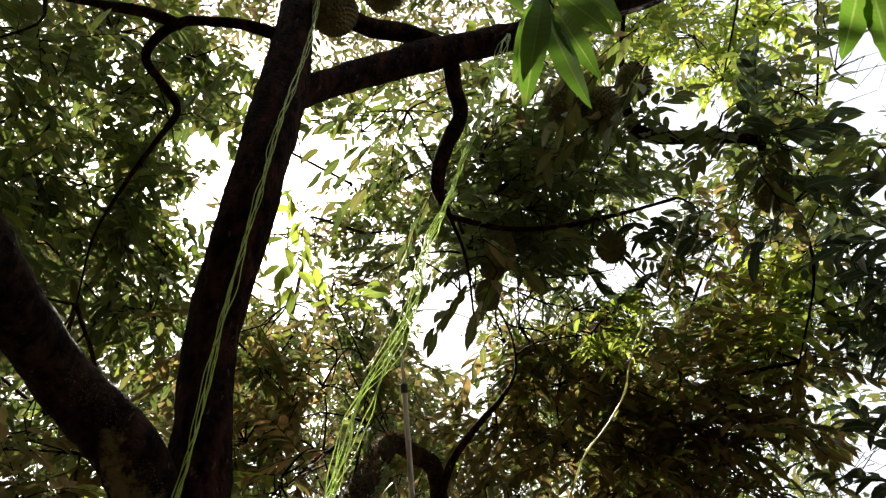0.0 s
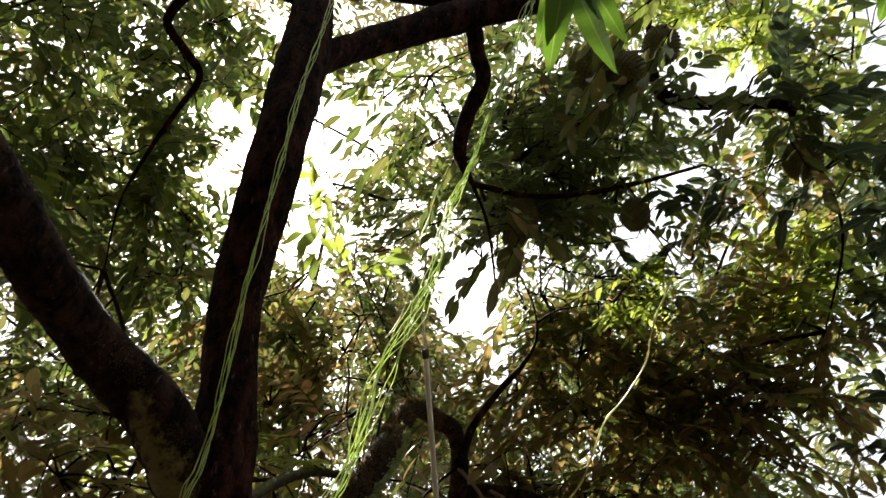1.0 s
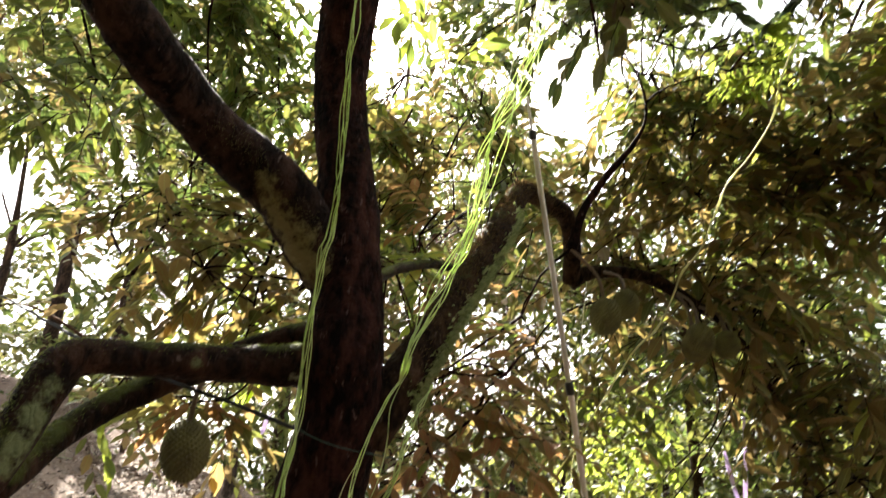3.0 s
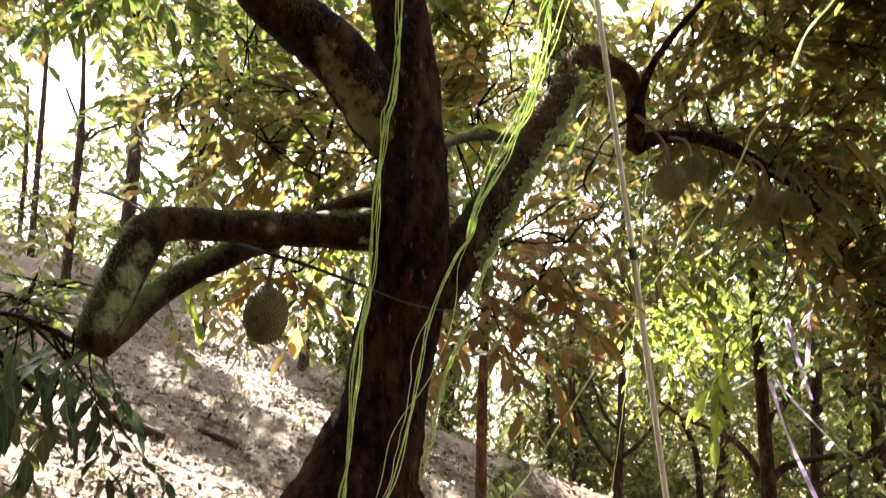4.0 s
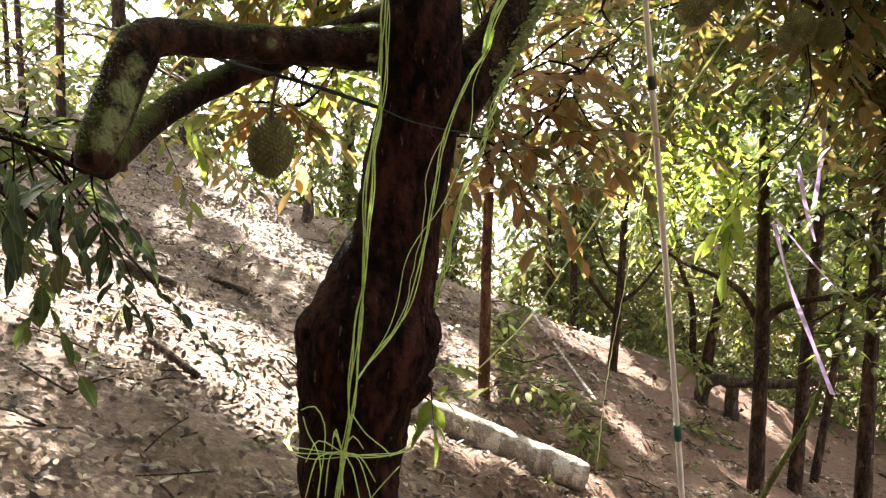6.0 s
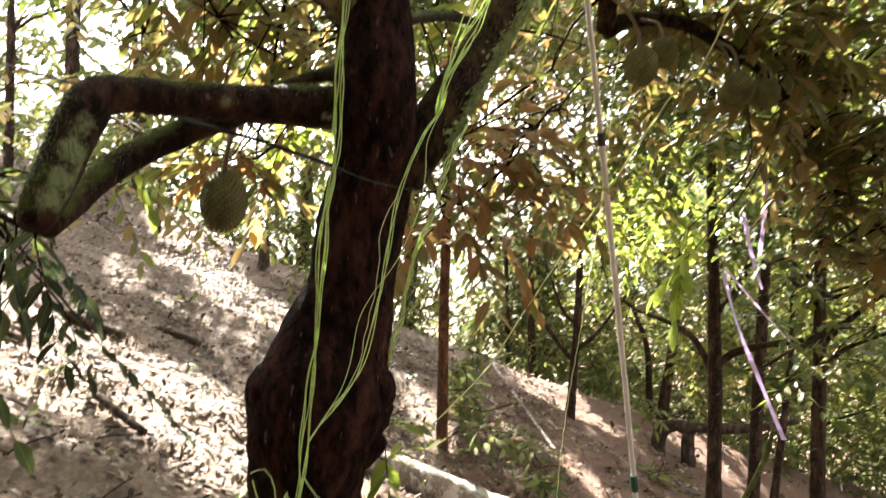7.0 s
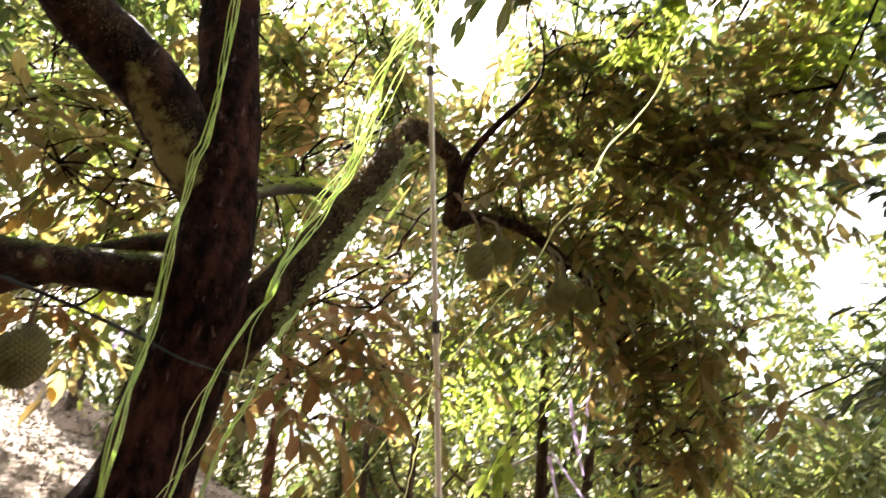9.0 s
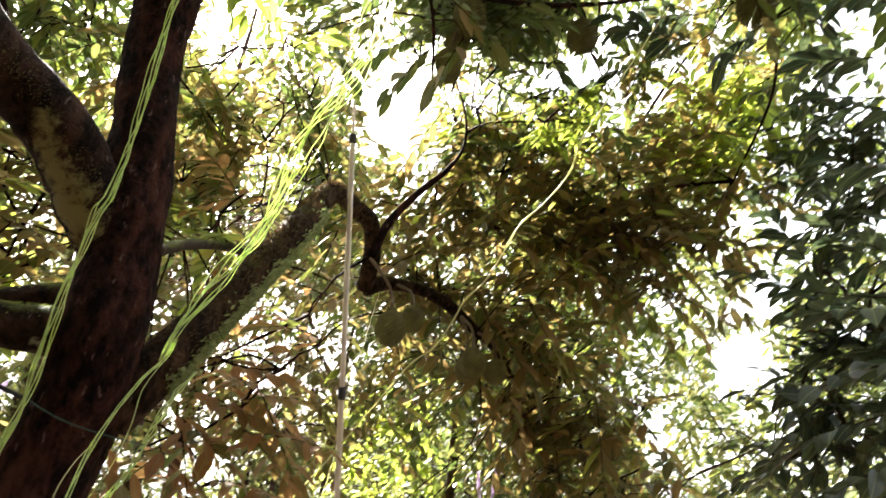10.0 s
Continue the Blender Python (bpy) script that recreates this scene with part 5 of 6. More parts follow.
LIMB_S = [(-1.183, 1.36, 1.9, 0.01), (-1.259, 1.434, 1.888, 0.008), (-1.388, 1.45, 1.935, 0.007), (-1.48, 1.41, 1.97, 0.005), (-1.53, 1.38, 1.96, 0.003)]
RIBBON_SCRAP = [(-3.665, 8.397, 2.804), (-3.716, 8.375, 2.744), (-3.74, 8.364, 2.656), (-3.763, 8.354, 2.539)]
DEAD_BRANCH = [(0.476, 7.812, 1.409, 0.027), (0.806, 7.882, 1.56, 0.024), (1.03, 7.954, 1.673, 0.021), (1.292, 8.013, 1.817, 0.015)]
STICK = [(-1.564, 11.164, 0.336, 0.023), (-0.895, 9.667, -0.099, 0.019), (-0.391, 8.374, -0.374, 0.017)]

# points kept in the sun: leaves in the sun's way are dropped
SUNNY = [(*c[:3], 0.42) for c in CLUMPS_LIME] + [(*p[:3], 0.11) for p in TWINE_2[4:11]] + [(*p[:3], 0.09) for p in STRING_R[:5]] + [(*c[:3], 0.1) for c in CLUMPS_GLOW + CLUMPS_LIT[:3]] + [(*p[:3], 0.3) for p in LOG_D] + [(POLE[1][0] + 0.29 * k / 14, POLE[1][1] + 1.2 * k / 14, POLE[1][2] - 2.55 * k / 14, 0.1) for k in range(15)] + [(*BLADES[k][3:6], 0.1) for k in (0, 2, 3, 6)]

# ---- ground ----
def ground_z(x, y):
    c, s = math.cos(radians(15)), math.sin(radians(15))
    dx, dy = np.asarray(x) + 0.12, np.asarray(y) - 0.16
    across, ahead = c * dx + s * dy, -s * dx + c * dy
    crest = 11.2 + 1.6 * np.clip(-across / 4, 0, 1)
    rise = np.clip(ahead - 4, 0, crest - 4)
    fall = 6 * np.tanh(np.maximum(ahead - crest, 0) * 0.3 / 6)
    return 0.05 - 0.38 * 16 * np.tanh(across / 16) + 0.0167 * rise ** 2 - fall


def ground_rough(x, y):
    p = np.stack([np.ravel(x), np.ravel(y), np.zeros(np.size(x))], 1)
    return (0.08 * wavy(p, 1.1, 41) + 0.06 * wavy(p, 3.2, 42) + 0.035 * wavy(p, 9.0, 43)).reshape(np.shape(x))


u = np.linspace(-1, 1, 261)
gx = np.sinh(u * 5.2) / np.sinh(5.2) * 420
gy = 5 + np.sinh(u * 5.2) / np.sinh(5.2) * 420
GX, GY = np.meshgrid(gx, gy, indexing="ij")
GZ = ground_z(GX, GY) + ground_rough(GX, GY)
n = len(u)
i, j = np.meshgrid(np.arange(n - 1), np.arange(n - 1), indexing="ij")
quads = np.stack([i * n + j, (i + 1) * n + j, (i + 1) * n + j + 1, i * n + j + 1], -1).reshape(-1, 4)
ground = mesh_object("ground", np.stack([GX, GY, GZ], -1), quads, [SOIL])
tagged(ground, "sloping brown forest floor of bare soil and litter", "ground", kind="structure")


def litter(name, count, x0, x1, y0, y1, seed, size, label):
    r = np.random.default_rng(seed)
    x, y = r.uniform(x0, x1, count), r.uniform(y0, y1, count)
    flow = np.stack([x * 0.9 + y * 0.2, y * 3.2 - x * 0.7, np.zeros(count)], 1)            # drifts run down the slope
    thick = wavy(flow, 1.3, 51) + 0.7 * wavy(flow, 4.0, 52) + r.normal(0, 0.5, count)
    thick -= 0.7 * np.clip((x + 1.4) / 1.4, 0, 1)                                          # bare earth shows on the lower side
    x, y = x[thick > -0.55], y[thick > -0.55]
    count = len(x)
    z = ground_z(x, y) + ground_rough(x, y) + r.uniform(0.002, 0.014, count)
    head = np.stack([r.normal(0, 1.3, count), r.normal(0, 0.8, count), r.normal(0, 0.35, count)], 1)
    head[:, 2] -= 0.35 * (head[:, 0] * math.cos(radians(15)) + head[:, 1] * math.sin(radians(15)))
    nor = np.array([0.35, 0.0, 1.0]) + r.normal(0, 0.3, (count, 3))
    ln = size * r.uniform(0.45, 1.3, count) ** 1.3
    v, f, uv = leaf_arrays(np.stack([x, y, z], 1), head, nor, ln, ln * r.uniform(0.32, 0.6, count), ln * r.uniform(-0.25, 0.25, count), True)
    ob = mesh_object(name, v, f, [LITTER], None, None, uv, smooth=False)
    return tagged(ob, label, "leaf litter", kind="stuff")


litter("leaf_litter", 100000, -8.5, 3.5, 2.2, 10.5, 5, 0.060, "dry brown fallen leaves strewn over the slope")
litter("leaf_litter", 22000, -12, 9, 9.5, 15, 6, 0.10, "dry brown fallen leaves on the farther slope")
litter("leaf_litter", 11000, -5, 4.5, -3.5, 2.2, 7, 0.07, "dry brown fallen leaves round the standing place")

def strewn(name, count, x0, x1, y0, y1, seed, label):
    r = np.random.default_rng(seed)
    V, F, off = [], [], 0
    for _ in range(count):
        x, y, a, ln, rad = r.uniform(x0, x1), r.uniform(y0, y1), r.uniform(0, 6.28), r.uniform(0.08, 0.38), r.uniform(0.003, 0.008)
        pts = []
        for s in (-0.5, 0.0, 0.5):
            px, py = x + math.cos(a + 0.2 * s) * ln * s, y + math.sin(a + 0.3 * s) * ln * s
            pts.append((px, py, float(ground_z(px, py) + ground_rough(np.array([px]), np.array([py]))[0]) + 0.02 + rad, rad))
        v, f = tube_arrays(pts, 5, 0.1)
        V.append(v)
        F.append(f + off)
        off += len(v)
    return tagged(mesh_object(name, np.vstack(V), np.vstack(F), [DEAD_WOOD]), label, "twigs", kind="stuff")


strewn("fallen_twigs", 420, -8, 3.5, 2.4, 10, 8, "thin dark fallen twigs scattered on the litter")
sr = np.random.default_rng(9)
SEEDLINGS = []
for _ in range(60):
    x, y = sr.uniform(-7, 3), sr.uniform(3.2, 10)
    SEEDLINGS.append((x, y, float(ground_z(x, y)) + 0.08, 0.08, 2))
tagged(crown("seedlings", SEEDLINGS, LEAF_GREEN, BARK_FAR, None, 10, None, size=0.07, per=5, twig=(0.08, 0.2)), "small green seedlings rising from the litter", "seedlings", kind="stuff")

# ---- main tree ----
durian_tree = thing("durian_tree", "mossy old durian tree with dark reddish bark and crooked limbs", "tree", at=(STEM[0][0], STEM[0][1], 0))
foot = [(STEM[0][0] - 0.05, STEM[0][1] + 0.02, float(ground_z(STEM[0][0], STEM[0][1])) - 0.25, 0.27), (STEM[0][0] - 0.02, STEM[0][1] + 0.01, float(ground_z(STEM[0][0], STEM[0][1])) + 0.25, 0.19)]
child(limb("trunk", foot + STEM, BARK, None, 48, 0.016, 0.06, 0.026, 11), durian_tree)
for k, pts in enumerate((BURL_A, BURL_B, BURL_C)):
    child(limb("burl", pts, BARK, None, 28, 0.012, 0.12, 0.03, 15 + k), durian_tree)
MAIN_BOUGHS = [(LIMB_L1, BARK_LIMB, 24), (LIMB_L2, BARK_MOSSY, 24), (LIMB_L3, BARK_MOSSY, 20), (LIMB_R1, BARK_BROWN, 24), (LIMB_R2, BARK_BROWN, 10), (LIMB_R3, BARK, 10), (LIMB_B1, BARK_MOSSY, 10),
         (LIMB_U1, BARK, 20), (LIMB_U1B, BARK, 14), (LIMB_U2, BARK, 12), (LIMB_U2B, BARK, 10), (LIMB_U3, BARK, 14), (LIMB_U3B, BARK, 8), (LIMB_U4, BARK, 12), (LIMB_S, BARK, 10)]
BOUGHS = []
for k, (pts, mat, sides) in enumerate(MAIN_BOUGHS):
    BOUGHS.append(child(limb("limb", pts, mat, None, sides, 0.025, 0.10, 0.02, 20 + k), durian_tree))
ANCHORS = np.vstack([spline(pts, 0.15)[:, :3] for pts, _, _ in MAIN_BOUGHS] + [spline(STEM[8:], 0.2)[:, :3]])
DENSE = (1.25, 1.3, 1.3, 1.05, 1.4, 0.5, 0.55, 0.5, 1.1, 1.2)
SPREAD = (1.5, 1.5, 1.5, 1.5, 1.5, 2.1, 1.5, 1.2, 1.2, 1.4)
for k, (cl, mat, label) in enumerate([(CLUMPS_LEFT, LEAF_GREEN, ""), (CLUMPS_MID, LEAF_GREEN, ""), (CLUMPS_CENTRE[:8], LEAF_DIM, ""), (CLUMPS_RIGHT, LEAF_GOLD, "olive and golden leaves"),
                                      (CLUMPS_TOP[4:], LEAF_GREEN, ""), (CLUMPS_LOW[:8], LEAF_BROWN, "coppery brown leaves"), (CLUMPS_LOW[8:], LEAF_GOLD, "olive and golden leaves"), (CLUMPS_BACK, LEAF_GOLD, "olive and golden leaves"), (CLUMPS_HANG, LEAF_DIM, "hanging leaf sprays, shaded by a darker green"), (CLUMPS_UPPER, LEAF_GREEN, "")]):
    child(crown("crown", cl, mat, BARK, None, 100 + k, ANCHORS, label=label, per=14, size=0.09 if cl is CLUMPS_HANG else 0.12, dense=DENSE[k], spread=SPREAD[k], simple=False), durian_tree)

child(crown("crown", CLUMPS_TOP[:4] + CLUMPS_LIT, LEAF_LIME, BARK, None, 132, ANCHORS, size=0.12, per=14, dense=1.2, spread=1.4, label="yellow-green leaves with sunlight put into the colour", simple=False), durian_tree)
child(crown("crown", CLUMPS_VEIL, LEAF_GREEN, BARK, None, 133, ANCHORS, size=0.13, per=14, dense=0.75, spread=1.5, simple=False), durian_tree)
child(crown("crown", CLUMPS_CENTRE[8:], LEAF_GOLD, BARK, None, 136, ANCHORS, size=0.12, per=14, dense=1.2, spread=1.5, label="olive and golden leaves", simple=False), durian_tree)
child(crown("crown", CLUMPS_CORE, LEAF_DIM, BARK, None, 134, ANCHORS, size=0.115, per=14, dense=0.8, spread=1.6, simple=False), durian_tree)
child(crown("crown", CLUMPS_SCREEN, LEAF_GOLD, BARK, None, 137, ANCHORS, size=0.13, per=12, spread=1.6, dense=2.0, label="olive and golden leaves", simple=False), durian_tree)
child(crown("crown", CLUMPS_SIDE, LEAF_GOLD, BARK, None, 135, ANCHORS, size=0.13, per=14, spread=1.5, label="olive and brown leaves", simple=False), durian_tree)
child(crown("crown", CLUMPS_GLOW, LEAF_LIME, BARK, None, 131, ANCHORS, size=0.07, per=14, twig=(0.15, 0.3), label="yellow-green leaves with sunlight put into the colour", simple=False), durian_tree)


def spray(row, mat, wood_mat, owner, anchors, seed):
    """One leafy twig with two rows of leaves, tied to the nearest limb."""
    r = np.random.default_rng(seed)
    a, b, count, size = np.array(row[:3]), np.array(row[3:6]), int(row[6]), row[7]
    ln = np.array([np.linalg.norm(b - a)])
    v, f, uv, tv, tf = twig_leaves(a[None], unit(b - a)[None], ln, count, size, r)
    tip = leaf_arrays(b[None] - [[0, 0, 0.1 * ln[0]]], (b - a)[None] + [[0, 0, -0.3 * ln[0]]], np.array([[0, 0.3, 1.0]]), np.array([size]), np.array([size * 0.36]), np.array([0.2 * size]))
    q = anchors[np.argmin(np.linalg.norm(anchors - a, axis=1))]
    mid = (a + q) / 2 + r.normal(0, 0.06, 3) * np.linalg.norm(q - a) + (0, 0, 0.05)
    bv, bf = tube_arrays([(*q, 0.004), (*mid, 0.0032), (*a, 0.0025)], 5, 0.06)
    bf = np.vstack([bf[:, :3], bf[:, [0, 2, 3]]])
    V, F, U, off = [], [], [], 0
    for vv, ff, uu in ((v, f, uv), (tip[0], tip[1], tip[2]), (tv, tf, np.zeros((len(tv), 2)) + 0.5), (bv, bf, np.zeros((len(bv), 2)) + 0.5)):
        V.append(vv)
        F.append(ff + off)
        U.append(uu)
        off += len(vv)
    ids = np.concatenate([np.zeros(len(f) + len(LEAF_F)), np.ones(len(tf) + len(bf))])
    child(mesh_object("leaf_spray", np.vstack(V), np.vstack(F), [mat, wood_mat], None, ids, np.vstack(U)), owner)


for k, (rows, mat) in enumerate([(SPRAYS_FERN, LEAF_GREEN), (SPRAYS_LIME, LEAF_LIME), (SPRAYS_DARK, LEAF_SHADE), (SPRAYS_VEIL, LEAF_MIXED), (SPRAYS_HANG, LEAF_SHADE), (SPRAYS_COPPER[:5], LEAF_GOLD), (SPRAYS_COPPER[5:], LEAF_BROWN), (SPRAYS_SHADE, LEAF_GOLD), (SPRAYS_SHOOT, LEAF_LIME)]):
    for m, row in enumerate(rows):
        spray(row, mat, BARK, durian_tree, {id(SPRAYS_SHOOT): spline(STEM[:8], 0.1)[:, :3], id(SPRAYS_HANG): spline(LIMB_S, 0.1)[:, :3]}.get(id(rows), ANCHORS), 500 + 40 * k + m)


def blade(row, mat, owner, seed):
    """A single large leaf with a curved, folded blade and a short stalk."""
    a, b, w = np.array(row[:3]), np.array(row[3:6]), row[6]
    ln = np.linalg.norm(b - a)
    ax = (b - a) / ln
    # constant direction that turns the blade to face the camera
    down = unit(np.array([-0.25, -0.6, -0.85]))
    side = unit(np.cross(ax, down) + 0.25 * math.sin(seed * 2.3) * down)
    nor = np.cross(side, ax)
    u, s = np.linspace(0, 1, 15), np.linspace(-1, 1, 9)
    half = w * 0.5 * np.sin(np.pi * np.clip(u, 0, 1) ** 0.85) ** 0.8
    half[-1] = 0.0005
    half[0] = 0.002
    g = a + ax * (u * ln)[:, None, None] + side * (half[:, None] * s[None])[..., None]
    g = g + nor * (0.22 * half[:, None] * np.abs(s)[None] + 0.08 * ln * (u * (1 - u))[:, None] + 0.0015 * np.sin(u * 40 + seed)[:, None] * np.abs(s)[None])[..., None]
    i, j = np.meshgrid(np.arange(14), np.arange(8), indexing="ij")
    f = np.stack([i * 9 + j, (i + 1) * 9 + j, (i + 1) * 9 + j + 1, i * 9 + j + 1], -1).reshape(-1, 4)
    uv = np.stack(np.broadcast_arrays(u[:, None] * 1.0, s[None] * 0.5), -1).reshape(-1, 2)
    leaf = child(mesh_object("leaf", g.reshape(-1, 3), f, [mat], None, None, uv), owner)
    child(limb("leaf_stalk", [(*(a - ax * 0.03 + nor * 0.01), 0.0022), (*(a - ax * 0.01), 0.0018), (*(a + ax * 0.01), 0.0014)], BARK, None, 6, 0.01, 0), leaf)


for k, row in enumerate(BLADES):
    blade(row, LEAF_BLADE, durian_tree, k)
blade(BLADE_YELLOW[0], LEAF_LIME, durian_tree, 20)
BLADE_HUB = np.mean([r[:3] for r in BLADES[:6]], axis=0)
BLADE_HUB_B = np.mean([r[:3] for r in BLADES[6:8]], axis=0)
for hub in (BLADE_HUB, BLADE_HUB_B):
    child(limb("twig", [(*hub, 0.003), (hub[0] + 0.05, hub[1] + 0.25, hub[2] + 0.5, 0.005), (hub[0] + 0.15, hub[1] + 0.9, hub[2] + 1.3, 0.008), (*ANCHORS[np.argmin(np.linalg.norm(ANCHORS - (hub + (0.2, 1.1, 1.9)), axis=1))], 0.01)], BARK, None, 6, 0.05, 0), durian_tree)

def moss(points, count, seed, owner, toward=(0, 0, 1.0), mat=MOSS, wide=0.75, label="yellow-green moss tufts", long=1.0):
    """Tufts of moss on one side of a limb (the upper one unless told otherwise)."""
    r = np.random.default_rng(seed)
    s = spline(points, 0.01)
    pick = r.integers(2, len(s) - 2, count)
    q = s[pick]
    tang = unit(np.gradient(s[:, :3], axis=0))[pick]
    up = np.array(toward, float)
    up = unit(up - tang * (tang @ up)[:, None])
    side = np.cross(tang, up)
    patchy = wavy(q[:, :3], 9.0, seed) + 0.6 * wavy(q[:, :3], 23.0, seed + 1)
    a = r.normal(0, wide, count) * (1 + 0.35 * patchy)
    out = up * np.cos(a)[:, None] + side * np.sin(a)[:, None]
    pos = q[:, :3] + tang * r.uniform(-0.009, 0.009, (count, 1)) + out * q[:, 3:4] * 0.97
    ln = r.uniform(0.005, 0.013, count) * long
    axis = out + r.normal(0, 0.6, (count, 3))
    v, f, uv = leaf_arrays(pos, axis, r.normal(size=(count, 3)), ln, ln * 0.35, ln * 0.0, True)
    ob = mesh_object("moss", v, f, [mat], None, None, uv)
    child(tagged(ob, label, kind="stuff"), owner)


for k, (pts, count, owner) in enumerate([(LIMB_L2, 4200, 1), (LIMB_L3, 2400, 2), (LIMB_R1[:8], 350, 3), (LIMB_L1[1:6], 400, 0), (LIMB_R2[:4], 700, 4), (LIMB_B1, 600, 6)]):
    moss(pts, count, 700 + k, BOUGHS[owner], wide=0.5, long=0.55)
moss(LIMB_R1[1:9], 5500, 720, BOUGHS[3], toward=(-0.2, -1.0, 0.1), mat=MOSS_BROWN, wide=0.85, label="shaggy brown moss", long=1.1)
moss(LIMB_R1[1:6], 4200, 721, BOUGHS[3], toward=(0.92, 0.01, -0.42), mat=MOSS_PALE, wide=0.3, label="pale green lichen", long=2.0)
moss(LIMB_L1[:5], 1400, 722, BOUGHS[0], toward=(0.6, -0.75, -0.25), mat=MOSS_OLIVE, wide=0.25, label="olive green moss", long=0.5)

# ---- fruit ----
def fruit_meshes():
    """A husk of radius 0.5 (width 1, height 1.2) set with blunt thorns; and a stalk above it."""
    g = 420
    k = np.arange(g) + 0.5
    ph, th = np.arccos(1 - 2 * k / g), np.pi * (1 + 5 ** 0.5) * k
    nrm = np.stack([np.cos(th) * np.sin(ph), np.sin(th) * np.sin(ph), np.cos(ph)], 1)
    shape = np.array([0.46, 0.46, 0.56])
    p = nrm * shape
    a = unit(np.cross(nrm, [0.3, 0.5, 0.8]))
    b = np.cross(nrm, a)
    s = 0.052
    v = np.concatenate([(p + nrm * 0.052)[:, None], (p + a * s - nrm * .012)[:, None], (p + b * s - nrm * .012)[:, None], (p - a * s - nrm * .012)[:, None], (p - b * s - nrm * .012)[:, None]], 1).reshape(-1, 3)
    f = np.array([(0, 1, 2), (0, 2, 3), (0, 3, 4), (0, 4, 1)])[None] + (np.arange(g) * 5)[:, None, None]
    m, q = 24, 14
    lat, lon = np.linspace(0.02, np.pi - 0.02, q), np.linspace(0, 2 * np.pi, m, endpoint=False)
    LA, LO = np.meshgrid(lat, lon, indexing="ij")
    core = np.stack([np.cos(LO) * np.sin(LA), np.sin(LO) * np.sin(LA), np.cos(LA)], -1) * shape
    ii, jj = np.meshgrid(np.arange(q - 1), np.arange(m), indexing="ij")
    kk = (jj + 1) % m
    cf = np.stack([ii * m + jj, (ii + 1) * m + jj, (ii + 1) * m + kk, ii * m + kk], -1).reshape(-1, 4)
    cf = np.vstack([cf[:, :3], cf[:, [0, 2, 3]]])
    return np.vstack([v, core.reshape(-1, 3)]), np.vstack([f.reshape(-1, 3), cf + len(v)])


HUSK_V, HUSK_F = fruit_meshes()


def durian(x, y, z, width, k):
    width *= 0.93 if k else 0.84
    e = thing("durian_fruit", "spiky olive-green durian hanging from a branch by its stalk", "fruit", "durians in the tree", at=(x, y, z))
    husk = mesh_object("husk", HUSK_V * width * (1.0, 1.0, 1.0 if k else 1.12), HUSK_F, [HUSK], e, smooth=False)
    husk.rotation_euler = (0.1 * math.sin(k), 0.1 * math.cos(2 * k), k)
    hub = np.array([x, y, z + width * 0.5])
    above = ANCHORS[ANCHORS[:, 2] > hub[2] + 0.02]
    a = above[np.argmin(np.linalg.norm((above - hub) * (1, 1, 0.6), axis=1))]
    p0, p1 = hub - (x, y, z), a - (x, y, z)
    mid = np.array([p0[0] * 0.8 + p1[0] * 0.2, p0[1] * 0.8 + p1[1] * 0.2, (p0[2] + p1[2]) / 2])
    limb("stalk", [(*(p0 - (0, 0, 0.03)), 0.011), (*mid, 0.007), (*p1, 0.009)], STALK, e, 8, 0.03, 0.05)


for k, row in enumerate(FRUITS):
    durian(*row, k)

# ---- twine, strings, ropes, ribbons ----
def strands(name, pts, count, spread, radius, mat, label, category, seed, turns=5.0, pinch=0.0):
    e = thing(name, label, category, at=tuple(pts[0][:3]))
    r = np.random.default_rng(seed)
    base = spline([(*p[:3], 0) for p in pts], 0.03)[:, :3]
    s = np.linspace(0, 1, len(base))
    for k in range(count):
        ph, tn, sp = r.uniform(0, 6.28), turns * r.uniform(0.6, 1.4) * r.choice([-1, 1]), spread * r.uniform(0.5, 1.2)
        env = np.clip(np.minimum(s, 1 - s) * 12 + 0.25, 0.25, 1) * (0.75 + 0.25 * np.sin(s * 17 + ph)) * (1 - pinch * np.exp(-((s - 0.62) / 0.14) ** 2))
        off = np.stack([np.cos(s * tn * 6.28 + ph), 0.35 * np.sin(s * tn * 6.28 + ph), np.zeros(len(s))], 1) * (sp * env)[:, None]
        off[:, 0] += 0.002 * np.sin(s * 160 + ph * 3)
        rows = np.hstack([base + off, np.full((len(s), 1), radius * r.uniform(0.75, 1.2))])
        child(limb("strand", rows, mat, None, 5, 0.05, 0), e)
    return e


strands("twine_bundle", TWINE_1, 6, 0.013, 0.0015, TWINE, "bundle of bright green plastic twine hanging before the trunk", "twine", 1, 4.5)
strands("twine_bundle", TWINE_2, 8, 0.036, 0.0017, TWINE, "loose bundle of bright green twine slung from the upper limb", "twine", 2, 4, 0.72)
strands("twine_strands", TWINE_2A, 3, 0.007, 0.0015, TWINE, "green twine strands slanting over the trunk to the knot", "twine", 3, 3)
strands("twine_strands", TWINE_2B, 1, 0.003, 0.0013, TWINE, "single green twine slanting over the trunk", "twine", 13, 3)
strands("twine_strands", TWINE_2C, 1, 0.003, 0.0011, TWINE_PALE, "thin pale green twine on the dark trunk", "twine", 14, 3)
strands("twine_bundle", TWINE_3, 5, 0.010, 0.0016, TWINE, "green twine strands hanging behind the side limb", "twine", 15, 4)
strands("string", STRING_R, 2, 0.003, 0.0024, TWINE_PALE, "pale yellow-green string hanging in a slack curve", "string", 4, 9)
strands("string", STRING_L, 1, 0.004, 0.0022, TWINE_PALE, "thin yellow-green string hanging from a bough", "string", 5, 2)
strands("string", STRING_M, 2, 0.006, 0.0012, TWINE_PALE, "thin pale string dangling among the leaves", "string", 6, 3)
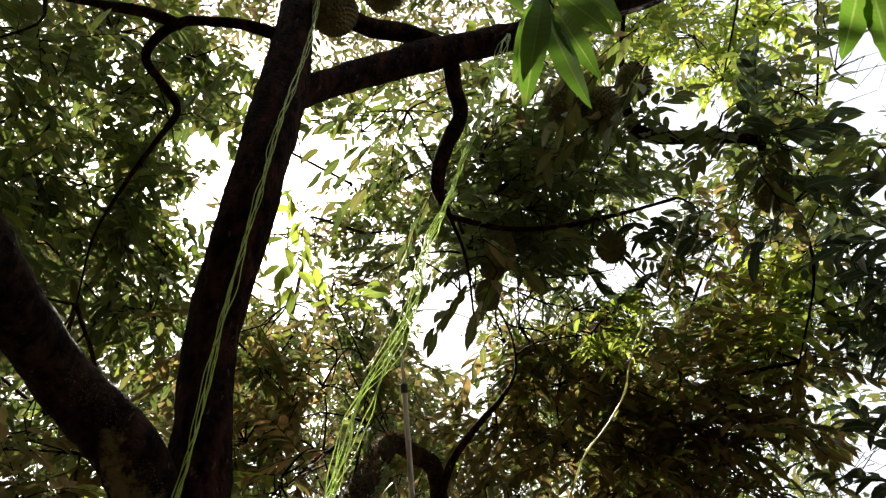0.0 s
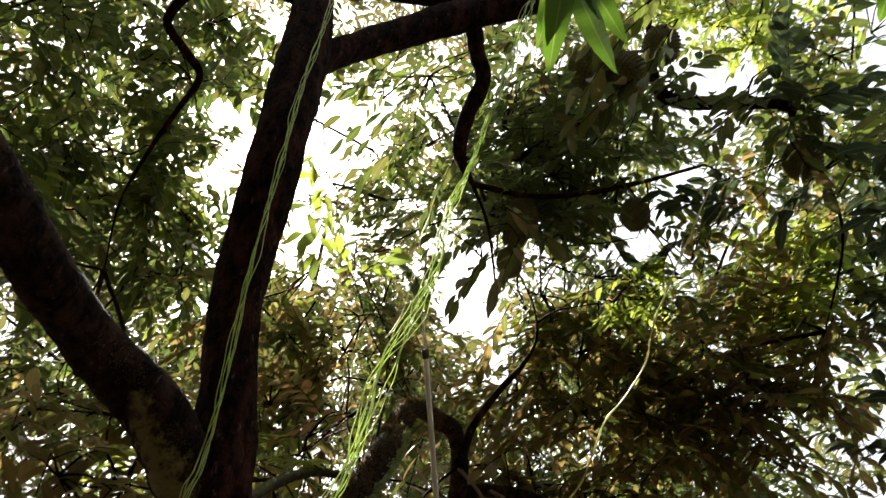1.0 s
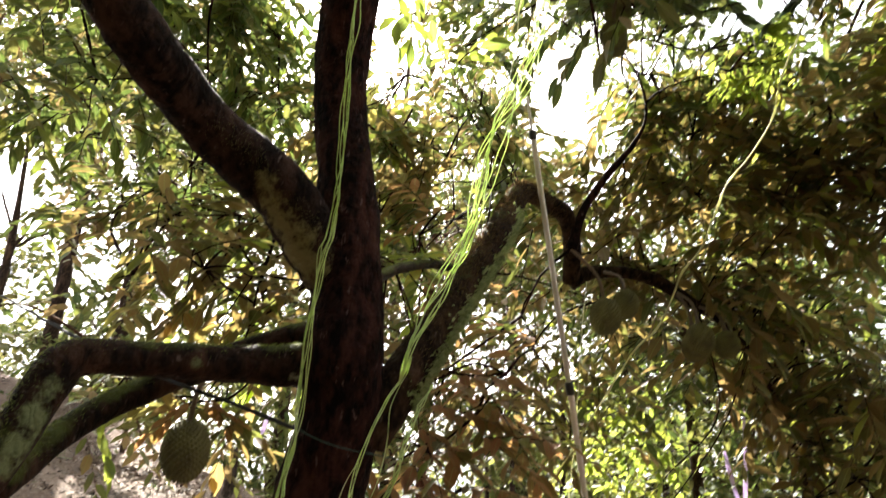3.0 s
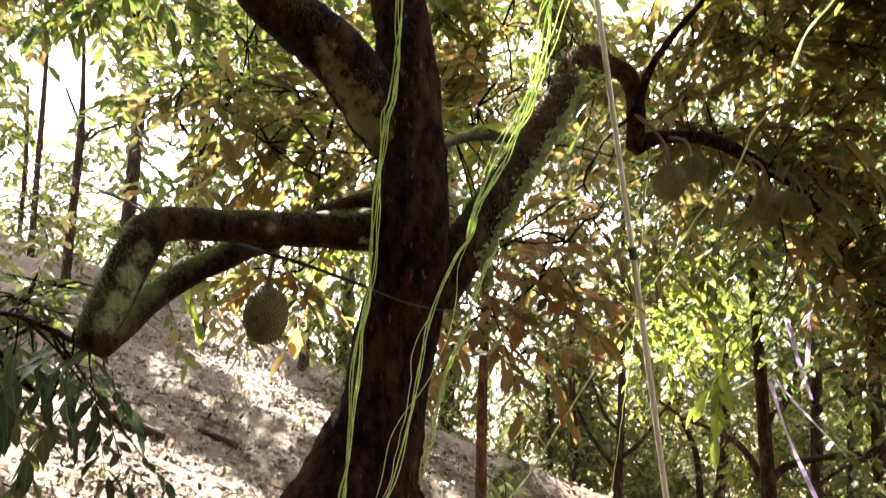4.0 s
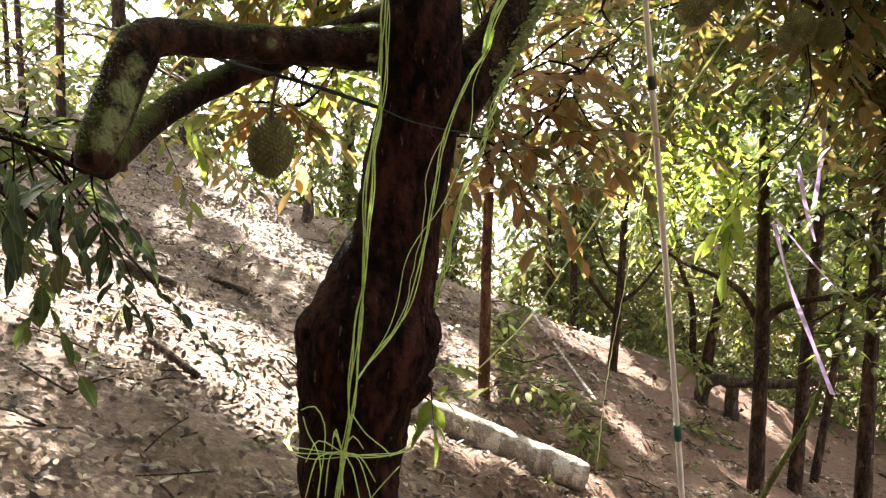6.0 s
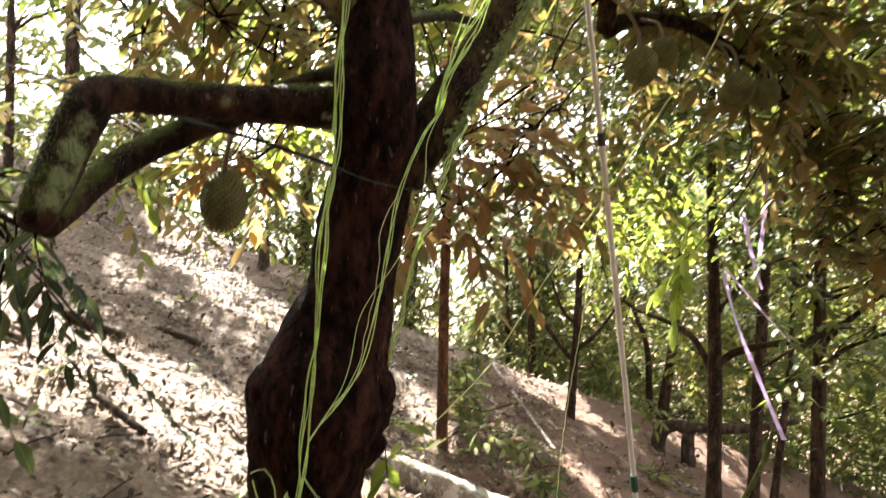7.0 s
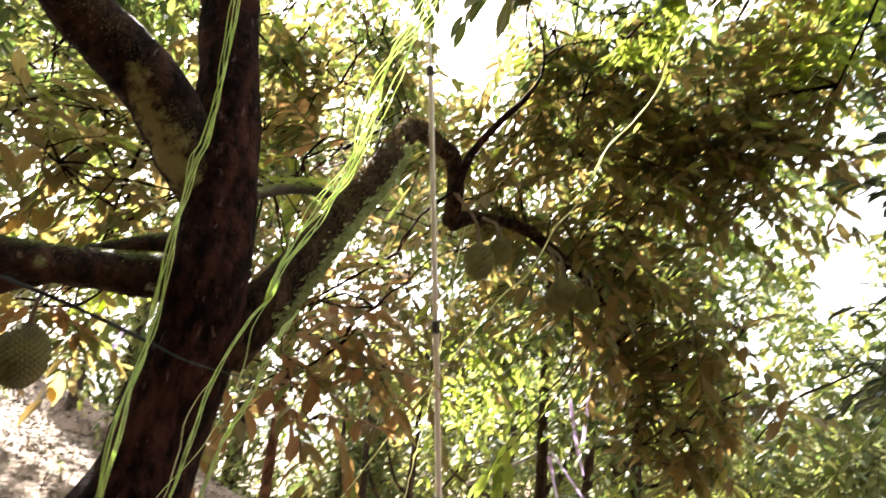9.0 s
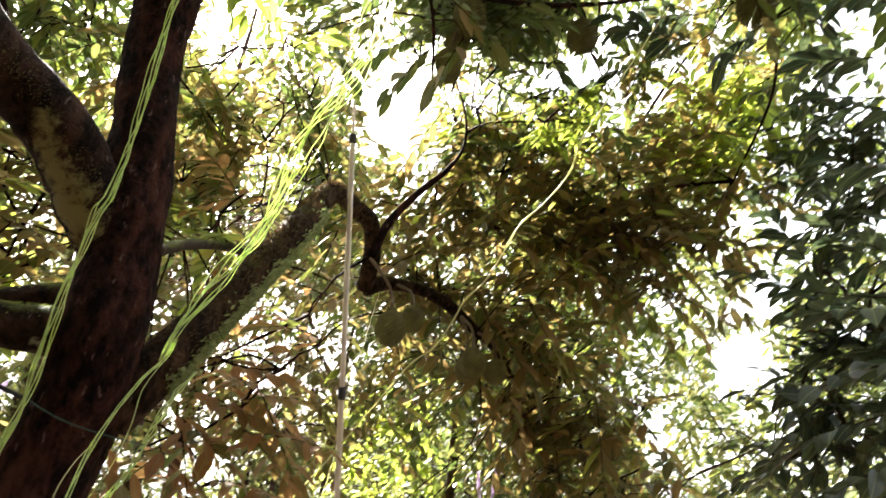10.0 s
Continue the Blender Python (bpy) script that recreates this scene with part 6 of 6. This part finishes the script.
strands("rope", ROPE, 2, 0.0085, 0.0048, ROPE_BLACK, "black twisted rope tied from the trunk to a far tree", "rope", 7, 30)
strands("cord", CORD, 2, 0.003, 0.0015, CORD_GREEN, "dark green cord tied round the trunk", "cord", 8, 6)


def ribbon(pts, width, seed):
    base = spline([(*p[:3], 0) for p in pts], 0.05)[:, :3]
    s = np.linspace(0, 1, len(base))
    a = 0.9 * np.sin(s * 6 + seed)
    off = np.stack([np.cos(a), np.sin(a), np.zeros(len(a))], 1) * width / 2
    back = np.array([0, 0.002, 0])
    v = np.vstack([base + off, base - off, base + off + back, base - off + back])
    n, i = len(base), np.arange(len(base) - 1)
    f = np.vstack([np.stack([i, i + 1, n + i + 1, n + i], 1), np.stack([2 * n + i, 3 * n + i, 3 * n + i + 1, 2 * n + i + 1], 1)])
    return tagged(mesh_object("ribbon", v, f, [RIBBON]), "violet plastic ribbon tied to a slim forest tree", "ribbon", "violet ribbons")


for k, (pts, w) in enumerate([(RIBBON_1, 0.035), (RIBBON_2, 0.035), (RIBBON_3, 0.035), (RIBBON_4, 0.02), (RIBBON_SCRAP, 0.05)]):
    ribbon(pts, w, k)

# knot of twine tied round the trunk
knot = thing("twine_knot", "green twine knotted round the trunk with loose frayed ends", "twine", at=(KNOT[0], KNOT[1], KNOT[2]))
kr = np.random.default_rng(12)
for k in range(3):
    a = np.linspace(-2.2, 2.2, 12)
    rad = 0.165 + 0.006 * k
    rows = [(TRUNK_AT[0] + rad * math.sin(t), TRUNK_AT[1] - rad * math.cos(t), KNOT[2] + 0.01 * math.sin(3 * t + k) + 0.006 * k - 0.02, 0.0014) for t in a]
    child(limb("wrap", rows, TWINE, None, 5, 0.03, 0), knot)
for pts in (LOOP_A, LOOP_B, LOOP_C, LOOP_D):
    child(limb("loose_end", [(*p, 0.0014) for p in pts], TWINE, None, 5, 0.02, 0), knot)
for k in range(10):
    d = np.array([kr.normal(0, 1.0), -0.35, kr.normal(-0.1, 0.6)])
    d *= kr.uniform(0.06, 0.13) / np.linalg.norm(d)
    p = np.array(KNOT)
    child(limb("loose_end", [(*p, 0.0018), (*(p + d * 0.6 + (0, -0.01, 0.03)), 0.0017), (*(p + d + (0, 0, -0.03 * kr.uniform(0, 2))), 0.0012)], TWINE, None, 5, 0.02, 0), knot)

# ---- pole ----
P = np.array(POLE)
top, low = P[0], P[-1]
run = unit(low - top)
length = float((ground_z(low[0], low[1]) + 0.0 - top[2]) / run[2])
pole = thing("telescopic_pole", "long pale metal harvesting pole standing among the branches", "pole", at=tuple(top + run * length))


def along(d, r):
    bow = 0.008 * math.sin(math.pi * min(1, d / length))
    q = top + run * d
    return (q[0] + bow, q[1], q[2], r)


d1, d2, d3 = (float((P[k] - top) @ run) for k in (1, 3, 5))
TUBES = []
for name, a, b, r, mat in [("tip", 0.0, d1 - 0.01, 0.0054, POLE_METAL), ("tube", d1, d2, 0.0106, POLE_METAL), ("tube", d2, d3, 0.0125, POLE_METAL), ("tube", d3, length + 0.1, 0.0144, POLE_METAL),
                           ("collar", d1 - 0.02, d1 + 0.015, 0.0142, COLLAR_DARK), ("collar", d2 - 0.025, d2 + 0.025, 0.0163, COLLAR_DARK), ("collar", d3 - 0.045, d3 + 0.045, 0.019, COLLAR)]:
    m = (a + b) / 2
    owner = pole if name != "collar" else TUBES[len(TUBES) - 3]
    TUBES.append(child(limb(name, [along(a, r), along(m, r), along(b, r)], mat, None, 14, 0.05, 0, label="" if name != "collar" else "dark plastic clamp collar" if mat is COLLAR_DARK else "dark green tape wrap"), owner))

# ---- slim trees of the slope ----
def slim_tree(pts, limbs, clumps, bark, leaf, label, seed, size=0.14, per=9, twig=(0.35, 0.7), lime=(), bright=LEAF_SUNLIT):
    e = thing("forest_tree", label, "tree", "slim trees on the slope", at=(pts[0][0], pts[0][1], pts[0][2]))
    pts = [(*p[:3], p[3] * 0.84) for p in pts]
    child(limb("trunk", pts, bark, None, 12, 0.1, 0.06, 0, seed), e)
    for k, l in enumerate(limbs):
        child(limb("limb", [(*p[:3], p[3] * 0.84) for p in l], bark, None, 8, 0.06, 0.1, 0, seed + k), e)
    anchors = np.vstack([spline(p, 0.3)[:, :3] for p in (pts, *limbs)])
    if clumps:
        child(crown("crown", clumps, leaf, bark, None, seed, anchors, size=size, per=per, twig=twig), e)
    if lime:
        child(crown("crown", lime, bright, bark, None, seed + 5, anchors, size=size, per=per, twig=twig, label="yellow-green leaves with sunlight put into the colour"), e)


def tops(pts, seed, count, low=1.0, high=4.5, wide=1.6, twigs=12):
    """Loose clumps round the upper trunk."""
    r = np.random.default_rng(seed)
    end = np.array(pts[-1][:3])
    rows = []
    for _ in range(count):
        z = r.uniform(low, high)
        a, d = r.uniform(0, 6.28), wide * r.uniform(0.2, 1.0)
        p = np.array([np.interp(z, [q[2] for q in pts], [q[0] for q in pts]), np.interp(z, [q[2] for q in pts], [q[1] for q in pts])])
        rows.append((p[0] + d * math.cos(a), p[1] + d * math.sin(a), z, r.uniform(0.35, 0.6), twigs))
    return rows


# high canopy behind the main tree, shared out among the tall trees, with openings kept to fit the camera's view
HOSTS = {"A": TREE_A, "C": TREE_C, "F": TREE_F, "J": TREE_J, "L": TREE_L, "P": TREE_P, "I": TREE_I}
CANOPY = {k: [] for k in HOSTS}
cr = np.random.default_rng(77)
for _ in range(900):
    az, el = cr.uniform(-58, 62), cr.uniform(4, 74)
    d = cr.uniform(5.2, 9.5)
    rad = cr.uniform(0.5, 0.85)
    if cr.uniform() > math.cos(radians(el)) + 0.1 or (az < -20 and el < 20 and cr.uniform() < 0.75) or (el < 10 and cr.uniform() < 0.4) or (az > -4 and el > 14 and cr.uniform() < 0.45):
        continue
    h = min(d, 10.0 / math.tan(radians(max(el, 6))))
    ang = math.degrees(math.atan(rad / (h / math.cos(radians(el)))))
    if any(math.hypot((az - ga) * math.cos(radians(el)), el - ge) < gr + 0.3 * ang for ga, ge, gr in VIEW_OPENINGS):
        continue
    x, y, z = h * math.sin(radians(az)), h * math.cos(radians(az)), 2.0 + h * math.tan(radians(el))
    host = min(HOSTS, key=lambda q: (HOSTS[q][-1][0] - x) ** 2 + (HOSTS[q][-1][1] - y) ** 2)
    CANOPY[host].append((x, y, z, rad, 14))
for _ in range(130):
    az, el, h = cr.uniform(-6, 52), cr.uniform(12, 48), cr.uniform(9.5, 14)
    if any(math.hypot((az - ga) * math.cos(radians(el)), el - ge) < gr + 2.0 for ga, ge, gr in VIEW_OPENINGS) or h * math.tan(radians(el)) > 10:
        continue
    x, y = h * math.sin(radians(az)), h * math.cos(radians(az))
    host = min(("I", "C", "J", "F"), key=lambda q: (HOSTS[q][-1][0] - x) ** 2 + (HOSTS[q][-1][1] - y) ** 2)
    CANOPY[host].append((x, y, 2.0 + h * math.tan(radians(el)), cr.uniform(0.7, 1.0), 15))
GLADE = {k: [] for k in ("C", "F", "I", "K")}                  # thicket behind the slope, sunlight put into its yellow-green leaves
GLADE_HOSTS = {"C": TREE_C, "F": TREE_F, "I": TREE_I, "K": TREE_K}
gr = np.random.default_rng(36)
for _ in range(80):
    a, d = gr.uniform(-1, 27), gr.uniform(10.8, 15.5)
    x, y = d * math.sin(radians(a)), d * math.cos(radians(a))
    host = min(GLADE, key=lambda q: (GLADE_HOSTS[q][0][0] - x) ** 2 + (GLADE_HOSTS[q][0][1] - y) ** 2)
    GLADE[host].append((x, y, float(ground_z(x, y)) + gr.uniform(1.2, 6.0), gr.uniform(0.5, 0.9), 12))
SHADE_ROOF = []
for _ in range(300):                                        # roof clumps added along the sun's way to shade the slope
    x, y = cr.uniform(-9.5, 4.5), cr.uniform(1.8, 13.5)
    g = float(ground_z(x, y))
    q = np.array([x, y, g]) + np.array(to_sun) / to_sun[2] * cr.uniform(9.0, 12.5)
    SHADE_ROOF.append((*q, cr.uniform(0.8, 1.2), 11))
# more clumps added to throw shade on the near slope
for _ in range(30):
    az, el, h = cr.uniform(-31, -14), cr.uniform(14, 25), cr.uniform(7.4, 9.0)
    CANOPY["L"].append((h * math.sin(radians(az)), h * math.cos(radians(az)), 2.0 + h * math.tan(radians(el)), cr.uniform(0.6, 0.9), 13))

def clear(rows):
    """Leave out clumps that would close the openings in the camera's view."""
    kept = []
    for x, y, z, rad, n in rows:
        h = math.hypot(x, y)
        az, el = math.degrees(math.atan2(x, y)), math.degrees(math.atan2(z - 2.0, h))
        if not any(math.hypot((az - ga) * math.cos(radians(el)), el - ge) < gr for ga, ge, gr in VIEW_OPENINGS):
            kept.append((x, y, z, rad, n))
    return kept


PLAIN = "slim dark-barked forest tree on the littered slope"
slim_tree(TREE_A, [], CANOPY["A"] + tops(TREE_A, 1, 10, 1.9, 5.5, 1.3), BARK_RED, LEAF_MIXED, "slim reddish-brown tree on the slope", 201)
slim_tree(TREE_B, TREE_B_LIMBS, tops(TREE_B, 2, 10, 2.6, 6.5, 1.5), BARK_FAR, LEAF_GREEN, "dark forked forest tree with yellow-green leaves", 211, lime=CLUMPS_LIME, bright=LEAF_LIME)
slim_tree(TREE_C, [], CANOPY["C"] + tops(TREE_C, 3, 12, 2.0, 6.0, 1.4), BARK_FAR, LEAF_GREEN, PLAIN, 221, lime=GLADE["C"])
slim_tree(TREE_D, TREE_D_LIMBS + TREE_D_SNAGS, tops(TREE_D, 4, 12, 1.0, 4.5, 1.4), BARK_FAR, LEAF_GREEN, "slim forest tree with many crooked side limbs", 231)
slim_tree(TREE_E, [], tops(TREE_E, 5, 8, 1.0, 4.0, 1.2), BARK_FAR, LEAF_GREEN, PLAIN, 241)
slim_tree(TREE_F, TREE_F_LIMBS, CANOPY["F"] + tops(TREE_F, 6, 12, 1.6, 5.5, 1.6), BARK_FAR, LEAF_GREEN, "slim dark tree with upswept crooked limbs", 251, lime=GLADE["F"])
slim_tree(TREE_G, [], tops(TREE_G, 7, 12, 2.2, 6.5, 1.8), BARK_FAR, LEAF_FAR, PLAIN, 261)
slim_tree(TREE_H, [], tops(TREE_H, 8, 12, 2.2, 7, 1.8), BARK_FAR, LEAF_FAR, PLAIN, 271)
slim_tree(TREE_I, [], CANOPY["I"] + tops(TREE_I, 9, 14, 1.4, 6, 1.8), BARK_FAR, LEAF_FAR, PLAIN, 281, lime=GLADE["I"])
slim_tree(TREE_J, [], CANOPY["J"] + tops(TREE_J, 10, 12, 0.5, 4, 1.2), BARK_FAR, LEAF_GREEN, PLAIN, 291)
slim_tree(TREE_K, [], tops(TREE_K, 11, 14, 1.0, 6, 1.8), BARK_FAR, LEAF_FAR, PLAIN, 301, lime=GLADE["K"])
slim_tree(TREE_L, TREE_L_LIMBS, CANOPY["L"] + clear(tops(TREE_L, 12, 15, 3.4, 9, 2.0)), BARK_FAR, LEAF_FAR, "grey-brown forest tree with a few side limbs", 311)
slim_tree(TREE_M, TREE_M_LIMBS, clear(tops(TREE_M, 13, 14, 3.4, 9, 2.0)), BARK_FAR, LEAF_FAR, "dark brown forked forest tree at the slope's edge", 321)
slim_tree(TREE_N, [], clear(tops(TREE_N, 14, 14, 3.0, 9, 2.0)), BARK_FAR, LEAF_FAR, PLAIN, 331)
slim_tree(TREE_O, [], clear(tops(TREE_O, 15, 14, 3.0, 9, 2.0)), BARK_FAR, LEAF_FAR, PLAIN, 341)
slim_tree(TREE_P, [], CANOPY["P"] + clear(tops(TREE_P, 16, 12, 3.0, 8, 2.0)), BARK_FAR, LEAF_FAR, PLAIN, 351)

# tall trees added beyond the crest; their high crowns shade the slope
for k, (x, y) in enumerate(((-11.5, 16.0), (-8.0, 18.5), (-4.5, 17.0), (-1.5, 19.5))):
    g = float(ground_z(x, y))
    pts = [(x, y, g - 0.3, 0.20), (x + 0.2, y + 0.1, g + 5, 0.16), (x, y + 0.3, g + 10, 0.11), (x + 0.2, y + 0.2, 15.0, 0.04)]
    e = thing("forest_tree", "tall slender tree added to shade the slope with its high loose crown", "tree", "slim trees on the slope", at=(x, y, g))
    child(limb("trunk", pts, BARK_FAR, None, 12, 0.2, 0.06, 0, 400 + k), e)
    mine = [c for c in SHADE_ROOF if min(range(4), key=lambda m: abs((-11.5, -8.0, -4.5, -1.5)[m] - c[0])) == k]
    child(crown("crown", clear(mine), LEAF_FAR, BARK_FAR, None, 410 + k, spline(pts, 0.3)[:, :3], size=0.34, per=8, twig=(0.6, 1.1)), e)

# a second broad-leaved tree whose sprays reach in from the side
neighbour = thing("broadleaf_tree", "tall leafy tree with long sprays, shaded by a dark leaf colour", "tree", at=(4.6, 3.4, float(ground_z(4.6, 3.4))))
NEIGHBOUR_TRUNK = [(4.6, 3.4, float(ground_z(4.6, 3.4)) - 0.2, 0.20), (4.65, 3.45, 1.0, 0.16), (4.55, 3.5, 3.0, 0.13), (4.5, 3.6, 5.0, 0.10), (4.3, 3.7, 7.0, 0.05)]
child(limb("trunk", NEIGHBOUR_TRUNK, BARK_FAR, None, 20, 0.08, 0.08, 0, 61), neighbour)
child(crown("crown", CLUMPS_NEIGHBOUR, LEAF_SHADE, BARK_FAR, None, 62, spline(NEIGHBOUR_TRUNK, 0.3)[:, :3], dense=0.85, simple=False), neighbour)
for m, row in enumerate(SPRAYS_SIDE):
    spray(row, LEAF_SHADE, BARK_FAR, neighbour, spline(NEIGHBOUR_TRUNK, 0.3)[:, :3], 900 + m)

# unseen trees added beside and behind the camera to cut the sky's light
for k in range(9):
    az = 78 + k * 25.5
    d = 6.6 + 1.2 * math.sin(k * 2.1)
    x, y = d * math.sin(radians(az)), d * math.cos(radians(az)) - 0.6
    g = float(ground_z(x, y))
    lean = 0.3 * math.sin(k * 1.7)
    pts = [(x, y, g - 0.2, 0.2), (x + lean * 0.4, y, g + 2, 0.15), (x + lean, y + 0.3, g + 5, 0.10), (x + lean, y + 0.5, g + 8, 0.04)]
    e = thing("shade_tree", "unseen broad dark-leaved tree added to block sky light", "tree", "orchard trees", at=(x, y, g))
    child(limb("trunk", pts, BARK_FAR, None, 14, 0.15, 0.08, 0, 90 + k), e)
    rr = np.random.default_rng(95 + k)
    rows = []
    while len(rows) < 40:
        q = (x * rr.uniform(0.45, 1.15) + rr.normal(0, 1.2), y * rr.uniform(0.35, 1.15) + rr.normal(0, 1.2), g + rr.uniform(1.2, 9.5), rr.uniform(0.8, 1.2), 11)
        if math.dist(q[:3], (0, 0.1, 2)) > 4.0 and (q[1] < -0.8 or abs(q[0]) > 5.5 and q[1] < 1.2):
            rows.append(q)
    child(crown("crown", rows, LEAF_MIXED, BARK_FAR, None, 97 + k, spline(pts, 0.3)[:, :3], size=0.66, per=8, twig=(0.6, 1.2)), e)

# ---- fallen wood ----
def wood(name, pts, mat, label, category, seed, sides=14):
    e = limb(name, pts, mat, None, sides, 0.06, 0.10, 0.02, seed)
    return tagged(e, label, category)


wood("bent_trunk", [(*p[:3], p[3] * 1.0) for p in ARCH], DEAD_WOOD, "dark dead trunk bent over into an arch", "dead tree", 71)
wood("stump", STUMP, DEAD_WOOD, "short dark broken stump", "stump", 72)
wood("fallen_log", LOG_D, LOG_WOOD, "pale fallen log, lightened to carry the sunlight on it", "log", 73, 24)
for k, pts in enumerate((LOG_A, LOG_B, LOG_C, LOG_E, LOG_F)):
    wood("fallen_branch", pts, DEAD_WOOD, "dark fallen branch lying on the leaf litter", "branch", 74 + k)
wood("dead_branch", DEAD_BRANCH, LOG_WOOD, "pale bare dead branch caught against a slim tree", "branch", 84, 8)
wood("fallen_stick", [(x, y, z + 0.05, r) for x, y, z, r in STICK], LOG_WOOD, "long thin pale stick lying down the bare slope", "stick", 85, 6)
wood("leaning_branch", LEANING, MOSS_STICK, "yellow-green mossy branch leaning among the slim trees", "branch", 86, 10)
wood("post", POST, DEAD_WOOD, "thin dark upright post on the slope", "post", 81, 8)
wood("stump", SNAG, DEAD_WOOD, "jagged dark broken snag on the slope", "stump", 82)
wood("sapling", SAPLING, BARK_FAR, "thin bare sapling on the slope", "sapling", 83, 8)


# ---- undergrowth and far woods ----
def scatter_foliage(name, rows, mat, size, per, twig, seed, label, category):
    ob = crown(name, rows, mat, BARK_FAR, None, seed, None, size=size, per=per, twig=twig)
    return tagged(ob, label, category, kind="stuff")


fr = np.random.default_rng(33)
rows = []
for k in range(260):
    a, d = (fr.uniform(-42, 46), fr.uniform(16, 30)) if k < 130 else (fr.uniform(-8, 48), fr.uniform(14, 26))
    x, y = d * math.sin(radians(a)), d * math.cos(radians(a))
    rows.append((x, y, float(ground_z(x, y)) + fr.uniform(0.3, 7.0 if a > -12 else 4.0), fr.uniform(0.9, 1.6), 16))
for _ in range(90):
    a, d = fr.uniform(-50, -12), fr.uniform(15, 24)
    x, y = d * math.sin(radians(a)), d * math.cos(radians(a))
    rows.append((x, y, max(float(ground_z(x, y)), 0.5) + fr.uniform(0.3, 5.5), fr.uniform(0.8, 1.4), 9))
for _ in range(70):
    a, d = fr.uniform(12, 48), fr.uniform(15, 24)
    x, y = d * math.sin(radians(a)), d * math.cos(radians(a))
    rows.append((x, y, fr.uniform(0.5, 9.0), fr.uniform(1.0, 1.7), 16))
scatter_foliage("far_woods", rows, LEAF_FAR, 0.34, 9, (0.8, 1.6), 34, "distant sunlit woodland foliage", "woods")
br = np.random.default_rng(37)
rows = []
for _ in range(110):                                        # backdrop clumps added by view angle to fill sky gaps behind the slope
    a, d = br.uniform(-6, 50), br.uniform(27, 38)
    el = br.uniform(-9, 10 if a < 22 else 3 if a < 35 else 7)
    rows.append((d * math.sin(radians(a)), d * math.cos(radians(a)), 2.0 + d * math.tan(radians(el)), br.uniform(1.5, 2.2), 13))
scatter_foliage("far_woods", rows, LEAF_SUNLIT, 0.62, 8, (1.2, 2.2), 38, "backdrop of far leaf clumps, sunlight put into their yellow-green", "woods")
rows = []
for _ in range(170):
    a, d = fr.uniform(-22, 44), fr.uniform(14, 20)
    x, y = d * math.sin(radians(a)), d * math.cos(radians(a))
    rows.append((x, y, float(ground_z(x, y)) + fr.uniform(0.15, 2.4), fr.uniform(0.4, 0.8), 12))
for _ in range(130):
    a, d = fr.uniform(-4, 44), fr.uniform(12.5, 19)
    x, y = d * math.sin(radians(a)), d * math.cos(radians(a))
    rows.append((x, y, float(ground_z(x, y)) + fr.uniform(0.1, 1.9), fr.uniform(0.5, 0.9), 13))
scatter_foliage("undergrowth", rows + SHRUBS + MIST, LEAF_FAR, 0.16, 9, (0.35, 0.7), 35, "low green shrubs under the trees", "shrubs")
